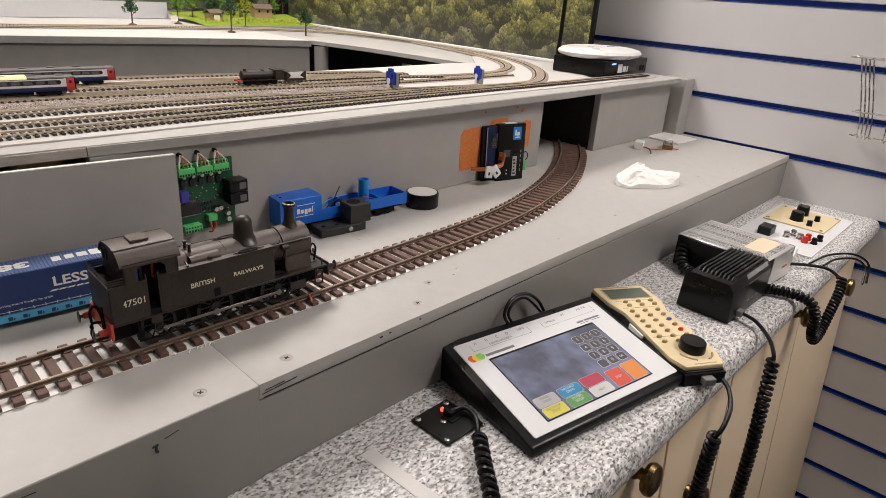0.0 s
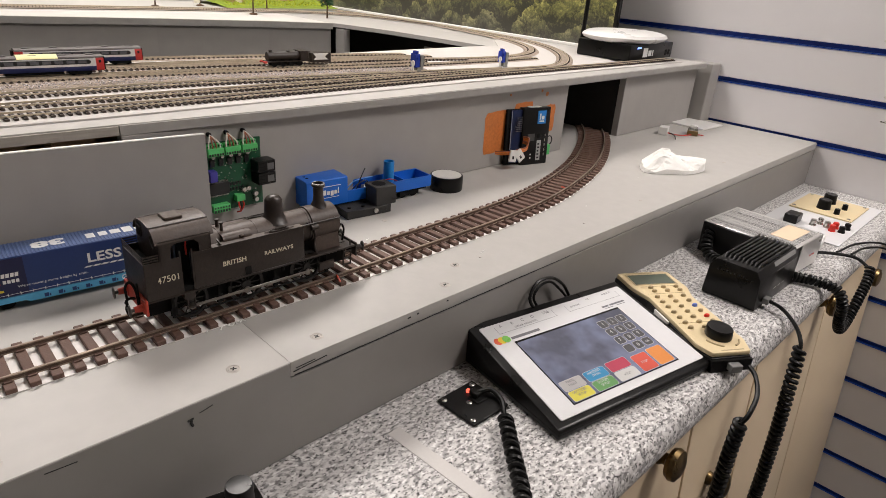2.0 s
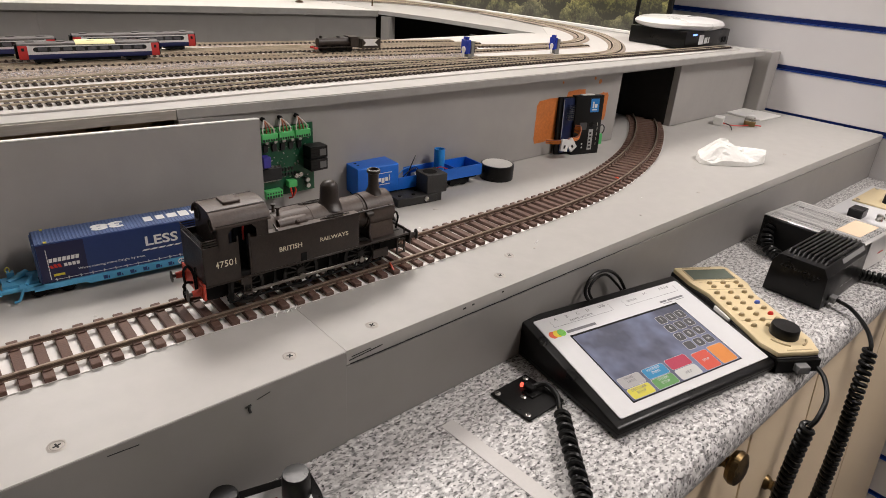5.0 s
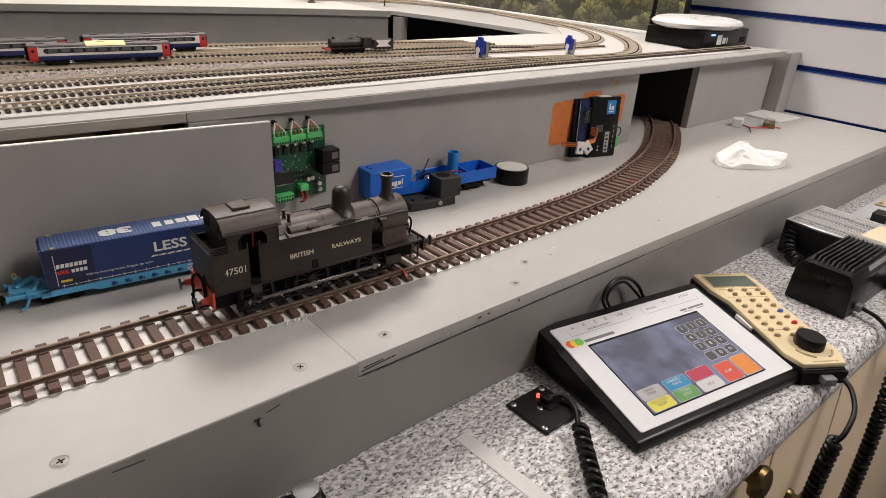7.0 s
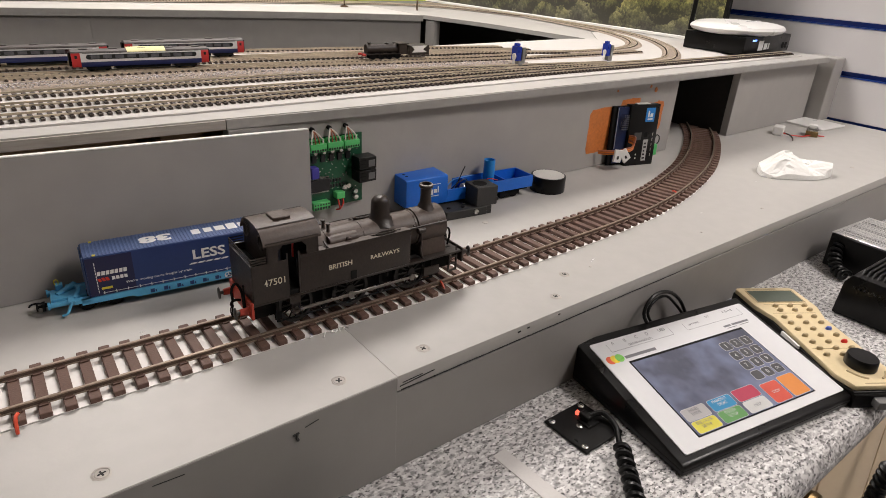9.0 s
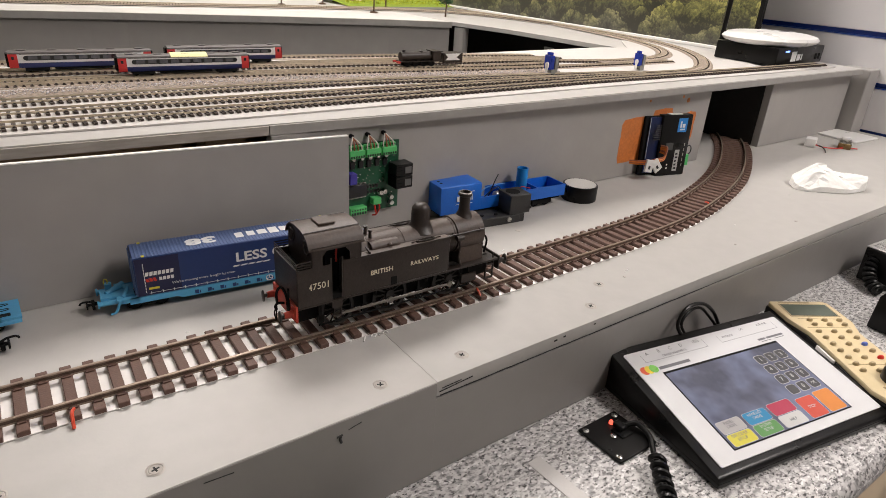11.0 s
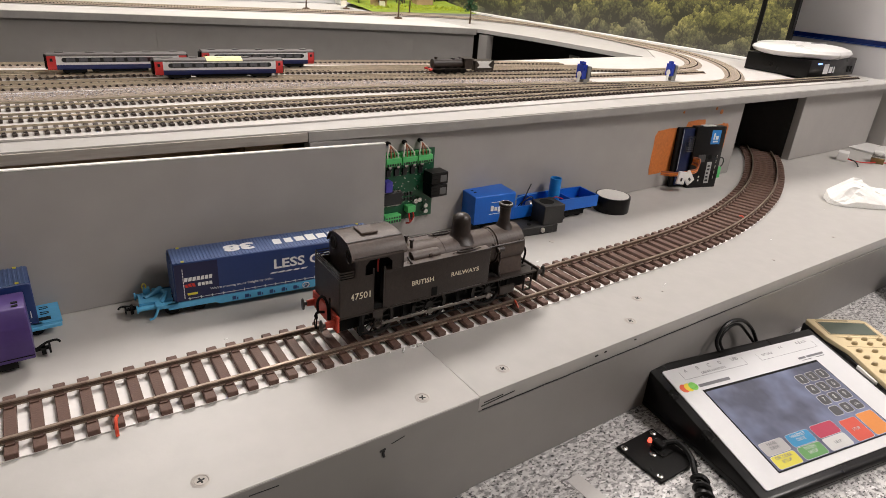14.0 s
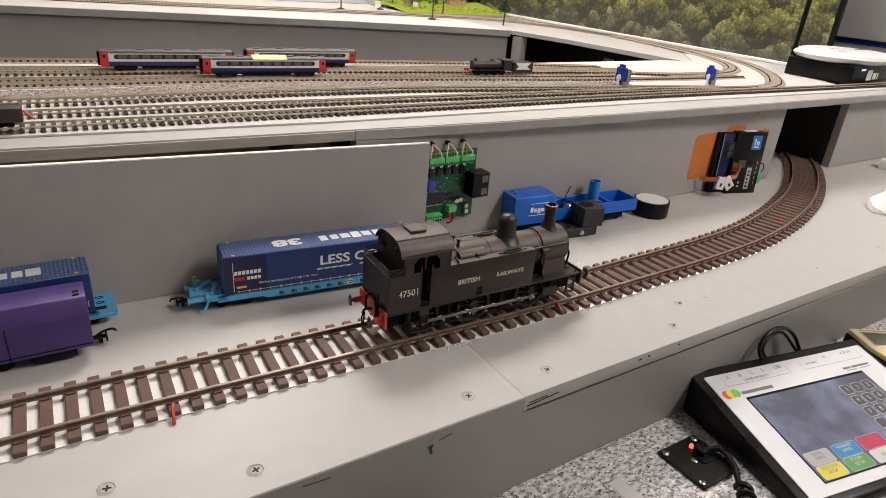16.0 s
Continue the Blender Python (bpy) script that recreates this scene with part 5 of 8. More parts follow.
def servo_decoder():
    e = thing("decoder_module", "black plastic decoder module leaning on the grey board with orange wires", "electronic module", pose(0.5150, 0.2165, BZ + 0.0003, -3, 0, -16) @ Matrix.Diagonal((0.93, 1, 1.0, 1)))
    b = B()
    box(b, 0.0, 0.0505, 0.0, 0.0115, 0.0, 0.0820, 0.0010, 2)
    body = part("case", b, BLACK, e)
    lid = B()
    box(lid, 0.012, 0.034, 0.002, 0.0100, 0.0818, 0.0830, 0.0003, 1)
    part("top_label", lid, LABEL_WHITE, body, "white top label")
    part("back_plate", box(B(), -0.0255, -0.0002, 0.0060, 0.0112, 0.0010, 0.0800, 0.0008, 1), MATT_BLACK, e)
    pc = B()
    box(pc, -0.0190, 0.0, 0.0040, 0.0056, 0.004, 0.0790)
    part("board", pc, mat("dark_blue_board", (0.008, 0.018, 0.075), 0.35, vary=0.2, scale=80), e, "dark blue circuit board")
    ed = B()
    box(ed, -0.0192, -0.0182, 0.0034, 0.0040, 0.024, 0.0780)
    part("board_edge", ed, mat("pale_board_edge", (0.35, 0.38, 0.45), 0.4), e, "pale board edge")
    for k in range(8):
        pn = B()
        for r in range(3):
            box(pn, -0.0120 + r * 0.0034, -0.0108 + r * 0.0034, -0.0025, 0.0040, 0.0500 + k * 0.0027, 0.0508 + k * 0.0027)
        part("pin_header", pn, STEEL, e)
    part("label", box(B(), 0.0265, 0.0420, -0.0003, 0.0, 0.0590, 0.0775), LABEL_BLUE, body, "blue label")
    for xa, xb, za, zb in ((0.0300, 0.0385, 0.0615, 0.0635), (0.0300, 0.0325, 0.0650, 0.0735), (0.0340, 0.0385, 0.0650, 0.0700)):
        part("label_mark", box(B(), xa, xb, -0.0006, -0.0003, za, zb), LABEL_WHITE, body)
    part("label", box(B(), 0.0285, 0.0365, -0.0003, 0.0, 0.0060, 0.0350), mat("grey_paper_label", (0.42, 0.42, 0.41), 0.6), body, "pale printed label")
    for k in range(5):
        part("label_mark", box(B(), 0.0300, 0.0345 - 0.0008 * (k % 3), -0.0005, -0.0003, 0.0085 + 0.0050 * k, 0.0110 + 0.0050 * k), CHIP, body)
    for za in (0.0090, 0.0140):
        part("label_mark", box(B(), 0.0170, 0.0190, -0.0003, 0.0, za, za + 0.0022), LABEL_WHITE, body)
    part("label", box(B(), 0.0110, 0.0235, -0.0003, 0.0, 0.0350, 0.0450), mat("grey_label", (0.06, 0.06, 0.06), 0.5), body, "grey printed label")
    kn = B()
    cyl(kn, (0.0310, -0.0002, 0.0415), (0.0310, 0.0, 0.0415), 0.0034, seg=18)
    part("dial", kn, MATT_BLACK, body)
    for k in range(5):
        part("label_mark", box(B(), 0.0430, 0.0440, -0.0003, 0.0, 0.0120 + 0.007 * k, 0.0160 + 0.007 * k), GREY_EDGE, body)
    for k in range(5):
        wv = B()
        tube(wv, smooth_path([(0.0020, -0.0005, 0.0420 - 0.0022 * k), (0.0055 - 0.0006 * k, -0.0095, 0.0410 - 0.0022 * k), (-0.0010, -0.0135, 0.0300 - 0.001 * k), (-0.0120, -0.0130, 0.0275 - 0.0010 * k), (-0.0240, -0.0105, 0.0245 - 0.0008 * k), (-0.0360, -0.0030, 0.0235 - 0.0010 * k), (-0.0450, 0.0040, 0.0230 - 0.0008 * k)], 30), 0.0012, 6)
        part("wire", wv, ORANGE_WIRE if k % 3 else WIRE_BROWN, e, "orange servo wire" if k % 3 else "brown servo wire")
    for xa, za, rr in ((-0.0270, 0.0110, 8), (-0.0085, 0.0125, -38)):
        pl = B()
        box(pl, -0.0062, 0.0062, -0.0016, 0.0016, 0.0, 0.0165, 0.0004, 1, pose(xa, -0.0150, za, 0, rr, 0))
        plug = part("plug", pl, WHITE, e, "white plug tag")
        part("plug_mark", box(B(), -0.0018, 0.0012, -0.0019, -0.0016, 0.0040, 0.0085, 0, 1, pose(xa, -0.0150, za, 0, rr, 0)), CHIP, plug)
    gt = B()
    box(gt, 0.0510, 0.0575, 0.0020, 0.0080, 0.0120, 0.0270, 0.0004, 1)
    part("terminal_block", gt, TERM_GREEN, e, "small green terminal block")
    lp = B()
    hoop(lp, (0.0570, 0.005, 0.0330), 0.0050, 0.0062, 0.0008, 18, -80, 200, "xz")
    part("wire", lp, CHIP, e)
    return e


servo_decoder()

# brushed orange patch left on the grey board
for k, (xa, xb, za, zb) in enumerate(((0.4540, 0.5100, 1.0000, 1.0590), (0.514, 0.558, 1.004, 1.0665), (0.572, 0.6130, 1.016, 1.0560))):
    op = B()
    n = 30
    outline = []
    for i in range(n):
        a = 2 * math.pi * i / n
        cx, cz = math.cos(a), math.sin(a)
        q = (abs(cx) ** 9 + abs(cz) ** 9) ** (1 / 9)
        j = 1 + 0.07 * noise.noise((cx * 2 + k * 5, cz * 2, 3)) + random.uniform(-0.02, 0.02)
        outline.append(((xa + xb) / 2 + (xb - xa) / 2 * cx / q * j, (za + zb) / 2 + (zb - za) / 2 * cz / q * j))
    prism(op, outline, FY + 0.0028 - 0.00012 * k, FY + 0.00295)
    struct("orange_paint_patch", op, ORANGE_PAINT, "patch of brushed orange paint on the grey board", "paint mark")
for x, zz, r_ in ((0.588, 1.0735, 0.0035), (0.6, 1.055, 0.003), (0.503, 1.0785, 0.0018), (0.575, 1.079, 0.0022)):
    struct("orange_paint_spot", lathe(B(), [(r_, 0), (r_ * 0.9, 0.0005), (r_ * 0.2, 0.0006)], m=pose(x, FY + 0.0030, zz, 90), seg=10), ORANGE_PAINT, "small spot of orange paint", "paint mark")

# crumpled tissue
ts = B()
N = 17
grid = []
for i in range(N):
    row = []
    for j in range(N):
        u, v = i / (N - 1) * 2 - 1, j / (N - 1) * 2 - 1
        r = max(abs(u), abs(v))
        q = math.hypot(u, v)
        k = 0.25 + 0.75 * (r / q if q > 1e-6 else 1.0)
        ang = math.atan2(v, u)
        edge = 0.92 + 0.09 * math.sin(2 * ang + 0.6) + 0.045 * math.sin(5 * ang + 2) + 0.03 * noise.noise((math.cos(ang) * 3, math.sin(ang) * 3, 1))
        x, y = u * k * 0.0600 * edge, v * k * 0.034 * edge
        uu = u + 0.10 * noise.noise((u * 1.4 + 3, v * 1.4, 1.0))
        ridge = float(np.interp(uu, [-1.0, -0.72, -0.42, -0.18, 0.12, 0.30, 0.62, 0.90, 1.0], [0.007, 0.017, 0.0310, 0.0300, 0.0240, 0.0205, 0.0200, 0.0165, 0.012]))
        v0 = 0.22 - 0.25 * u + 0.12 * noise.noise((u * 3.0, 4.0, 2.0))
        across = max(0.0, (v + 1) / (v0 + 1)) ** 0.62 if v < v0 else max(0.0, (1 - v) / (1 - v0)) ** 0.5
        valley = math.exp(-((u - 0.14 + 0.30 * v) / 0.085) ** 2) + 0.6 * math.exp(-((u - 0.36 + 0.22 * v) / 0.06) ** 2)
        fold = 1 - 2.2 * abs(noise.noise((u * 2.3 - v * 1.1 + 1, v * 1.7 + u * 0.8, 2.7)))
        crease = 1 - 2.2 * abs(noise.noise((u * 5.2 + v * 2.1, v * 3.6 - u * 1.7, 6.1)))
        h = ridge * across * (1 - 0.30 * valley * (1 - abs(v))) + (0.0016 * fold + 0.0006 * crease) * (1 - r ** 3)
        jit = (1 - r ** 4) * 0.0015
        row.append(ts.verts.new((x + random.uniform(-jit, jit), y + random.uniform(-jit, jit) * 0.7, max(0.0004, h + random.uniform(-0.35, 0.35) * jit))))
    grid.append(row)
for i in range(N - 1):
    for j in range(N - 1):
        a, b, c, d = grid[i][j], grid[i + 1][j], grid[i + 1][j + 1], grid[i][j + 1]
        for f in (((a, b, c), (a, c, d)) if random.random() < 0.5 else ((a, b, d), (b, c, d))):
            ts.faces.new(f)
rimv = [grid[i][0] for i in range(N)] + [grid[N - 1][j] for j in range(1, N)] + [grid[i][N - 1] for i in range(N - 2, -1, -1)] + [grid[0][j] for j in range(N - 2, 0, -1)]
for v in rimv:
    v.co.z = 0.0004
    v.co.x *= 0.90
    v.co.y *= 0.90
ts.faces.new(rimv[::-1])
tissue = tagged(mesh_ob("crumpled_tissue", ts, TISSUE, False), "crumpled white paper tissue lying on the grey board", "tissue")
tissue.matrix_world = pose(0.7030, 0.0760, BZ + 0.0002, 0, 0, -34)

# pad, motor, connector on a lead
pad = thing("white_card", "white card lying flat on the grey board", "card", pose(1.058, 0.2035, BZ + 0.0002, 0, 0, 0))
part("card", box(B(), -0.040, 0.040, -0.036, 0.036, 0, 0.003, 0.0006, 1, pose(0, 0, 0, 0, 0, -4)), WHITE, pad)
mot = thing("small_motor", "small silver motor with brass clip", "motor", pose(0.962, 0.1665, BZ + 0.0002, 0, 0, 25))
part("body", box(B(), -0.010, 0.010, -0.009, 0.009, 0, 0.014, 0.002, 2), STEEL, mot)
part("clip", box(B(), -0.0115, -0.004, -0.0095, 0.0095, 0.0, 0.009, 0.0005, 1), BRASS, mot, "brass clip")
part("cap", box(B(), -0.004, 0.006, -0.006, 0.006, 0.014, 0.019, 0.0008, 1), WHITE, mot, "white plastic cap")
con = thing("wire_connector", "white plastic connector on a red and black lead", "connector", pose(0.915, 0.2005, BZ + 0.0002, 0, 0, 20))
part("shell", box(B(), -0.011, 0.011, -0.008, 0.008, 0, 0.014, 0.001, 1), WHITE, con)
for k, mt in enumerate((RED, CHIP)):
    part("lead", tube(B(), smooth_path([(-0.004 + 0.004 * k, -0.008, 0.004), (-0.006, -0.020, 0.003 + 0.001 * k), (0.004 + 0.002 * k, -0.036, 0.0022), (0.028, -0.052 + 0.002 * k, 0.0016), (0.036, -0.068, 0.0012)] if k == 0 else [(-0.002, -0.008, 0.004), (-0.010, -0.018, 0.004), (-0.022, -0.024, 0.002), (-0.034, -0.026, 0.0012)], 26), 0.0010, 6), mt, con)

# clear plastic bag, folded flat
bag_mat = bpy.data.materials.new("clear_polythene")
bag_mat.use_nodes = True
pb = bag_mat.node_tree.nodes["Principled BSDF"]
pb.inputs["Base Color"].default_value = (0.93, 0.93, 0.93, 1)
pb.inputs["Roughness"].default_value = 0.12
pb.inputs["Transmission Weight"].default_value = 1.0
pb.inputs["IOR"].default_value = 1.12
bg = B()
NB = 40
gb_ = []
for i in range(NB):
    row = []
    for j in range(NB):
        u, v = i / (NB - 1), j / (NB - 1)
        x = 0.048 + 0.102 * u + 0.010 * (v - 0.5) + 0.004 * math.sin(5 * v)
        y = 0.176 + 0.048 * v + 0.004 * math.sin(4 * u + 1)
        hz = 0.0016 + 0.0036 * abs(noise.noise((u * 5, v * 4, 2.2))) + 0.004 * max(0, math.sin(math.pi * u)) * max(0, noise.noise((u * 2.2, v * 2.5, 7)))
        row.append(bg.verts.new((x, y, BZ + hz)))
    gb_.append(row)
for i in range(NB - 1):
    for j in range(NB - 1):
        bg.faces.new((gb_[i][j], gb_[i + 1][j], gb_[i + 1][j + 1], gb_[i][j + 1]))
bag = thing("plastic_bag", "clear polythene grip-seal bag with a red seal line, lying flat", "bag", pose(0, 0, 0))
sheet = part("sheet", bg, bag_mat, bag)
sheet.visible_shadow = False
part("seal", tube(B(), smooth_path([(0.062, 0.2215, BZ + 0.006), (0.075, 0.207, BZ + 0.0065), (0.086, 0.192, BZ + 0.005), (0.092, 0.181, BZ + 0.004)], 18), 0.0007, 6), mat("pink_seal", (0.55, 0.20, 0.17), 0.4), bag, "faded red seal line")
sh = B()
tube(sh, smooth_path([(0.133, 0.222, BZ + 0.007), (0.148, 0.206, BZ + 0.006), (0.158, 0.190, BZ + 0.005)], 14), 0.0012, 6)
tube(sh, smooth_path([(0.052, 0.180, BZ + 0.005), (0.095, 0.178, BZ + 0.006), (0.150, 0.188, BZ + 0.005)], 14), 0.0007, 6)
part("fold", sh, bag_mat, bag)

# marker pen with a needle tip
pen = thing("applicator_pen", "white applicator pen with red mark and steel needle tip", "pen", pose(-0.0115, 0.1600, BZ + 0.0065, 0, 0, -17.5))
pe = B()
lathe(pe, [(0.0050, 0), (0.0062, 0.001), (0.0063, 0.044), (0.0056, 0.046), (0.0052, 0.056), (0.0030, 0.062), (0.0016, 0.064)], m=pose(0, 0, 0, 0, 90, 0), seg=24)
part("barrel", pe, WHITE, pen)
part("needle", cyl(B(), (0.062, 0, 0), (0.081, 0, 0.0005), 0.0010, 0.0006, seg=8), STEEL, pen, "steel needle tip")
rd = B()
for k, hh in enumerate((0.006, 0.0042, 0.0042, 0.0048, 0.0060)):
    x = 0.0180 + k * 0.0045
    a0 = radians(-150)
    for q in range(3):
        aa, ab = a0 + q * 0.24, a0 + (q + 1) * 0.24 - 0.02
        if k % 2 and q == 1:
            continue
        vs = [rd.verts.new((xx, 0.00645 * math.cos(a), -0.00645 * math.sin(a))) for xx, a in ((x, aa), (x + 0.0034, aa), (x + 0.0034, ab), (x, ab))]
        rd.faces.new(vs)
bmesh.ops.recalc_face_normals(rd, faces=rd.faces[:])
part("red_mark", rd, RED, pen, "red printed mark", False)

# screws, filler dents, pencil and marker marks on the boards
def board_screw(x, y, z=BZ):
    s = thing("wood_screw", "sunken cross-head wood screw in a chipped grey hole", "screw", pose(x, y, z, 0, 0, random.uniform(0, 90)), "screws in the trackbed board")
    ring = B()
    n = 26
    a = [ring.verts.new(((0.0050 + random.uniform(-0.0005, 0.0005)) * math.cos(2 * math.pi * k / n), (0.0050 + random.uniform(-0.0005, 0.0005)) * math.sin(2 * math.pi * k / n), 0.00012)) for k in range(n)]
    b = [ring.verts.new((0.0040 * math.cos(2 * math.pi * k / n), 0.0040 * math.sin(2 * math.pi * k / n), 0.00045)) for k in range(n)]
    c = [ring.verts.new((0.0036 * math.cos(2 * math.pi * k / n), 0.0036 * math.sin(2 * math.pi * k / n), 0.00012)) for k in range(n)]
    for k in range(n):
        q = (k + 1) % n
        ring.faces.new((a[k], a[q], b[q], b[k]))
        ring.faces.new((b[k], b[q], c[q], c[k]))
    part("filler_ring", ring, GREY_EDGE, s, "chipped grey filler rim")
    part("head", lathe(B(), [(0.0035, 0.00010), (0.0032, 0.00035), (0.0012, 0.00028), (0.0001, 0.00025)], seg=22), GREY_EDGE, s)
    x_ = B()
    box(x_, -0.0021, 0.0021, -0.0005, 0.0005, 0.0002, 0.00042)
    box(x_, -0.0005, 0.0005, -0.0021, 0.0021, 0.0002, 0.00040)
    part("cross_slot", x_, GRIME, s, "dark cross slot")


for x, y in ((0.0325, 0.0165), (-0.0332, 0.0172), (-0.170, 0.0165), (-0.238, 0.038), (-0.3, 0.017), (0.2025, 0.040), (0.1666, 0.0171)):
    board_screw(x, y)
dents = B()
for x, y, r in ((0.235, 0.038, 0.0014), (0.40, 0.028, 0.0016), (0.53, 0.03, 0.0022), (0.82, 0.045, 0.003), (0.93, 0.03, 0.0024), (0.22, 0.165, 0.003), (-0.05, 0.135, 0.001)):
    lathe(dents, [(r, 0.0), (r * 0.9, 0.0004), (r * 0.2, 0.0004)], at=(x, y, BZ), seg=14)
struct("filler_spots", dents, GREY_EDGE, "small chipped filler spots over screws", "filler")
cw_ = B()
for x, y in ((0.247, 0.046), (0.243, 0.0445), (0.300, 0.075), (0.305, 0.0765), (0.62, 0.085), (0.155, 0.125), (0.128, 0.128), (0.171, 0.135), (0.45, 0.06), (-0.10, 0.128), (-0.12, 0.14)):
    tube(cw_, [(x, y, BZ + 0.0001), (x + random.uniform(0.001, 0.004), y + random.uniform(-0.001, 0.001), BZ + 0.0001)], 0.0004, 5)
struct("paint_chips", cw_, CHALK, "small white paint chips on the grey board", "mark")
ch_ = B()
for pts in ([(-0.0265, 0.0700), (-0.0225, 0.0745)], [(-0.0180, 0.0660), (-0.0120, 0.0735)], [(-0.0105, 0.0685), (-0.0080, 0.0710), (-0.0055, 0.0690), (-0.0080, 0.0672), (-0.0105, 0.0685)], [(-0.0045, 0.0665), (-0.0035, 0.0700), (-0.0010, 0.0680), (0.0015, 0.0700), (0.0030, 0.0672)]):
    tube(ch_, [(a, b, BZ + 0.0004) for a, b in pts], 0.0005, 5)
struct("marker_scribble", ch_, CHALK, "white marker scribble on the grey board", "mark")
gg = B()
for pts, r in (([(-0.0712, -0.0010, 0.9692), (-0.0716, -0.0010, 0.9665), (-0.0708, -0.0010, 0.9640)], 0.0009), ([(-0.0738, -0.0010, 0.9690), (-0.0700, -0.0010, 0.9696)], 0.0007), ([(-0.066, -0.0010, 0.9715), (-0.057, -0.0010, 0.9735)], 0.0003), ([(-0.151, -0.0010, 0.9750), (-0.135, -0.0010, 0.9742)], 0.0003), ([(0.002, -0.0001, 0.9715), (0.030, -0.0001, 0.9735)], 0.0004), ([(0.004, -0.0002, 0.9738), (0.020, -0.0002, 0.9745)], 0.0003), ([(0.108, -0.0002, 0.9755), (0.111, -0.0002, 0.9757)], 0.0006), ([(0.118, -0.0002, 0.9760), (0.120, -0.0002, 0.9761)], 0.0006), ([(0.152, -0.0002, 0.9765), (0.154, -0.0002, 0.9766)], 0.0005)):
    tube(gg, pts, r, 6)
for k in range(17):
    xa = 0.003 + 0.0195 * k
    wd = 0.00055 * (1.0 if k < 14 else (18 - k) / 5)
    tube(gg, [(xa, -0.0001, 0.9682 + random.uniform(-0.0002, 0.0002)), (xa + 0.0200, -0.0001, 0.9682 + random.uniform(-0.0002, 0.0002))], wd, 5)
struct("edge_chips", gg, GRIME, "dark chips and dents along the board edge", "damage")
rw = B()
for x, y in ((-0.1985, 0.0745), (0.0943, 0.0727), (0.47, 0.104)):
    tube(rw, smooth_path([(x + 0.001, y + 0.0075, BZ + 0.0062), (x - 0.0004, y + 0.0035, BZ + 0.0070), (x - 0.001, y - 0.001, BZ + 0.0040), (x - 0.0012, y - 0.003, BZ + 0.0005)], 12), 0.0010, 6)
struct("feed_wire", rw, mat("red_orange_wire", (0.62, 0.07, 0.03), 0.45), "red feed wires soldered to the rail", "wire")

# ---- things on the worktop ----
SCREEN = mat("glossy_screen_cloud_sheen", (0.075, 0.078, 0.105), 0.16, vary=0.3, scale=9, bump=0.0, spec=0.6)
# A cloudy bluish reflection is put into the screen's glow as noise.
nt_ = SCREEN.node_tree
lit = nt_.nodes.new("ShaderNodeTexNoise")
lit.inputs["Scale"].default_value, lit.inputs["Detail"].default_value = 26, 3
co_ = nt_.nodes.new("ShaderNodeTexCoord")
nt_.links.new(co_.outputs["Object"], lit.inputs["Vector"])
glow = nt_.nodes.new("ShaderNodeValToRGB")
glow.color_ramp.elements[0].position, glow.color_ramp.elements[0].color = 0.38, (0.035, 0.037, 0.055, 1)
glow.color_ramp.elements[1].position, glow.color_ramp.elements[1].color = 0.68, (0.24, 0.27, 0.42, 1)
nt_.links.new(lit.outputs[0], glow.inputs[0])
nt_.links.new(glow.outputs[0], nt_.nodes["Principled BSDF"].inputs["Emission Color"])
nt_.nodes["Principled BSDF"].inputs["Emission Strength"].default_value = 0.55
KEY_GREY = mat("screen_grey_key", (0.09, 0.09, 0.095), 0.15, vary=0.1, scale=60)
KEY_LINE = mat("pale_key_outline", (0.50, 0.50, 0.50), 0.3)
FACE_WHITE = mat("white_printed_face", (0.66, 0.66, 0.67), 0.4, vary=0.02, scale=20)
INK_GREY = mat("grey_print", (0.16, 0.16, 0.17), 0.5)
BEIGE = mat("beige_plastic", (0.70, 0.575, 0.35), 0.42, vary=0.05, scale=40)
BEIGE_KEY = mat("tan_key", (0.42, 0.33, 0.19), 0.5, vary=0.1, scale=80)
LCD = mat("grey_green_lcd", (0.10, 0.12, 0.095), 0.15, vary=0.08, scale=30)
SILVER = mat("brushed_aluminium", (0.78, 0.77, 0.75), 0.30, metal=0.75, vary=0.06, scale=20)
PAPER_CREAM = mat("cream_label", (0.72, 0.56, 0.40), 0.6, vary=0.05, scale=60)
GREY_PLATE = mat("grey_plate_label", (0.30, 0.30, 0.30), 0.4, vary=0.1, scale=60)
MASK_TAPE = mat("grey_white_tape", (0.60, 0.58, 0.56), 0.55, vary=0.05, scale=60)
CORD = mat("black_pvc_cord", (0.005, 0.005, 0.005), 0.36, vary=0.2, scale=60, spec=0.3)
def flat_col(name, c, r=0.3):
    return mat(name, c, r, vary=0.05, scale=60, bump=0.0)


def coil(bm, path, R, pitch, r, seg=7):
    """A helix of wire wound round a path."""
    n = len(path)
    length = sum((Vector(b) - Vector(a)).length for a, b in zip(path, path[1:]))
    turns = length / pitch
    dense = smooth_path(path, int(turns * 14))
    pts = []
    up = Vector((0.3, 0.8, 0.5))
    m = len(dense)
    for i, p in enumerate(dense):
        d = (dense[min(i + 1, m - 1)] - dense[max(i - 1, 0)]).normalized()
        s = d.cross(up).normalized()
        up = s.cross(d).normalized()
        a = 2 * math.pi * turns * i / m
        pts.append(p + s * R * math.cos(a) + up * R * math.sin(a))
    return tube(bm, pts, r, seg)


def rrect(bm, u0, u1, w0, w1, z0, z1, r, m):
    pts = []
    for cx, cy, a0 in ((u1 - r, w1 - r, 0), (u0 + r, w1 - r, 90), (u0 + r, w0 + r, 180), (u1 - r, w0 + r, 270)):
        for k in range(4):
            a = radians(a0 + 30 * k)
            pts.append((cx + r * math.cos(a), cy + r * math.sin(a)))
    return prism(bm, pts, z0, z1, axis="z", m=m)


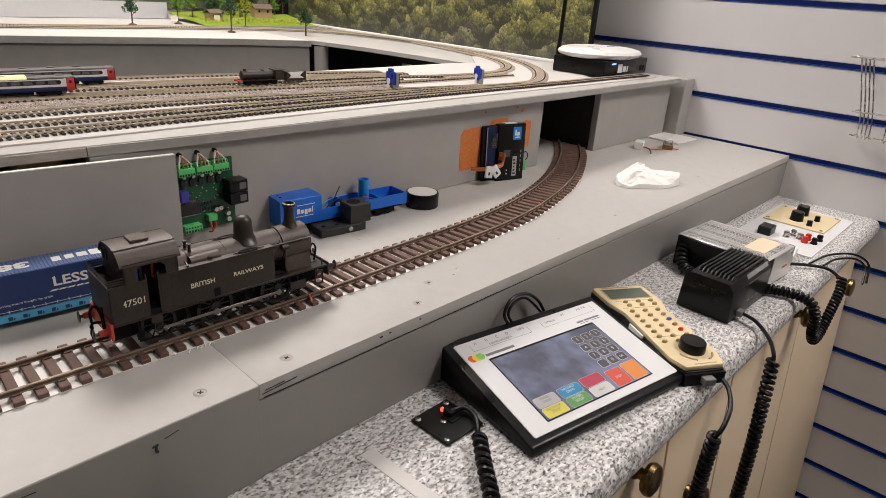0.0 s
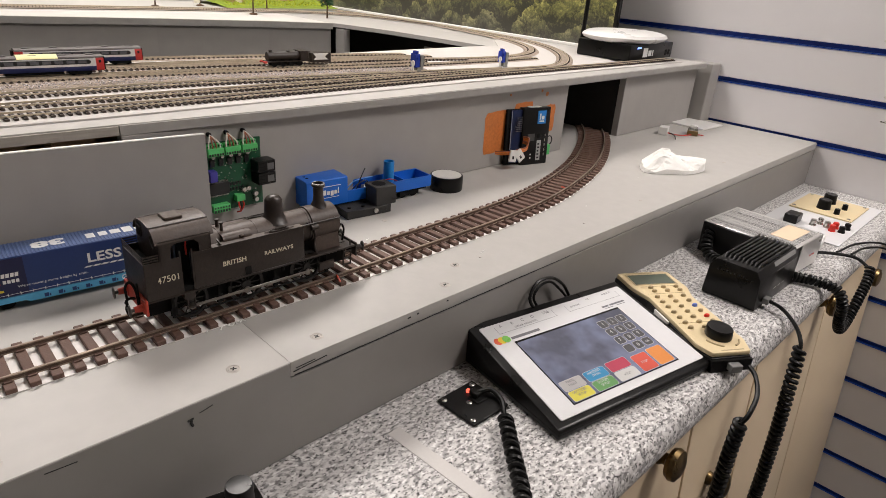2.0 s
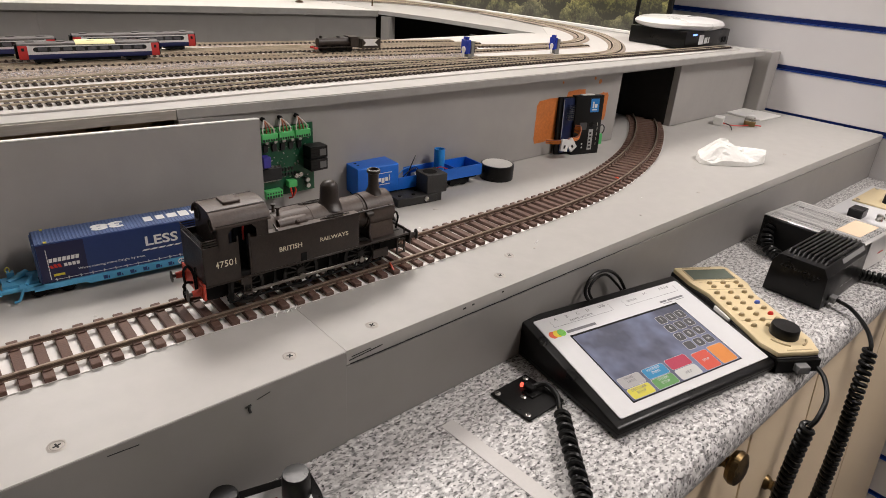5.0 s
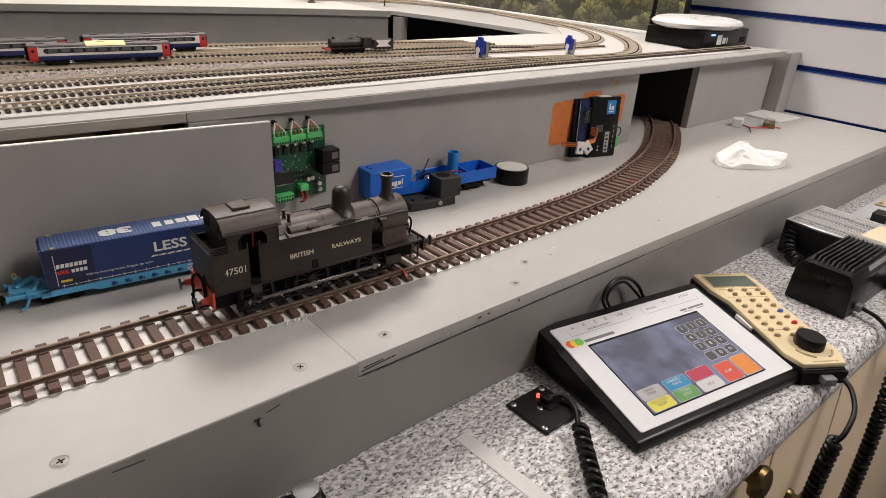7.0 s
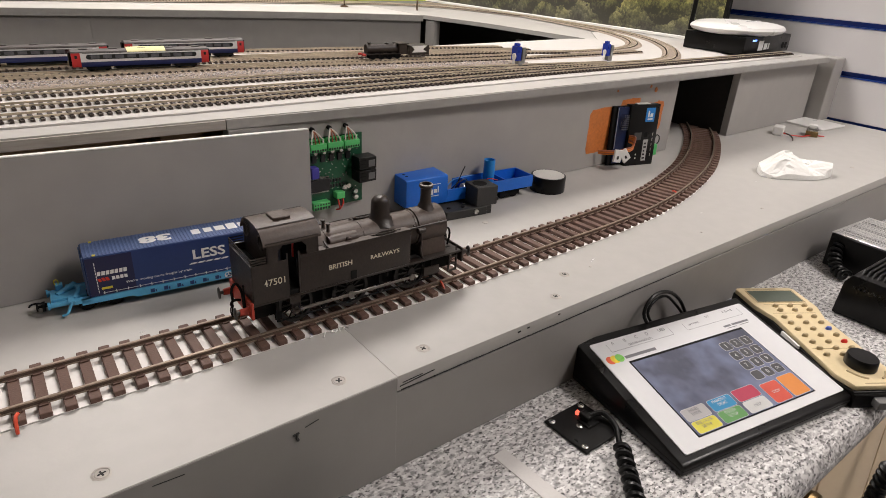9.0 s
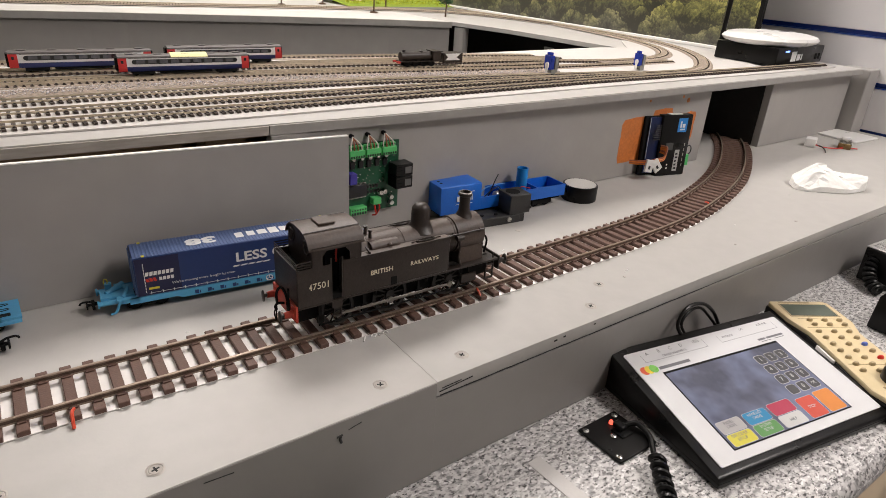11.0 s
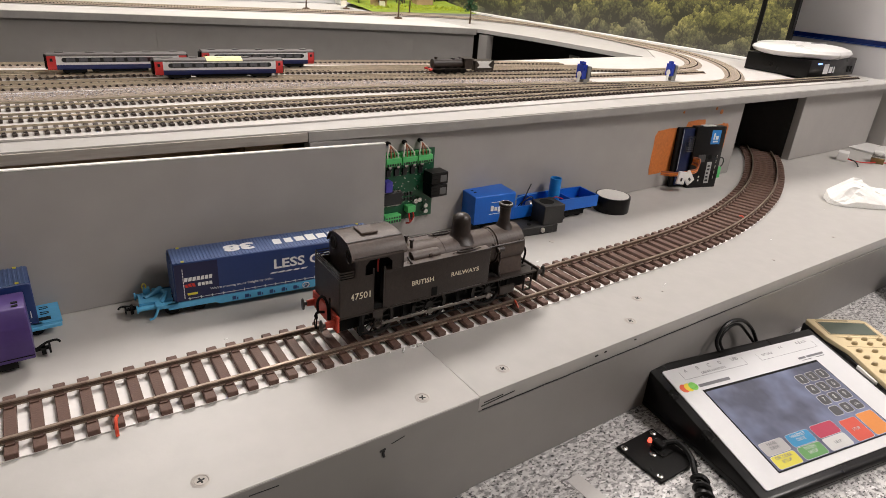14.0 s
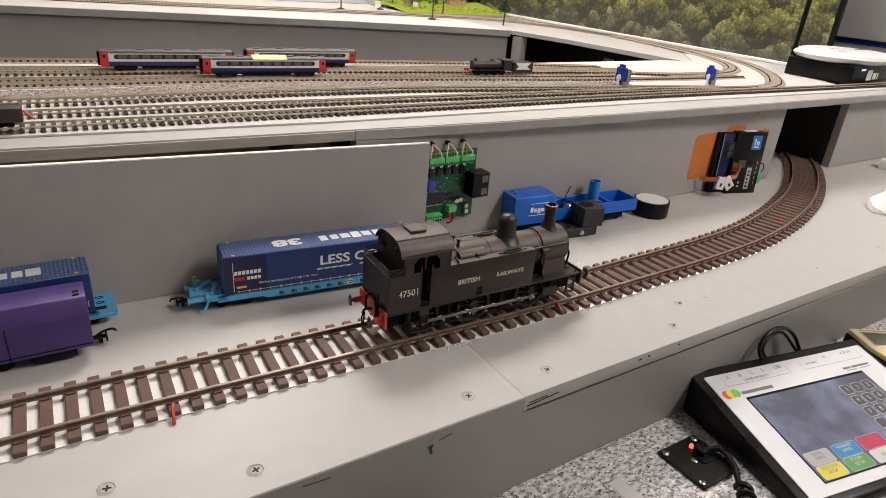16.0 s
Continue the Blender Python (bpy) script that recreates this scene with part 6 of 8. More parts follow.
def touch_controller(m):
    e = thing("touch_controller", "black sloping desk controller with white face and glossy touch screen", "controller", m)
    HW, D0, D1 = 0.0945, -0.0665, 0.0600
    b = B()
    prism(b, [(D0, 0.0015), (D1 + 0.003, 0.0015), (D1 + 0.005, 0.004), (D1 + 0.005, 0.033), (D1 + 0.001, 0.0376), (D0 + 0.002, 0.0111), (D0, 0.0086)], -HW - 0.0095, HW, 0.0016, axis="x")
    body = part("case", b, BLACK, e)
    base = B()
    box(base, -HW + 0.003, HW - 0.003, D0 + 0.003, D1 - 0.003, 0.0, 0.0015)
    part("foot", base, MATT_BLACK, body)
    seam = B()
    box(seam, -HW - 0.0097, HW + 0.0002, D0 - 0.0002, D1 + 0.0052, 0.0062, 0.0067)
    part("case_seam", seam, MATT_BLACK, body)
    sl = math.degrees(math.atan2(0.0240, 0.114))
    F = pose(0, D0 + 0.0025, 0.0114, sl, 0, 0)
    W, H, L = 0.0890, 0.1100, 0.1197

    def uw(s, t):
        return -W + 2 * W * s, L - H * t

    fp = B()
    rrect(fp, uw(-0.038, 0)[0], uw(1.0, 0)[0], L - H * 1.045, L - H * 0.002, 0.0, 0.0009, 0.002, F)
    face = part("face_plate", fp, FACE_WHITE, e, "white printed face plate")
    u0, w1 = uw(0.088, 0.262)
    u1, w0 = uw(0.838, 0.962)
    bz = B()
    box(bz, u0 - 0.0010, u1 + 0.0010, w0 - 0.0010, w1 + 0.0022, 0.0009, 0.0012, m=F)
    part("bezel", bz, MATT_BLACK, face, "black screen bezel")
    sc = B()
    box(sc, u0, u1, w0, w1, 0.0012, 0.0014, m=F)
    screen = part("screen", sc, SCREEN, e, "dark glossy touch screen")
    keys = ("1", "2", "3", "4", "5", "6", "7", "8", "9", "", "0", "OK")
    for i, k in enumerate(keys):
        a, b_ = uw(0.612 + 0.072 * (i % 3), 0.330 + 0.106 * (i // 3))
        kb = B()
        rrect(kb, a, a + 0.0110, b_ - 0.0098, b_, 0.0014, 0.00145, 0.0024, F)
        part("touch_key", kb, KEY_LINE, screen)
        ki = B()
        rrect(ki, a + 0.0004, a + 0.0106, b_ - 0.0094, b_ - 0.0004, 0.00145, 0.0015, 0.0021, F)
        part("key_face", ki, KEY_GREY, screen)
        if k:
            lettering("key_number", k, 0.0058 if len(k) == 1 else 0.0036, F @ pose(a + 0.0055, b_ - 0.0048, 0.00158), KEY_LINE, screen, 0.00003)
    buts = ((0.100, 0.238, 0.752, 0.850, (0.40, 0.39, 0.39), "PANEL\nDRIVE"), (0.258, 0.398, 0.752, 0.850, (0.05, 0.24, 0.44), "HANDSET\nDRIVE"), (0.418, 0.560, 0.745, 0.848, (0.42, 0.06, 0.10), "CONTROL"), (0.100, 0.238, 0.860, 0.955, (0.62, 0.56, 0.09), "DECODER\nSETUP"), (0.258, 0.398, 0.860, 0.955, (0.13, 0.30, 0.11), "SYSTEM\nSETUP"), (0.418, 0.560, 0.858, 0.955, (0.55, 0.55, 0.54), "HELP"), (0.590, 0.700, 0.775, 0.955, (0.58, 0.10, 0.07), "STOP"), (0.715, 0.825, 0.765, 0.955, (0.66, 0.25, 0.07), ""))
    for s0, s1, t0, t1, c, word in buts:
        a, d = uw(s0, t0)
        b_, c_ = uw(s1, t1)
        k = B()
        rrect(k, a - 0.0003, b_ + 0.0003, c_ - 0.0003, d + 0.0003, 0.0014, 0.00144, 0.0022, F)
        part("button_outline", k, KEY_LINE, screen)
        k = B()
        rrect(k, a, b_, c_, d, 0.00144, 0.0015, 0.002, F)
        part("screen_button", k, flat_col("screen_button_colour", c, 0.14), screen, "coloured screen button")
        if word and word != "CONTROL":
            dark = c[0] + c[1] > 0.75
            lettering("button_word", word, 0.0036, F @ pose((a + b_) / 2, (c_ + d) / 2 + (0.0012 if "\n" in word else 0), 0.00158), INK_GREY if dark else KEY_LINE, screen, 0.00003)
    for s0, s1, t0, t1 in ((0.045, 0.445, 0.015, 0.122), (0.540, 0.945, 0.020, 0.122)):
        a, d = uw(s0, t0)
        b_, c_ = uw(s1, t1)
        pr = B()
        for q in ((a, b_, c_, c_ + 0.0003), (a, a + 0.0003, c_, d - 0.003), (b_ - 0.0003, b_, c_, d - 0.003)):
            box(pr, q[0], q[1], q[2], q[3], 0.0009, 0.00095, m=F)
        part("printed_frame", pr, INK_GREY, face, "grey printed frame", False)
    a, d = uw(0.752, 0.200)
    for n0, wd in ((0, 0.0090), (0.0105, 0.0215)):
        part("printed_bar", box(B(), a + n0, a + n0 + wd, d, d + 0.0022, 0.0009, 0.00095, m=F), INK_GREY, face, "", False)
    for n0, wd in ((0.002, 0.012), (0.019, 0.012)):
        part("printed_bar", box(B(), a + n0, a + n0 + wd, d - 0.0020, d - 0.0013, 0.0009, 0.00095, m=F), INK_GREY, face, "", False)
    p, q = uw(0.085, 0.212)
    part("printed_bar", box(B(), p, p + 0.0340, q, q + 0.0030, 0.0009, 0.00095, m=F), INK_GREY, face, "grey printed bar", False)
    for word, s, t, sz in (("A", 0.085, 0.045, 0.0050), ("B", 0.160, 0.045, 0.0050), ("C", 0.232, 0.045, 0.0050), ("D", 0.302, 0.045, 0.0050), ("USB", 0.398, 0.045, 0.0046), ("DRIVER HANDSETS", 0.235, 0.096, 0.0032), ("OPTIONS", 0.605, 0.075, 0.0032), ("DC", 0.720, 0.045, 0.0032), ("A B A B", 0.870, 0.045, 0.0040)):
        p, q = uw(s, t)
        lettering("face_word", word, sz, F @ pose(p, q, 0.00097), INK_GREY, face, 0.00003)
    for i, c in enumerate(((0.75, 0.12, 0.05), (0.80, 0.62, 0.05), (0.20, 0.55, 0.10))):
        p, q = uw(0.004 + 0.026 * i, 0.188)
        dk = B()
        cyl(dk, (p, q, 0.0009), (p, q, 0.00096 + 0.00003 * i), 0.0042, seg=20)
        bmesh.ops.transform(dk, matrix=F, verts=dk.verts[:])
        part("colour_spot", dk, flat_col("logo_colour", c), face, "round colour spot")
    return e


touch_controller(pose(0.2770, -0.0755, WZ, 0, 0, -10.4) @ Matrix.Diagonal((1.01, 1.01, 0.97, 1)))

lead = thing("controller_lead", "black lead looping behind the touch controller", "cable", pose(0, 0, 0))
lb_ = B()
tube(lb_, smooth_path([(0.268, -0.014, 0.930), (0.262, -0.008, 0.945), (0.274, -0.006, 0.958), (0.296, -0.007, 0.957), (0.316, -0.009, 0.944), (0.326, -0.014, 0.927)], 30), 0.0017, 8)
tube(lb_, smooth_path([(0.276, -0.014, 0.928), (0.270, -0.007, 0.942), (0.280, -0.005, 0.951), (0.298, -0.005, 0.951), (0.314, -0.008, 0.938), (0.322, -0.014, 0.927)], 30), 0.0014, 8)
part("cord", lb_, CORD, lead)


def handset(m):
    e = thing("throttle_handset", "beige handheld throttle with keypad and black knob on the worktop", "handset", m)
    out = [(-0.034, 0.0785), (0.027, 0.0795), (0.0325, 0.0760), (0.0345, 0.040), (0.0275, 0.020), (0.0285, -0.062), (0.0215, -0.0805), (-0.0215, -0.0805), (-0.0285, -0.064), (-0.0265, 0.022), (-0.0345, 0.046), (-0.0360, 0.0760)]
    b = B()
    prism(b, out, 0.001, 0.0135, 0.0012, axis="z")
    box(b, -0.022, 0.022, -0.083, -0.060, 0.0005, 0.012)
    part("lower_case", b, BLACK, e, "black lower case")
    t = B()
    prism(t, [(x * 0.965, y * 0.985) for x, y in out], 0.0137, 0.0185, 0.0012, axis="z")
    top = part("upper_case", t, BEIGE, e, "beige upper case")
    fr = B()
    box(fr, -0.0275, 0.0265, 0.0480, 0.0715, 0.0183, 0.0188)
    part("display_frame", fr, BEIGE_KEY, top)
    d = B()
    box(d, -0.0255, 0.0245, 0.0495, 0.0700, 0.0188, 0.0190)
    part("display", d, LCD, e, "grey-green display")
    for y in (0.0440, 0.0285, -0.0290):
        part("printed_line", box(B(), -0.0230, 0.0230, y, y + 0.0005, 0.0184, 0.0187), BEIGE_KEY, top)
    part("printed_bar", box(B(), -0.0250, 0.0100, 0.0735, 0.0755, 0.0184, 0.0187), BEIGE_KEY, top)
    part("printed_bar", box(B(), -0.0100, 0.0150, -0.0770, -0.0758, 0.0184, 0.0187), BEIGE_KEY, top)
    rows = [(0.0410, 3), (0.0345, 3), (0.0245, 3), (0.0160, 3), (0.0075, 3), (-0.0010, 3), (-0.0095, 3), (-0.0175, 3), (-0.0250, 2)]
    for r, (y, n) in enumerate(rows):
        for k in range(n):
            kb = B()
            x = -0.0165 + 0.0160 * k + (0.004 if r in (0, 1) else 0)
            ky = 0.0410 - (0.0410 - y) * 1.20
            lathe(kb, [(0.0031, 0.0), (0.0030, 0.0016), (0.0022, 0.0026), (0.0006, 0.0028)], at=(x, ky, 0.0185), seg=12)
            for v in kb.verts:
                v.co.y = ky + (v.co.y - ky) * 0.62
            mt = RED if (r, k) == (6, 2) else BEIGE_KEY
            if (r, k) == (4, 2):
                mt = flat_col("blue_key", (0.10, 0.16, 0.55))
            part("key", kb, mt, e)
    tab = B()
    prism(tab, [(0.004, 0.0100), (-0.016, 0.0100), (-0.020, 0.0125), (-0.020, 0.0155), (0.004, 0.0155)], -0.0300, -0.0278, 0.0003, axis="x")
    part("side_slide", tab, WHITE, e, "white side slide")
    kn = B()
    lathe(kn, [(0.0124, 0.0), (0.0127, 0.0008), (0.0122, 0.0084), (0.0116, 0.0092), (0.0010, 0.0094)], at=(0.004, -0.0530, 0.0186), seg=36)
    knob = part("speed_knob", kn, BLACK, e, "large black speed knob")
    rg = B()
    hoop(rg, (0.004, -0.0530, 0.0187), 0.0190, 0.0190, 0.0010, 20, 200, 250, "xy")
    hoop(rg, (0.004, -0.0530, 0.0187), 0.0190, 0.0190, 0.0010, 20, 290, 330, "xy")
    part("dial_mark", rg, BEIGE_KEY, top)
    pl = B()
    box(pl, -0.0050, 0.0070, -0.0900, -0.0810, 0.0030, 0.0100, 0.0006, 1)
    part("plug", pl, mat("clear_plug", (0.20, 0.20, 0.20), 0.15), e, "clear plastic cord plug")
    return e


handset(pose(0.4190, -0.0955, WZ, 0, 0, -31.7) @ Matrix.Diagonal((1.0, 1.08, 1.08, 1)))


def hang_cord(name, label, feed, wound, R=0.0052, pitch=0.0062, r=0.0025):
    e = thing(name, label, "cable", pose(0, 0, 0))
    part("feed", tube(B(), smooth_path(feed, 24), 0.0022, 8), CORD, e)
    part("coil", coil(B(), wound, R, pitch, r), CORD, e, "tightly coiled cord")
    return e


hang_cord("coiled_cord", "black coiled cord hanging from the handset over the worktop edge", [(0.384, -0.184, 0.907), (0.374, -0.194, 0.9055), (0.356, -0.204, 0.899), (0.338, -0.2065, 0.888), (0.333, -0.204, 0.880)], [(0.334, -0.203, 0.880), (0.333, -0.202, 0.840), (0.332, -0.202, 0.740), (0.332, -0.202, 0.600)], 0.0046)
hang_cord("coiled_cord", "black coiled cord hanging from the ridged transformer over the worktop edge", [(0.536, -0.147, 0.910), (0.530, -0.165, 0.9085), (0.512, -0.186, 0.903), (0.494, -0.198, 0.897), (0.490, -0.200, 0.890)], [(0.490, -0.200, 0.893), (0.477, -0.205, 0.850), (0.472, -0.209, 0.770), (0.468, -0.211, 0.600)], 0.0050, 0.0064, 0.0025)
hang_cord("coiled_cord", "thick black coiled cord looping over the worktop edge", [(0.735, -0.120, 0.906), (0.765, -0.140, 0.906), (0.790, -0.172, 0.904), (0.790, -0.192, 0.896)], [(0.625, -0.130, 0.9085), (0.640, -0.148, 0.9085), (0.648, -0.170, 0.9080), (0.652, -0.190, 0.903), (0.657, -0.198, 0.885), (0.668, -0.199, 0.858), (0.692, -0.199, 0.838), (0.722, -0.199, 0.838), (0.752, -0.199, 0.862), (0.778, -0.198, 0.885), (0.788, -0.194, 0.897)], 0.0046, 0.0054, 0.0024)
hang_cord("coiled_cord", "black coiled cord lying from the socket plate across the worktop", [(0.153, -0.044, 0.9065), (0.163, -0.050, 0.908), (0.161, -0.064, 0.906), (0.150, -0.076, 0.905), (0.143, -0.083, 0.908)], [(0.143, -0.083, 0.9092), (0.134, -0.093, 0.9092), (0.118, -0.111, 0.9092), (0.096, -0.137, 0.9092), (0.070, -0.165, 0.9092)], 0.0044, 0.0076, 0.0023)
cl = thing("coiled_cord", "short black coiled cord behind the silver power supply", "cable", pose(0, 0, 0))
part("coil", coil(B(), [(0.640, -0.028, 0.935), (0.625, -0.030, 0.922), (0.612, -0.040, 0.910), (0.602, -0.055, 0.909)], 0.0055, 0.0066, 0.0024), CORD, cl)

# socket plate let into the worktop
sp_ = thing("socket_plate", "black socket plate with lit red lamp, screwed to the worktop", "socket", pose(0.1445, -0.0465, WZ + 0.0002))
part("plate", box(B(), -0.0215, 0.0215, -0.0215, 0.0215, 0, 0.0022, 0.0006, 1), BLACK, sp_)
for x, y in ((-0.0175, 0.0170), (-0.0175, -0.0165), (0.0165, 0.0170), (-0.0035, 0.0010)):
    sc_ = B()
    lathe(sc_, [(0.0026, 0), (0.0026, 0.0006), (0.0016, 0.0013), (0.0004, 0.0014)], at=(x, y, 0.0022), seg=14)
    s1 = part("screw", sc_, STEEL, sp_)
    xs = B()
    box(xs, x - 0.0018, x + 0.0018, y - 0.0003, y + 0.0003, 0.0035, 0.0037)
    box(xs, x - 0.0003, x + 0.0003, y - 0.0018, y + 0.0018, 0.0035, 0.00372)
    part("cross_slot", xs, GRIME, s1)
sk_ = B()
box(sk_, 0.0, 0.0125, -0.0055, 0.0065, 0.0022, 0.0034, 0.0003, 1)
so_ = part("jack_socket", sk_, BLACK, sp_)
mo_ = B()
box(mo_, 0.0022, 0.0100, -0.0040, 0.0040, 0.0034, 0.0036)
part("socket_mouth", mo_, MATT_BLACK, so_)
ld = B()
lathe(ld, [(0.0017, 0), (0.0017, 0.0030), (0.0010, 0.0044), (0.0002, 0.0047)], at=(0.0065, 0.0120, 0.0010), seg=14)
part("lamp", ld, LED_RED, sp_, "lit red indicator lamp")
pg = B()
box(pg, 0.0030, 0.0100, -0.0010, 0.0085, 0.0036, 0.0080, 0.0008, 1)
part("plug", pg, BLACK, sp_)

# strip of tape on the worktop
struct("worktop_tape", box(B(), -0.0062, 0.0062, -0.090, 0.090, 0.0002, 0.0005, m=pose(0.0755, -0.1190, WZ, 0, 0, 2.5)), MASK_TAPE, "strip of grey-white tape on the worktop", "tape")


def ridged_transformer(m):
    e = thing("ridged_transformer", "black ridged plastic transformer with grey label on the worktop", "transformer", m)
    b = B()
    L, Wd, H = 0.120, 0.063, 0.050
    prism(b, [(-Wd / 2, 0.001), (Wd / 2, 0.001), (Wd / 2 - 0.002, H - 0.012), (Wd / 2 - 0.008, H - 0.002), (-Wd / 2 + 0.008, H - 0.002), (-Wd / 2 + 0.002, H - 0.012)], 0, L, 0.0012, axis="x")
    body = part("case", b, BLACK, e)
    for k in range(9):
        y = -Wd / 2 + 0.0105 + k * 0.0049
        r = B()
        prism(r, [(0.001, H - 0.016), (0.018, H - 0.0015), (L - 0.012, H - 0.0015), (L - 0.012, H + 0.0030), (0.016, H + 0.0030), (-0.0015, H - 0.014)], y - 0.0012, y + 0.0012, 0.0004)
        part("cooling_rib", r, BLACK, body)
    lb = B()
    box(lb, 0.048, L - 0.006, -0.0003, 0.0, 0.0, 0.011, m=pose(0, -Wd / 2 + 0.0022, H - 0.0128, -28, 0, 0))
    part("label", lb, GREY_PLATE, body, "grey rating plate")
    for x in (0.006, L - 0.012):
        for y in (-Wd / 2 + 0.006, Wd / 2 - 0.006):
            part("foot", cyl(B(), (x, y, 0), (x, y, 0.0012), 0.004, seg=12), MATT_BLACK, body)
    pl = B()
    box(pl, 0.018, 0.029, -Wd / 2 - 0.007, -Wd / 2, 0.006, 0.013, 0.0005, 1)
    part("plug", pl, mat("clear_plug", (0.20, 0.20, 0.20), 0.15), e, "clear plastic cord plug")
    for k in range(3):
        tx = B()
        bars(tx, 0.050 + 0.013 * k, 0.0145, 0.008, 0.0016, 3, -Wd / 2 - 0.0004 + 0.0008)
        part("printed_mark", tx, KEY_LINE, body, "", False)
    return e


ridged_transformer(pose(0.5135, -0.1085, WZ, 0, 0, -1.0))


def power_supply(m):
    e = thing("power_supply", "silver metal power supply with black end and paper label", "power supply", m)
    L, Wd, H = 0.098, 0.117, 0.045
    b = B()
    box(b, 0.0, L, -Wd, 0.0, 0.0015, H - 0.0015, 0.0008, 1)
    part("chassis", b, BLACK, e)
    c = B()
    box(c, 0.0015, L + 0.001, -Wd - 0.001, 0.001, H - 0.0014, H, 0.0006, 1)
    box(c, L - 0.0001, L + 0.001, -Wd, 0.0, 0.004, H - 0.0014)
    box(c, 0.030, L + 0.001, -Wd - 0.0011, -Wd - 0.0001, 0.004, H - 0.0014)
    cov = part("cover", c, SILVER, e, "bright brushed metal cover")
    st = B()
    st.free()
    xx = 0.006
    while xx < L - 0.006:
        wd = random.uniform(0.0004, 0.0016)
        part("stripe", box(B(), xx, xx + wd, -Wd + 0.004, -0.003, H, H + 0.0001), GREY_PLATE if random.random() < 0.75 else BLACK, cov, "dark printed stripe")
        xx += wd + random.uniform(0.0008, 0.0026)
    lb = B()
    box(lb, 0.030, 0.090, -0.104, -0.076, H + 0.0001, H + 0.0003)
    part("label", lb, PAPER_CREAM, cov, "cream paper label")
    rm = B()
    bars(rm, 0.066, 0.020, 0.018, 0.003, 4, -Wd - 0.0014)
    part("red_mark", rm, RED, cov, "", False)
    sc = B()
    for x, z in ((0.006, 0.038), (0.090, 0.038)):
        cyl(sc, (x, -Wd - 0.0012, z), (x, -Wd - 0.0025, z), 0.0022, seg=12)
    part("screw", sc, STEEL, cov)
    for x in (0.01, L - 0.01):
        for y in (-0.012, -Wd + 0.012):
            part("foot", cyl(B(), (x, y, 0), (x, y, 0.0016), 0.005, seg=12), MATT_BLACK, e)
    return e


power_supply(pose(0.6320, -0.0165, WZ, 0, 0, -3.5))

panel = thing("control_panel", "white card and cream control panel with black knobs and coloured terminals", "control panel", pose(0.822, -0.1415, WZ + 0.0002))
part("card", box(B(), 0, 0.253, -0.003, 0.118, 0, 0.0022, 0.0004, 1), FACE_WHITE, panel)
part("plate", box(B(), 0.128, 0.236, 0.014, 0.110, 0.0024, 0.0048, 0.0004, 1), BEIGE, panel, "cream metal plate")
for x, y, r, hh in ((0.162, 0.066, 0.0105, 0.016), (0.204, 0.069, 0.0105, 0.016), (0.186, 0.040, 0.0045, 0.009), (0.148, 0.042, 0.0045, 0.009)):
    k = B()
    lathe(k, [(r * 1.05, 0), (r, 0.001), (r * 0.92, hh - 0.001), (r * 0.82, hh), (0.001, hh)], at=(x, y, 0.0048), seg=24)
    part("knob", k, BLACK, panel, "black plastic knob")
for x, y in ((0.134, 0.020), (0.229, 0.020), (0.134, 0.104), (0.229, 0.104)):
    s = B()
    cyl(s, (x, y, 0.0048), (x, y, 0.0060), 0.0028, seg=12)
    part("screw", s, STEEL, panel)
for x, y, mt in ((0.062, 0.052, STEEL), (0.078, 0.046, STEEL), (0.070, 0.034, STEEL), (0.060, 0.024, RED), (0.078, 0.024, RED), (0.088, 0.010, BLACK), (0.066, 0.012, BLACK)):
    t = B()
    lathe(t, [(0.0052, 0), (0.0052, 0.002), (0.0040, 0.004), (0.0046, 0.008), (0.0036, 0.010), (0.001, 0.0103)], at=(x, y, 0.0022), seg=16)
    part("terminal", t, mt, panel, "screw terminal post")
sw = B()
box(sw, 0.040, 0.066, 0.070, 0.090, 0.0022, 0.016, 0.0012, 1)
part("switch", sw, BLACK, panel, "black rocker switch")
pl_ = thing("white_plug", "white plug and short lead beside the control panel", "plug", pose(0.772, -0.132, WZ + 0.0002, 0, 0, 8))
part("body", box(B(), 0, 0.048, 0, 0.020, 0, 0.014, 0.003, 2), WHITE, pl_)
dish = tagged(mesh_ob("plastic_dish", lathe(B(), [(0.020, 0.0), (0.0225, 0.003), (0.0215, 0.0045), (0.002, 0.005)], seg=30), WHITE, True), "round white plastic dish on the worktop", "dish")
dish.matrix_world = pose(0.795, -0.030, WZ + 0.0002)
for k, pts in enumerate(([(0.800, -0.166, 0.9035), (0.840, -0.172, 0.904), (0.872, -0.190, 0.9025), (0.880, -0.205, 0.892), (0.860, -0.211, 0.872)], [(0.790, -0.150, 0.9035), (0.850, -0.160, 0.904), (0.892, -0.184, 0.9025), (0.905, -0.205, 0.890), (0.890, -0.212, 0.865)])):
    w = thing("thin_lead", "thin black lead drooping over the worktop edge", "cable", pose(0, 0, 0))
    part("cord", tube(B(), smooth_path(pts, 26), 0.0016, 7), CORD, w)

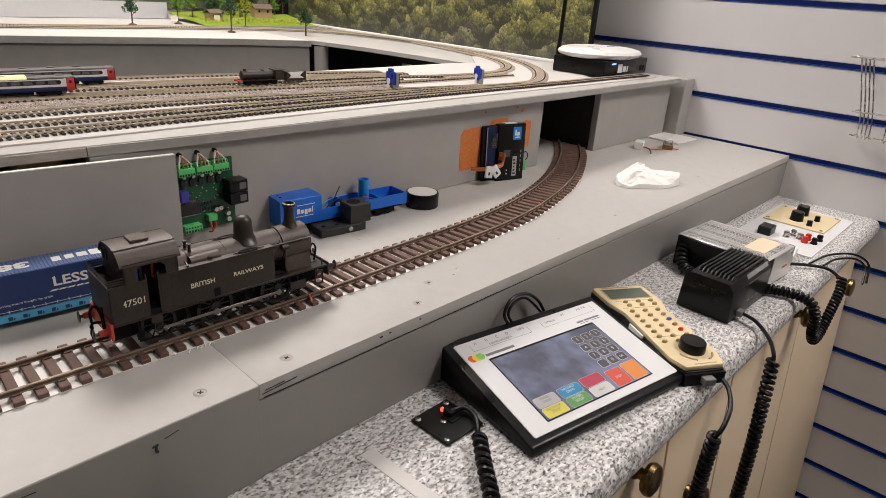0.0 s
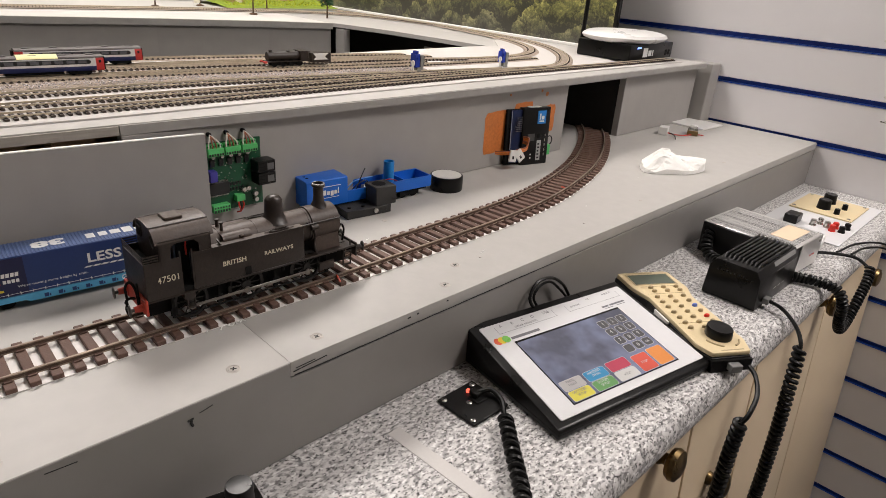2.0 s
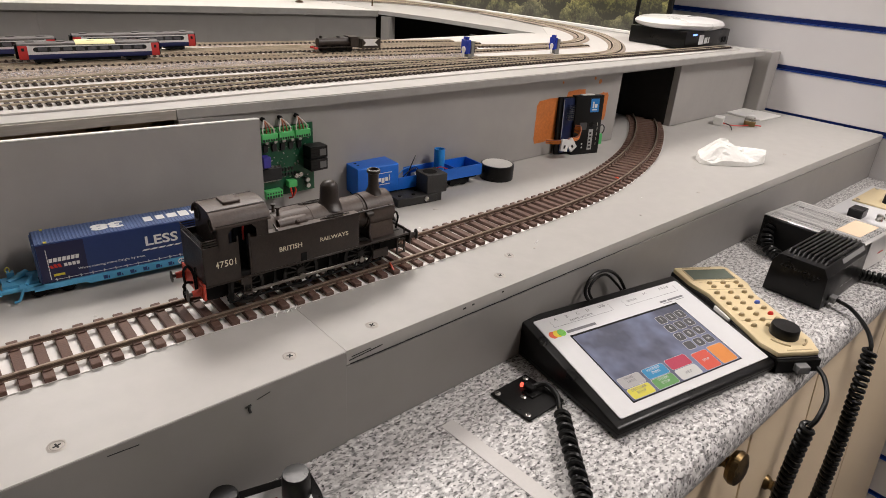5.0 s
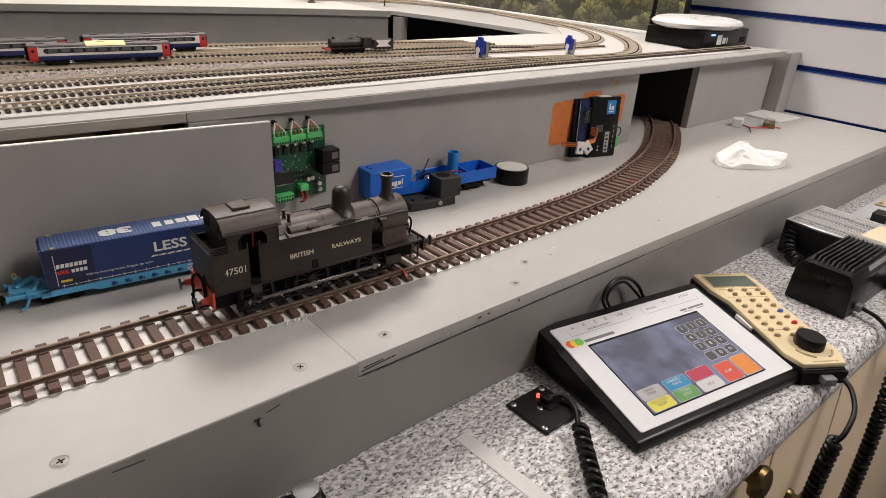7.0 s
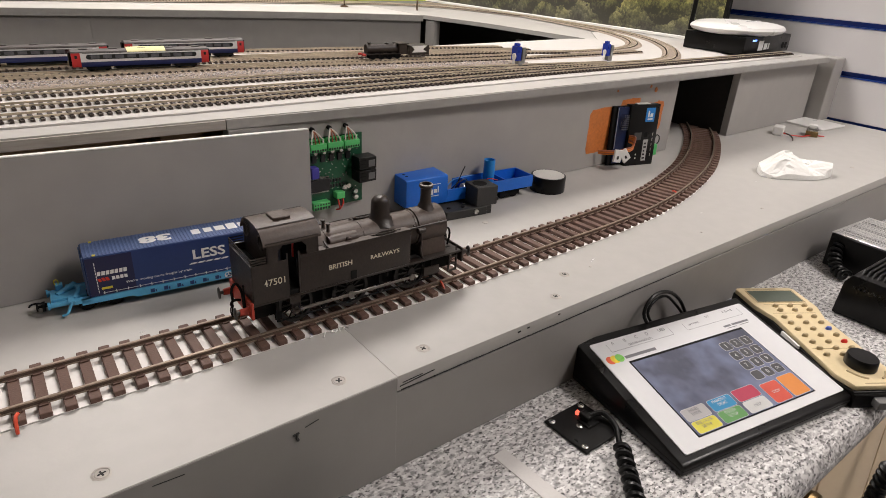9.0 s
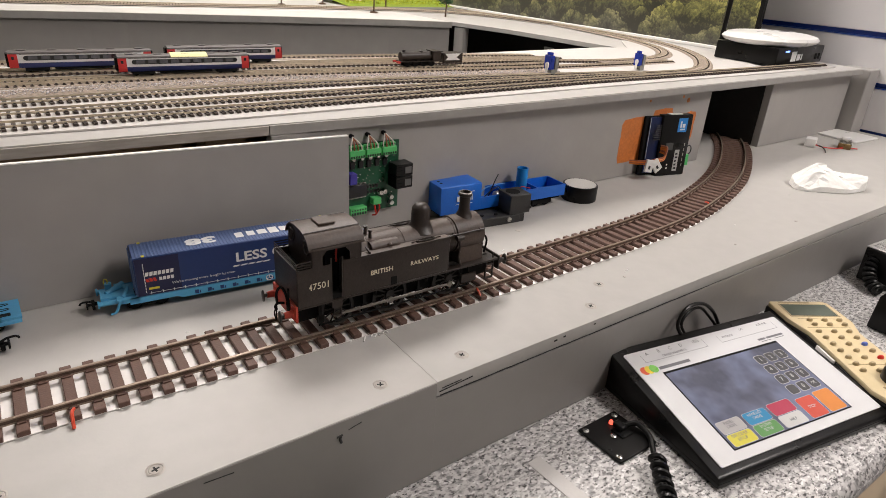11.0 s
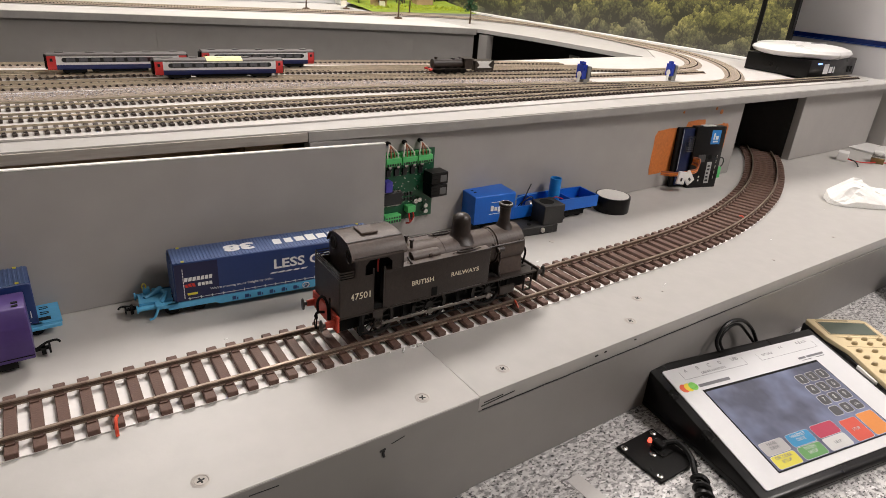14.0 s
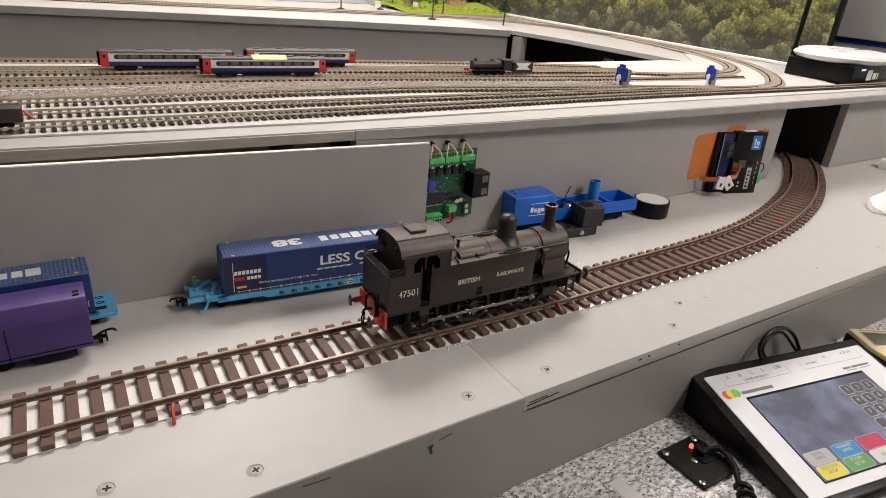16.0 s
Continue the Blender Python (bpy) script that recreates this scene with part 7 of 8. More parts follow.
# throttle at the back of the worktop
def second_throttle(m):
    e = thing("knob_throttle", "black handheld throttle with two knobs and white strip on the worktop", "handset", m)
    b = B()
    prism(b, [(-0.034, 0.030), (0.034, 0.030), (0.036, 0.010), (0.030, -0.110), (-0.030, -0.110), (-0.036, 0.010)], 0.0, 0.020, 0.002, axis="z")
    part("case", b, BLACK, e)
    s = B()
    box(s, -0.029, 0.029, 0.004, 0.022, 0.0202, 0.0207)
    st = part("label_strip", s, FACE_WHITE, e, "white printed strip")
    fr = B()
    for q in ((-0.0100, 0.0095, 0.0085, 0.0090), (-0.0100, 0.0095, 0.0140, 0.0145), (-0.0100, -0.0095, 0.0085, 0.0145), (0.0090, 0.0095, 0.0085, 0.0145)):
        box(fr, q[0], q[1], q[2], q[3], 0.0207, 0.0209)
    for i in range(5):
        box(fr, -0.0080 + 0.0034 * i, -0.0056 + 0.0034 * i, 0.0100, 0.0130, 0.0207, 0.0209)
    part("printed_mark", fr, mat("dark_red_print", (0.30, 0.05, 0.04), 0.5), st)
    for x in (-0.021, 0.021):
        k = B()
        lathe(k, [(0.0088, 0), (0.0090, 0.001), (0.0084, 0.016), (0.0078, 0.017), (0.001, 0.0172)], at=(x, 0.0125, 0.0207), seg=26)
        part("knob", k, BLACK, e, "black throttle knob")
    d = B()
    box(d, -0.026, 0.026, -0.040, 0.000, 0.0202, 0.0206)
    dd = part("display_frame", d, GREY_PLATE, e)
    d2 = B()
    box(d2, -0.022, 0.022, -0.036, -0.004, 0.0206, 0.0208)
    part("display", d2, mat("pale_green_lcd", (0.40, 0.46, 0.32), 0.2), e, "pale green display")
    return e


second_throttle(pose(-0.0850, -0.0450, WZ + 0.0002, 0, 0, -14))

# ---- the small-scale layout on the upper deck ----
COACH_BLUE = mat("coach_navy", (0.012, 0.022, 0.115), 0.4, vary=0.08, scale=60)
COACH_WHITE = mat("coach_silver_white", (0.72, 0.71, 0.71), 0.4, vary=0.05, scale=60)
COACH_ROOF = mat("coach_grey_roof", (0.085, 0.073, 0.070), 0.55, vary=0.15, scale=60)
COACH_RED = mat("coach_red_end", (0.58, 0.03, 0.03), 0.4, vary=0.08, scale=60)
SEAT_GLASS = mat("seat_shadow_glass", (0.10, 0.105, 0.12), 0.15, vary=0.5, scale=200)
DARK_GLASS = mat("dark_window_glass", (0.02, 0.022, 0.025), 0.12)
POST_NOTE = mat("pale_yellow_note", (0.82, 0.76, 0.40), 0.7, vary=0.03)
SERVO_BLUE = mat("translucent_blue_case", (0.02, 0.05, 0.42), 0.2, vary=0.1, scale=60)
BRACKET = mat("grey_bracket", (0.26, 0.26, 0.24), 0.5, vary=0.1)
LEAF_DARK = mat("dark_green_foliage", (0.018, 0.060, 0.022), 0.8, vary=0.4, scale=200, island=0.9)
LEAF_LIGHT = mat("light_green_foliage", (0.10, 0.20, 0.018), 0.8, vary=0.4, scale=200, island=0.9)
LEAF_YELLOW = mat("yellow_green_foliage", (0.30, 0.33, 0.02), 0.8, vary=0.4, scale=200, island=0.9)
BARK = mat("brown_trunk", (0.10, 0.06, 0.035), 0.85, vary=0.3, scale=120)
GRASS = mat("scatter_grass", (0.24, 0.32, 0.03), 0.95, vary=0.5, scale=60, bump=1.0, bscale=400)
N_RAIL = mat("dull_small_rail", (0.60, 0.51, 0.39), 0.38, metal=0.35, vary=0.25, scale=60)
HILLS = forest_mat("printed_hills", (0.035, 0.045, 0.022), (0.12, 0.15, 0.07), (0.36, 0.38, 0.22), 9, (0.22, 0.25, 0.17), 0.0, 0.05)
ROAD_GREY = mat("printed_road", (0.50, 0.50, 0.51), 0.6, vary=0.05, scale=8)
HOUSE = mat("model_house_wall", (0.42, 0.28, 0.17), 0.8, vary=0.15, scale=60)
HOUSE_ROOF = mat("model_house_roof", (0.16, 0.12, 0.09), 0.8, vary=0.2, scale=60)

UZ = DZ + 0.0016
NSEC = [(-0.0006, 0.0), (0.0006, 0.0), (0.0004, 0.0017), (-0.0004, 0.0017)]


def small_track(pts, label, ballast=None, half=0.0047, tie=0.0080, pitch=0.0066):
    line = smooth_path([(x, y, UZ + 0.0002) for x, y in pts], 160)
    e = thing("small_track", label, "track", pose(0, 0, 0), "small-scale tracks on the deck")
    if ballast:
        part("ballast_bed", sweep(B(), line, [(-0.0125, 0.0), (0.0125, 0.0), (0.0098, 0.0010), (-0.0098, 0.0010)]), ballast, e, "gritty ballast bed", False)
    for d in (-half, half):
        part("rail", sweep(B(), offset_line(line, d, 0.0018), NSEC), N_RAIL, e, "", False)
    total_ = sum((b - a).length for a, b in zip(line, line[1:]))
    c = int(total_ / pitch)
    s = smooth_path([(x, y, UZ + 0.0002) for x, y in pts], c)
    vs, fs = [], []
    for i, p in enumerate(s):
        t = (s[min(i + 1, c - 1)] - s[max(i - 1, 0)]).normalized()
        n = Vector((-t.y, t.x, 0))
        k = len(vs)
        for a in (-0.0015, 0.0015):
            for b_ in (-tie, tie):
                for z in (0.0002, 0.0019):
                    vs.append(p + t * a + n * b_ + Vector((0, 0, z)))
        fs += [[k + q for q in f] for f in ((0, 1, 3, 2), (4, 6, 7, 5), (0, 4, 5, 1), (2, 3, 7, 6), (1, 5, 7, 3))]
        for side in (-1, 1):
            k = len(vs)
            for a in (-0.0009, 0.0009):
                for b_ in sorted((side * (half + 0.0004), side * (half + 0.0028))):
                    for z in (0.0018, 0.0028):
                        vs.append(p + t * a + n * b_ + Vector((0, 0, z)))
            fs += [[k + q for q in f] for f in ((0, 1, 3, 2), (4, 6, 7, 5), (0, 4, 5, 1), (2, 3, 7, 6), (1, 5, 7, 3))]
    me = bpy.data.meshes.new("sleeper_bed")
    me.from_pydata(vs, [], fs)
    me.update()
    me.materials.append(N_SLEEPER)
    o = new("sleeper_bed", me)
    o.parent = e
    o["kind"] = "stuff"
    return e


LAB = "small-scale railway track with dark sleepers on the deck"
struct("deck_underlay", prism(B(), [(-1.45, 0.372), (-0.225, 0.278), (-0.135, 0.2715), (-0.025, 0.2655), (0.055, 0.2645), (0.40, 0.2605), (0.80, 0.2500), (1.03, 0.2465), (1.03, 0.272), (0.86, 0.281), (0.96, 0.44), (0.985, 0.60), (0.90, 0.62), (0.812, 0.532), (0.75, 0.5455), (0.45, 0.5405), (0.26, 0.5475), (0.10, 0.5875), (-0.20, 0.6155), (-1.45, 0.712)], DZ + 0.0002, UZ, axis="z"), UNDERLAY, "white card underlay beneath the small tracks", "underlay")
LOOP_OUT = [(0.610, 0.2985), (0.665, 0.2975), (0.715, 0.3085), (0.777, 0.345), (0.845, 0.401), (0.915, 0.487), (0.966, 0.605), (0.984, 0.75), (0.990, 0.90), (0.985, 1.06), (0.95, 1.277)]
LOOP_IN = [(0.458, 0.446), (0.589, 0.412), (0.679, 0.406), (0.750, 0.416), (0.815, 0.450), (0.872, 0.510), (0.925, 0.610), (0.960, 0.745), (0.982, 0.88)]
WIDE = {"half": 0.0078, "tie": 0.0130}
small_track([(-0.60, 0.305), (-0.22, 0.2965), (0.0, 0.2925), (0.20, 0.2895), (0.43, 0.2870), (0.66, 0.2790), (0.80, 0.2745), (1.02, 0.2700)], LAB, None, **WIDE)
small_track([(-0.60, 0.348), (-0.223, 0.337), (-0.004, 0.331), (0.117, 0.3275), (0.224, 0.324), (0.31, 0.320), (0.41, 0.315), (0.52, 0.307)] + LOOP_OUT, LAB, None, 0.0066, 0.0110)
small_track([(-0.60, 0.392), (-0.22, 0.3785), (-0.116, 0.3795), (0.015, 0.378), (0.143, 0.371), (0.30, 0.349), (0.45, 0.328), (0.57, 0.308)], LAB, None, **WIDE)
small_track([(-0.60, 0.470), (-0.22, 0.4545), (-0.10, 0.4525), (0.05, 0.443), (0.25, 0.417), (0.40, 0.395), (0.58, 0.381), (0.73, 0.377)], LAB, BALLAST)
small_track([(-0.60, 0.493), (-0.22, 0.4770), (-0.08, 0.4690), (0.05, 0.4590), (0.25, 0.4380), (0.40, 0.420), (0.50, 0.414)], LAB, BALLAST)
small_track([(-0.60, 0.540), (-0.216, 0.5115), (-0.09, 0.5075), (0.062, 0.493), (0.24, 0.472), (0.36, 0.457)] + LOOP_IN, LAB)
small_track([(-0.60, 0.556), (-0.15, 0.5165), (0.10, 0.4995), (0.34, 0.476), (0.52, 0.446)], LAB, BALLAST)
small_track([(-0.60, 0.580), (-0.15, 0.5320), (0.10, 0.5155), (0.34, 0.490), (0.55, 0.456)], LAB, BALLAST)
small_track([(-0.60, 0.630), (-0.15, 0.5830), (0.12, 0.560), (0.34, 0.526), (0.52, 0.486)], LAB, BALLAST)
for lp_, k0 in ((LOOP_OUT, 1), (LOOP_IN, 1)):
    bed = sweep(B(), smooth_path([(x, y, UZ + 0.0002) for x, y in lp_[k0:]], 90), [(-0.0150, 0.0), (0.0150, 0.0), (0.0120, 0.0020), (-0.0120, 0.0020)])
    struct("loop_ballast", bed, BALLAST, "brown ballast laid round the curved track", "ballast")
for yy in (0.0, 0.032):
    small_track([(-0.60, 1.455 + yy), (0.10, 1.335 + yy), (0.45, 1.300 + yy), (0.66, 1.265 + yy), (0.82, 1.22 + yy), (0.92, 1.13 + yy * 0.7), (0.962, 1.02), (0.984, 0.90)], LAB, BALLAST)
bl = B()
sweep(bl, smooth_path([(-0.60, 0.432, UZ + 0.0003), (-0.22, 0.4185, UZ + 0.0003), (-0.05, 0.4195, UZ + 0.0003), (0.10, 0.411, UZ + 0.0003), (0.28, 0.386, UZ + 0.0003), (0.45, 0.362, UZ + 0.0003)], 60), [(-0.014, 0.0), (0.014, 0.0), (0.010, 0.0016), (-0.010, 0.0016)])
struct("ballast_strip", bl, BALLAST, "grey ballast between the tracks", "ballast")
gv = B()
for i in range(5200):
    x = random.uniform(-0.45, 0.45)
    y = float(np.interp(x, [-0.6, -0.22, -0.05, 0.10, 0.28, 0.45], [0.432, 0.4185, 0.4195, 0.411, 0.386, 0.362])) + random.gauss(0, 0.0075)
    s = random.uniform(0.0007, 0.0015)
    vs = [gv.verts.new((x + random.uniform(-s, s), y + random.uniform(-s, s), UZ + 0.0014 + random.uniform(0, s * 1.4))) for _ in range(4)]
    for f in ((0, 1, 2), (0, 2, 3), (0, 3, 1), (1, 3, 2)):
        gv.faces.new([vs[k] for k in f])
bmesh.ops.recalc_face_normals(gv, faces=gv.faces[:])
tagged(mesh_ob("ballast_chips", gv, mat("mixed_grey_chips", (0.36, 0.335, 0.345), 0.9, vary=0.5, scale=300, island=1.2)), "loose grey ballast chips between the tracks", "ballast", "", "stuff")


def coach(m, n=9, note=False):
    e = thing("railway_coach", "navy and white coach model with red ends" + (" and yellow note" if note else " standing in the yard"), "model coach", m, "coaches in the yard")
    L, Wd = 0.1345, 0.0185
    hw = Wd / 2
    z0, z1, z2, z3 = 0.0050, 0.0102, 0.0196, 0.0228     # sill, waist, eaves, roof
    lo = B()
    prism(lo, [(-hw + 0.0012, z0), (hw - 0.0012, z0), (hw, z0 + 0.0022), (hw, z1), (-hw, z1), (-hw, z0 + 0.0022)], 0.0081, L - 0.0081, axis="x")
    part("lower_body", lo, COACH_BLUE, e)
    uf = B()
    box(uf, 0.040, L - 0.040, -0.0066, 0.0066, 0.0020, z0 - 0.0001, 0.0004, 1)
    part("underframe", uf, MATT_BLACK, e, "black underframe boxes")
    up = B()
    prism(up, [(-hw, z1 + 0.0001), (hw, z1 + 0.0001), (hw - 0.0003, z2 - 0.0012), (hw - 0.0010, z2), (-hw + 0.0010, z2), (-hw + 0.0003, z2 - 0.0012)], 0.0081, L - 0.0081, axis="x")
    body = part("upper_body", up, COACH_WHITE, e)
    for s in (-1, 1):
        wb = B()
        x0, x1, zc, rz = 0.0130, L - 0.0130, 0.0154, 0.0025
        pts = [(x0 + rz + rz * math.cos(radians(a)), zc + rz * math.sin(radians(a))) for a in range(90, 271, 30)] + [(x1 - rz + rz * math.cos(radians(a)), zc + rz * math.sin(radians(a))) for a in range(-90, 91, 30)]
        prism(wb, pts, *sorted((s * (hw - 0.0003), s * (hw + 0.00012))))
        part("window_band", wb, DARK_GLASS, body, "black window band with rounded ends")
        for i in range(n):
            x = 0.0215 + (L - 0.043) * i / (n - 1)
            w = B()
            box(w, x - 0.0042, x + 0.0040, *sorted((s * hw, s * (hw + 0.0002))), 0.0137, 0.0173)
            part("window", w, SEAT_GLASS, body)
        part("cantrail_line", box(B(), 0.0100, L - 0.0100, *sorted((s * (hw - 0.0009), s * (hw - 0.0004))), z2 - 0.0003, z2 + 0.0001), MATT_BLACK, body, "thin dark line under the roof")
    for x0, x1 in ((0.0, 0.0080), (L - 0.0080, L)):
        en = B()
        prism(en, [(-hw + 0.0010, z0), (hw - 0.0010, z0), (hw, z0 + 0.0020), (hw - 0.0003, z2 - 0.0012), (hw - 0.0010, z2), (-hw + 0.0010, z2), (-hw + 0.0003, z2 - 0.0012), (-hw, z0 + 0.0020)], x0, x1, axis="x")
        door = part("end_vestibule", en, COACH_RED, e, "red end vestibule")
        dw = B()
        xm = (x0 + x1) / 2
        box(dw, xm - 0.0012, xm + 0.0012, -hw - 0.0001, hw + 0.0001, 0.0140, 0.0172)
        part("door_window", dw, DARK_GLASS, door)
        gw = B()
        box(gw, *((x0 - 0.0022, x0) if x0 == 0 else (x1, x1 + 0.0022)), -0.0045, 0.0045, 0.0055, 0.0200)
        part("gangway", gw, MATT_BLACK, door)
    rf = B()
    prism(rf, [(-hw + 0.0006, z2 + 0.0001), (hw - 0.0006, z2 + 0.0001), (hw - 0.0016, z2 + 0.0016), (hw - 0.0045, z3 - 0.0007), (0, z3), (-hw + 0.0045, z3 - 0.0007), (-hw + 0.0016, z2 + 0.0016)], 0.0, L, axis="x")
    roof = part("roof", rf, COACH_ROOF, e)
    rb = B()
    for k in range(5):
        x = 0.012 + (L - 0.024) * k / 4
        box(rb, x - 0.004, x + 0.004, -0.0032, 0.0032, z3 - 0.0004, z3 + 0.0005, 0.0002, 1)
    part("roof_vent", rb, COACH_ROOF, roof)
    for xb in (0.024, L - 0.024):
        bg = B()
        box(bg, xb - 0.011, xb + 0.011, -0.0072, 0.0072, 0.0014, z0 - 0.0002)
        for dx in (-0.0075, 0.0075):
            for s in (-1, 1):
                cyl(bg, (xb + dx, s * 0.0046 - 0.0008, 0.0026), (xb + dx, s * 0.0046 + 0.0008, 0.0026), 0.0028, seg=12)
        part("bogie", bg, MATT_BLACK, e)
    if note:
        nb = B()
        prism(nb, [(-0.0094, z2 + 0.0002), (-0.0080, z2 + 0.0019), (0.0, z3 + 0.0012), (0.0085, z3), (0.0085, z3 - 0.0004), (0.0, z3 + 0.0008), (-0.0077, z2 + 0.0015), (-0.0090, z2 + 0.0002)], 0.052, 0.090, axis="x")
        part("paper_note", nb, POST_NOTE, roof, "pale yellow sticky note")
    return e


LOW = Matrix.Diagonal((0.985, 1, 0.92, 1))
coach(pose(-0.0825, 0.4690, UZ + 0.0038, 0, 0, -4.6) @ LOW, 9, True)
coach(pose(-0.1735, 0.5170, UZ + 0.0038, 0, 0, -3.6) @ LOW, 9)
coach(pose(-0.0205, 0.5230, UZ + 0.0038, 0, 0, -3.6) @ LOW, 10)


def small_engine(m, plough=True):
    e = thing("small_steam_engine", "black small-scale steam engine model standing in the yard", "model locomotive", m)
    b = B()
    cyl(b, (0.006, 0, 0.0125), (0.056, 0, 0.0125), 0.0058, seg=20)
    box(b, 0.004, 0.060, -0.0085, 0.0085, 0.0062, 0.0072)
    bo = part("boiler", b, ENGINE, e)
    t = B()
    lathe(t, [(0.0022, 0), (0.0020, 0.0016), (0.0026, 0.0026), (0.001, 0.0028)], at=(0.011, 0, 0.0180), seg=12)
    lathe(t, [(0.0030, 0), (0.0026, 0.0014), (0.001, 0.0020)], at=(0.036, 0, 0.0180), seg=12)
    part("chimney", t, ENGINE, bo)
    c = B()
    box(c, 0.050, 0.062, -0.0088, 0.0088, 0.0072, 0.0185, 0.0006, 1)
    box(c, 0.049, 0.064, -0.0094, 0.0094, 0.0185, 0.0194)
    part("cab", c, ENGINE, e)
    w = B()
    for x in (0.014, 0.026, 0.038, 0.050):
        for s in (-1, 1):
            cyl(w, (x, s * 0.0046 - 0.0009, 0.0042), (x, s * 0.0046 + 0.0009, 0.0042), 0.0044, seg=16)
    box(w, 0.012, 0.052, -0.0062, -0.0056, 0.0036, 0.0046)
    part("wheels", w, MATT_BLACK, e)
    if plough:
        tn = B()
        box(tn, 0.066, 0.096, -0.0085, 0.0085, 0.0040, 0.0165, 0.0004, 1)
        td = part("tender", tn, ENGINE, e)
        wp = B()
        prism(wp, [(0.069, 0.0075), (0.092, 0.0075), (0.086, 0.0112), (0.092, 0.0160), (0.068, 0.0160), (0.073, 0.0112)], -0.0092, -0.0086)
        part("white_patch", wp, WHITE_INK, td, "white painted patch")
        sn = B()
        cyl(sn, (0.010, 0, 0.0060), (0.000, 0, 0.0060), 0.0012, seg=8)
        for s in (-1, 1):
            cyl(sn, (0.003, s * 0.006, 0.0060), (-0.001, s * 0.006, 0.0060), 0.0014, seg=10)
        part("buffer", sn, RED, e, "red front buffer")
    return e


small_engine(pose(0.2370, 0.4385, UZ + 0.0038, 0, 0, -4.8))
eng2 = thing("small_tank_engine", "black small-scale engine with red coupling near the deck edge", "model locomotive", pose(-0.302, 0.2985, UZ + 0.0038, 0, 0, -1.0))
part("body", box(B(), 0, 0.056, -0.0085, 0.0085, 0.003, 0.0135, 0.0012, 2), ENGINE, eng2)
part("wheels", box(B(), 0.006, 0.050, -0.0055, 0.0055, 0.0, 0.0031), MATT_BLACK, eng2)
part("coupling", tube(B(), smooth_path([(0.056, 0, 0.010), (0.060, -0.001, 0.006), (0.063, -0.001, 0.0035)], 8), 0.0008, 6), RED, eng2, "red wire coupling")


def servo(m):
    e = thing("signal_servo", "blue servo motor on a grey bracket with white arm", "servo", m, "servos on the deck")
    b = B()
    box(b, -0.0055, 0.0035, -0.009, 0.006, 0.007, 0.0265, 0.0005, 1)
    box(b, -0.0035, 0.0015, -0.011, -0.0088, 0.019, 0.0225, 0.0003, 1)
    part("motor", b, SERVO_BLUE, e, "blue servo motor")
    br = B()
    box(br, 0.0037, 0.0095, -0.011, 0.008, 0.0, 0.0250, 0.0004, 1)
    box(br, -0.004, 0.0037, -0.013, -0.0115, 0.0, 0.008)
    part("bracket", br, BRACKET, e, "grey plastic bracket")
    hn = B()
    cyl(hn, (-0.008, -0.004, 0.0130), (-0.0062, -0.004, 0.0130), 0.0045, seg=16)
    box(hn, -0.0085, -0.0070, -0.007, -0.002, 0.001, 0.0130)
    part("arm", hn, WHITE, e, "white servo arm")
    c = B()
    box(c, -0.004, 0.002, -0.006, 0.003, 0.0267, 0.0305, 0.0004, 1)
    part("gear_cap", c, SERVO_BLUE, e)
    part("mounting_plate", box(B(), 0.0097, 0.0125, -0.0085, 0.004, 0.009, 0.0235, 0.0004, 1), CHIP, e, "dark mounting plate")
    return e


sv = servo(pose(0.4235, 0.3500, UZ + 0.0002, 0, 0, -8) @ Matrix.Diagonal((0.85, 0.85, 0.94, 1)))
copy_thing(sv, pose(0.5965, 0.3390, UZ + 0.0002, 0, 0, -8) @ Matrix.Diagonal((0.85, 0.85, 0.94, 1)))

# command station with a white router on top
z = thing("command_station", "black digital command station box with blue lamp on the deck", "command station", pose(0.8923, 0.2843, DZ + 0.0002, 0, 0, 2.5))
part("case", box(B(), 0, 0.178, 0, 0.112, 0.002, 0.0315, 0.0018, 2), BLACK, z)
for x, y in ((0.012, 0.012), (0.166, 0.012), (0.012, 0.1), (0.166, 0.1)):
    part("foot", cyl(B(), (x, y, 0), (x, y, 0.0022), 0.006, seg=14), MATT_BLACK, z)
for xa, xb in ((0.052, 0.070), (0.074, 0.086), (0.090, 0.094)):
    part("white_mark", box(B(), xa, xb, -0.0005, 0.0, 0.0085 if xa > 0.06 else 0.0075, 0.0190 if xa > 0.06 else 0.0240), WHITE_INK, z, "plain white block mark")
lm = B()
box(lm, 0.026, 0.042, -0.0006, 0.0, 0.0235, 0.0265, 0.0004, 1)
BLUE_LED = bpy.data.materials.new("lit_blue_lamp")
BLUE_LED.use_nodes = True
BLUE_LED.node_tree.nodes["Principled BSDF"].inputs["Emission Color"].default_value = (0.03, 0.20, 1.0, 1)
BLUE_LED.node_tree.nodes["Principled BSDF"].inputs["Emission Strength"].default_value = 2.2
part("lamp", lm, BLUE_LED, z, "lit blue indicator lamp")
jk = B()
for x in (0.146, 0.158):
    box(jk, x, x + 0.008, -0.0005, 0.0, 0.008, 0.018)
part("socket", jk, MATT_BLACK, z)

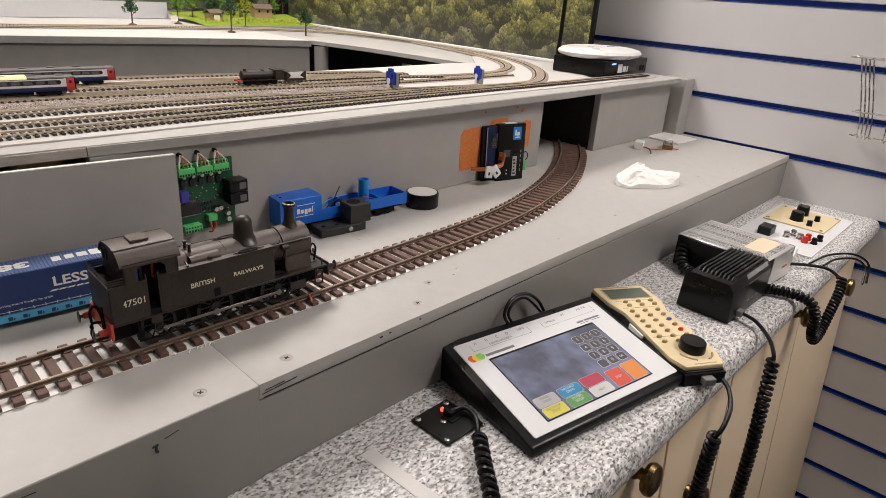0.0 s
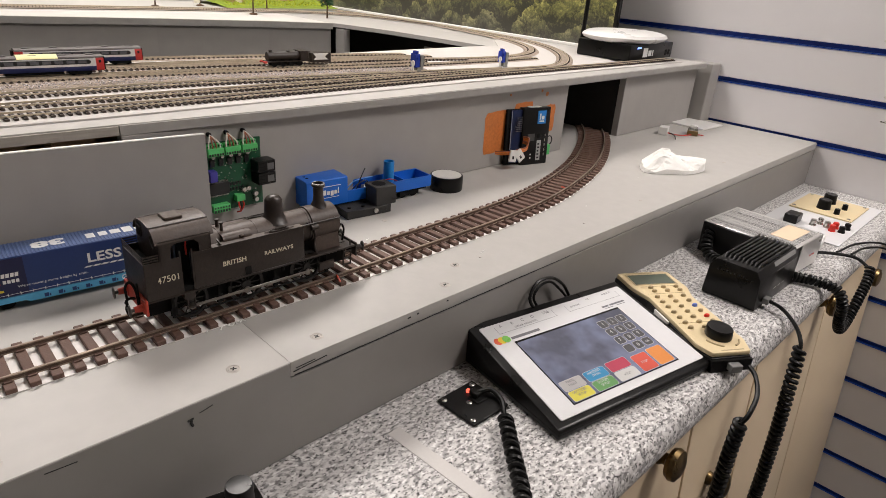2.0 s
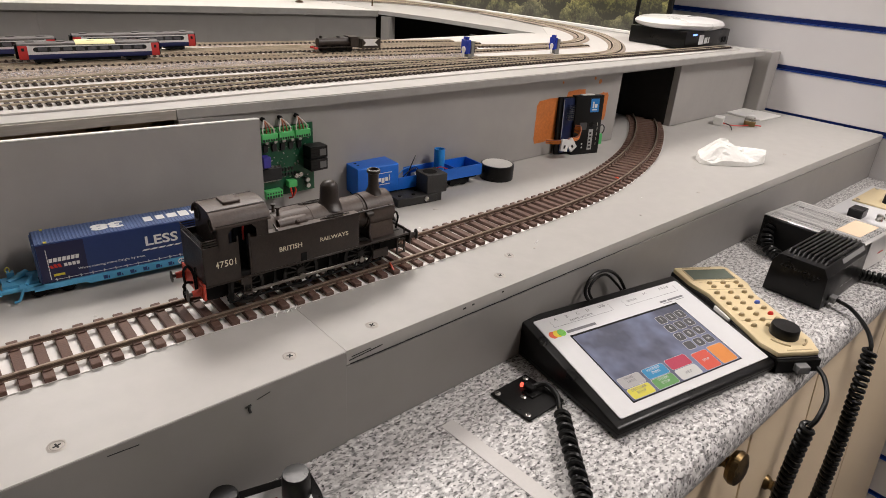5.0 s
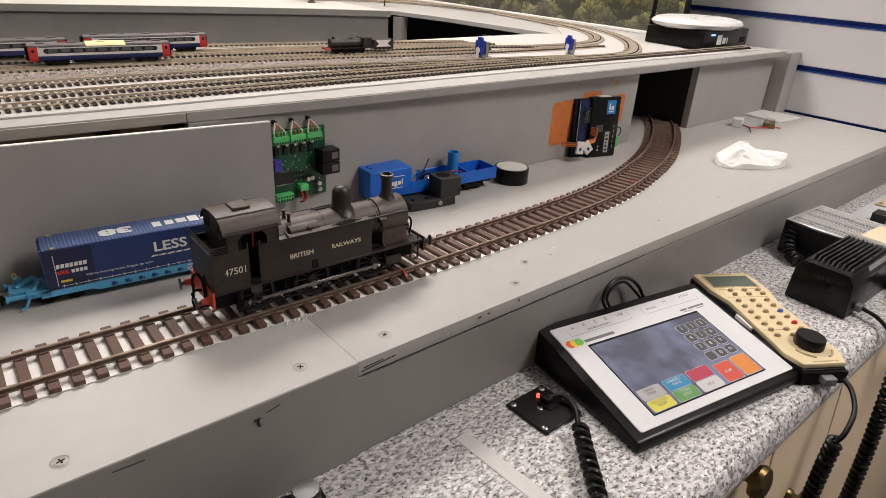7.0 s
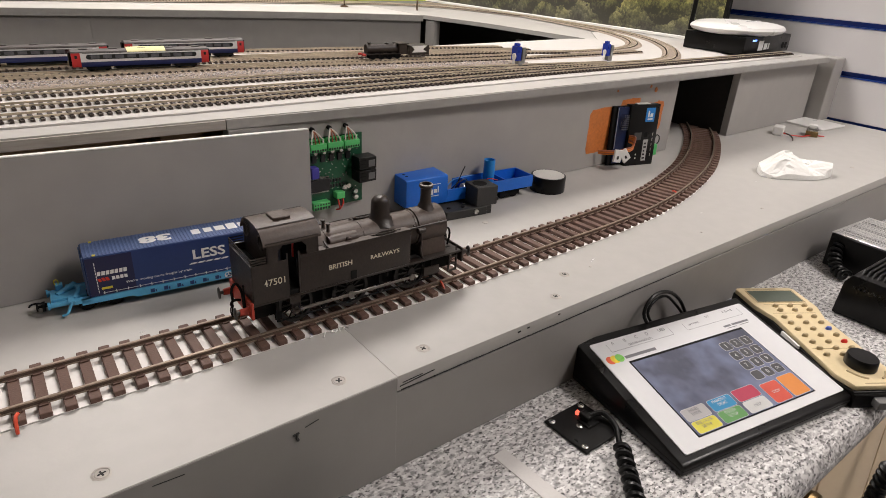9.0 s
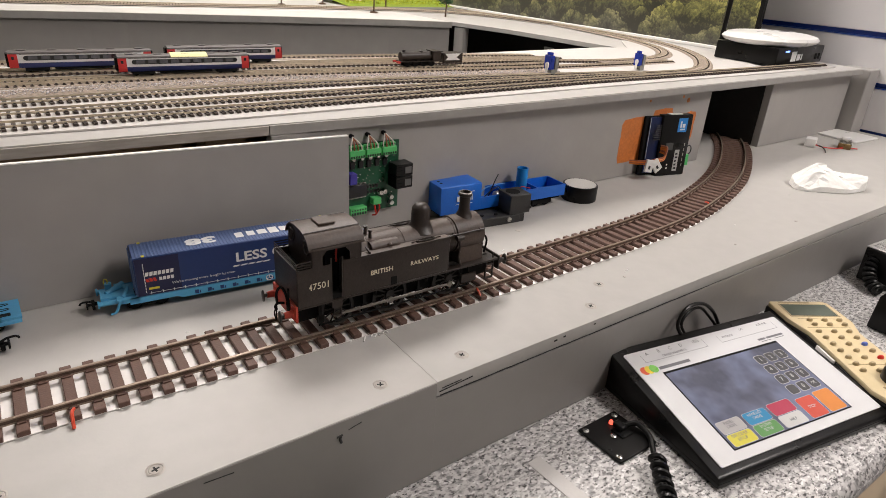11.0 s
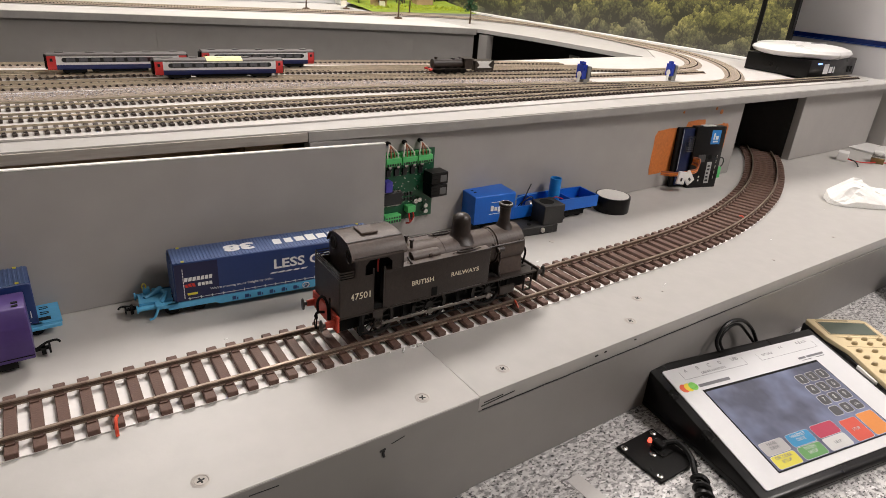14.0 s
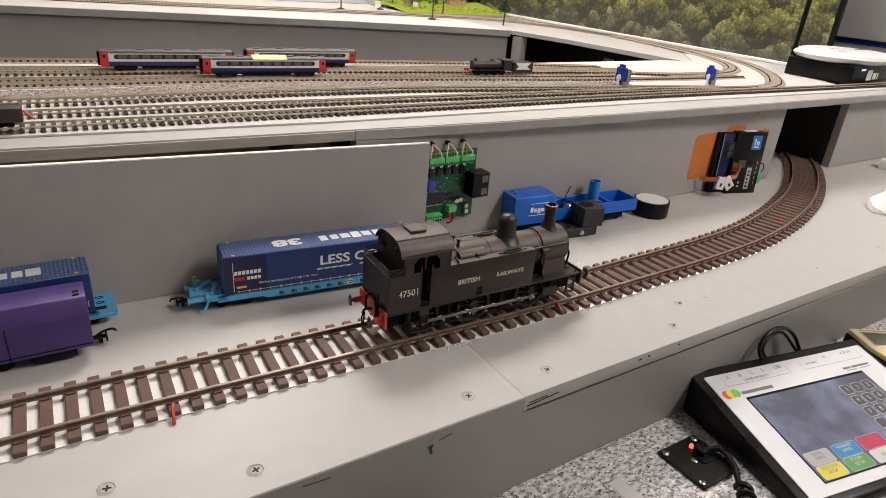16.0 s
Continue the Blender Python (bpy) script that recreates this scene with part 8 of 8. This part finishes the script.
r = thing("wireless_router", "white rounded wireless router with black aerial on the command station", "router", pose(0.968, 0.345, DZ + 0.0319, 0, 0, 2.5))
rb = B()
lathe(rb, [(0.080, 0.0), (0.094, 0.004), (0.098, 0.009), (0.094, 0.0135), (0.080, 0.0165), (0.050, 0.0185), (0.002, 0.0190)], seg=48)
for v in rb.verts:
    v.co.y *= 0.78
part("shell", rb, WHITE, r)
lg = B()
box(lg, 0.010, 0.062, -0.012, -0.009, 0.0186, 0.0194)
part("groove", lg, INK_GREY, r)
an = B()
cyl(an, (-0.063, 0.055, 0.0), (-0.062, 0.056, 0.016), 0.0050, seg=12)
tube(an, [(-0.062, 0.056, 0.010), (-0.061, 0.056, 0.05), (-0.056, 0.057, 0.30)], 0.0042, 10)
part("aerial", an, BLACK, r, "black aerial")

# scenery at the back: print, grass, trees, hut, signs
hp = struct("backdrop_hills", box(B(), 0, 2.55, 0, 0.006, 0, 0.75), HILLS, "printed hills landscape on the back wall", "backdrop")
hp.matrix_world = pose(XL + 0.8, YB - 0.012, DZ + 0.03)
struct("backdrop_road", box(B(), XL + 0.8, 0.665, YB - 0.016, YB - 0.0122, DZ + 0.001, DZ + 0.045), ROAD_GREY, "pale printed road along the back wall", "backdrop")
struct("backdrop_corner", box(B(), 0.985, 1.027, 1.53, 1.58, DZ + 0.001, 1.9), MATT_BLACK, "dark corner between two landscape panels", "backdrop")
bk_ = B()
NG = 36
gg_ = []
for i in range(NG):
    row = []
    for j in range(NG):
        u, v = i / (NG - 1), j / (NG - 1)
        x, y = 0.66 + 0.36 * u, 1.36 + 0.24 * v
        zz = DZ + 0.001 + 0.030 * v * (0.6 + 0.4 * u) + 0.006 * noise.noise((u * 6, v * 6, 0)) * v
        row.append(bk_.verts.new((x, y, max(DZ + 0.0006, zz))))
    gg_.append(row)
for i in range(NG - 1):
    for j in range(NG - 1):
        bk_.faces.new((gg_[i][j], gg_[i + 1][j], gg_[i + 1][j + 1], gg_[i][j + 1]))
struct("grass_bank", bk_, GRASS, "yellow-green scatter grass bank at the back", "ground", True)
struct("scenic_road", box(B(), 0.60, 1.015, 1.285, 1.352, DZ + 0.0003, DZ + 0.0016), mat("model_tarmac", (0.16, 0.155, 0.15), 0.9, vary=0.2, scale=60), "grey model road", "road")


def tree(x, y, h, w, leaf, base=True, n=420):
    e = thing("model_tree", "small model tree with " + ("dark green" if leaf is LEAF_DARK else "yellow-green") + " leafy crown", "tree", pose(x, y, DZ + 0.0003), "model trees at the back")
    t = B()
    cyl(t, (0, 0, 0.0), (0.001, 0, h * 0.5), 0.0022, 0.0014, seg=8)
    for k in range(6):
        a = k * 1.1
        tube(t, [(0.0006, 0, h * (0.34 + 0.05 * k)), (math.cos(a) * w * 0.25, math.sin(a) * w * 0.25, h * (0.48 + 0.06 * k)), (math.cos(a) * w * 0.38, math.sin(a) * w * 0.38, h * (0.56 + 0.06 * k))], 0.0008, 5)
    if base:
        lathe(t, [(0.010, 0), (0.009, 0.003), (0.003, 0.0045)], seg=12)
    part("trunk", t, BARK, e)
    c = B()
    for i in range(n):
        ce = [(0, 0, 0.70), (0.22, 0.1, 0.60), (-0.24, 0.05, 0.58), (0.05, -0.22, 0.62), (0.0, 0.1, 0.86), (-0.1, -0.1, 0.78)][i % 6]
        d = Vector((random.gauss(0, 1), random.gauss(0, 1), random.gauss(0, 1))).normalized() * random.uniform(0.5, 1.0)
        p = Vector((ce[0] * w + d.x * w * 0.26, ce[1] * w + d.y * w * 0.26, ce[2] * h + d.z * h * 0.17))
        s = random.uniform(0.0012, 0.0032)
        a, b = Vector((random.gauss(0, 1), random.gauss(0, 1), random.gauss(0, 1))).normalized() * s, Vector((random.gauss(0, 1), random.gauss(0, 1), random.gauss(0, 1))).normalized() * s
        vs = [c.verts.new(p + q) for q in (a, b, -a, -b)]
        c.faces.new(vs)
    part("crown", c, leaf, e, "", False)
    return e


tree(0.480, 1.390, 0.066, 0.042, LEAF_DARK)
tree(0.613, 1.425, 0.078, 0.040, LEAF_LIGHT)
tree(0.640, 1.190, 0.092, 0.050, LEAF_DARK)
tree(0.790, 1.090, 0.066, 0.040, LEAF_DARK, False)
tree(0.748, 1.312, 0.090, 0.048, LEAF_YELLOW)
tree(0.690, 1.50, 0.080, 0.055, LEAF_LIGHT)
for i in range(14):
    tree(random.uniform(0.72, 1.02), random.uniform(1.49, 1.57), random.uniform(0.06, 0.13), random.uniform(0.04, 0.06), LEAF_DARK if i % 3 else LEAF_LIGHT, False, 300)
bu = B()
for i in range(900):
    x, y = random.uniform(0.67, 1.01), random.uniform(1.37, 1.44)
    s = random.uniform(0.001, 0.003)
    p = Vector((x, y, DZ + 0.006 + 0.1 * (y - 1.37) + random.uniform(0, 0.004)))
    a, b = Vector((random.gauss(0, 1), random.gauss(0, 1), random.gauss(0, 1))).normalized() * s, Vector((random.gauss(0, 1), random.gauss(0, 1), random.gauss(0, 1))).normalized() * s
    bu.faces.new([bu.verts.new(p + q) for q in (a, b, -a, -b)])
tagged(mesh_ob("shrub_clumps", bu, LEAF_YELLOW), "low yellow-green shrub clumps on the grass bank", "shrubs", "", "stuff")


def hut(x, y, zb, w, d, h, rz):
    e = thing("model_house", "small brown model house with dark roof on the grass bank", "model house", pose(x, y, zb, 0, 0, rz), "model houses at the back")
    part("wall", box(B(), -w / 2, w / 2, -d / 2, d / 2, -0.012, h), HOUSE, e)
    rf = B()
    prism(rf, [(-d / 2 - 0.004, h), (0, h + d * 0.35), (d / 2 + 0.004, h), (d / 2 + 0.004, h - 0.002), (0, h + d * 0.35 - 0.002), (-d / 2 - 0.004, h - 0.002)], -w / 2 - 0.003, w / 2 + 0.003, axis="x")
    part("roof", rf, HOUSE_ROOF, e)
    for k in (-0.25, 0.25):
        part("window", box(B(), k * w - 0.003, k * w + 0.003, -d / 2 - 0.0004, -d / 2, h * 0.4, h * 0.75), DARK_GLASS, e)


hut(0.735, 1.462, DZ + 0.012, 0.040, 0.028, 0.016, 8)
hut(0.905, 1.492, DZ + 0.022, 0.055, 0.034, 0.020, -6)
for x, y in ((0.582, 1.435), (0.716, 1.462)):
    s = thing("model_sign", "small blank white sign on a post", "sign", pose(x, y - 0.04, DZ + 0.0003), "signs at the back")
    part("post", cyl(B(), (0, 0, 0), (0, 0, 0.026), 0.0008, seg=6), WHITE, s)
    part("board", box(B(), 0.0, 0.017, -0.0005, 0.0005, 0.010, 0.024), mat("cream_sign", (0.80, 0.76, 0.62), 0.6), s)
fit_ = thing("wall_fitting", "small grey fitting inside the dark well", "fitting", pose(0.8535, 0.78, 1.055))
part("body", box(B(), 0, 0.006, -0.014, 0.014, -0.010, 0.008, 0.001, 1), BRACKET, fit_)
part("cap", box(B(), -0.002, -0.0002, -0.006, 0.0, -0.004, 0.004), WHITE, fit_)

# wire basket hung on the slatted wall
bs = thing("wire_basket", "chrome wire display basket hung on the slatted wall", "basket", pose(XW, -0.076, 1.037))
for y in (0.0, -0.006, -0.012, -0.018, -0.040, -0.062, -0.084, -0.106, -0.128, -0.150):
    part("upright_wire", tube(B(), smooth_path([(-0.010, y - 0.026, 0.0), (-0.028, y - 0.026, 0.004), (-0.034, y - 0.022, 0.044), (-0.040, y, 0.134)], 14), 0.0011, 6), STEEL, bs)
for zz, rr, dx, yo in ((0.134, 0.0022, 0.042, 0.004), (0.046, 0.0016, 0.036, -0.018), (0.003, 0.0014, 0.018, -0.024)):
    part("rim_wire", tube(B(), smooth_path([(-0.003, 0.004 + yo, zz), (-dx + 0.006, 0.004 + yo, zz), (-dx, -0.002 + yo, zz), (-dx, -0.16 + yo, zz), (-dx + 0.006, -0.166 + yo, zz), (-0.003, -0.166 + yo, zz)], 40), rr, 7), STEEL, bs)
hk_ = B()
for y in (-0.14, -0.05):
    box(hk_, -0.0035, -0.0002, y - 0.006, y + 0.006, 0.118, 0.150)
part("wall_hook", hk_, STEEL, bs)
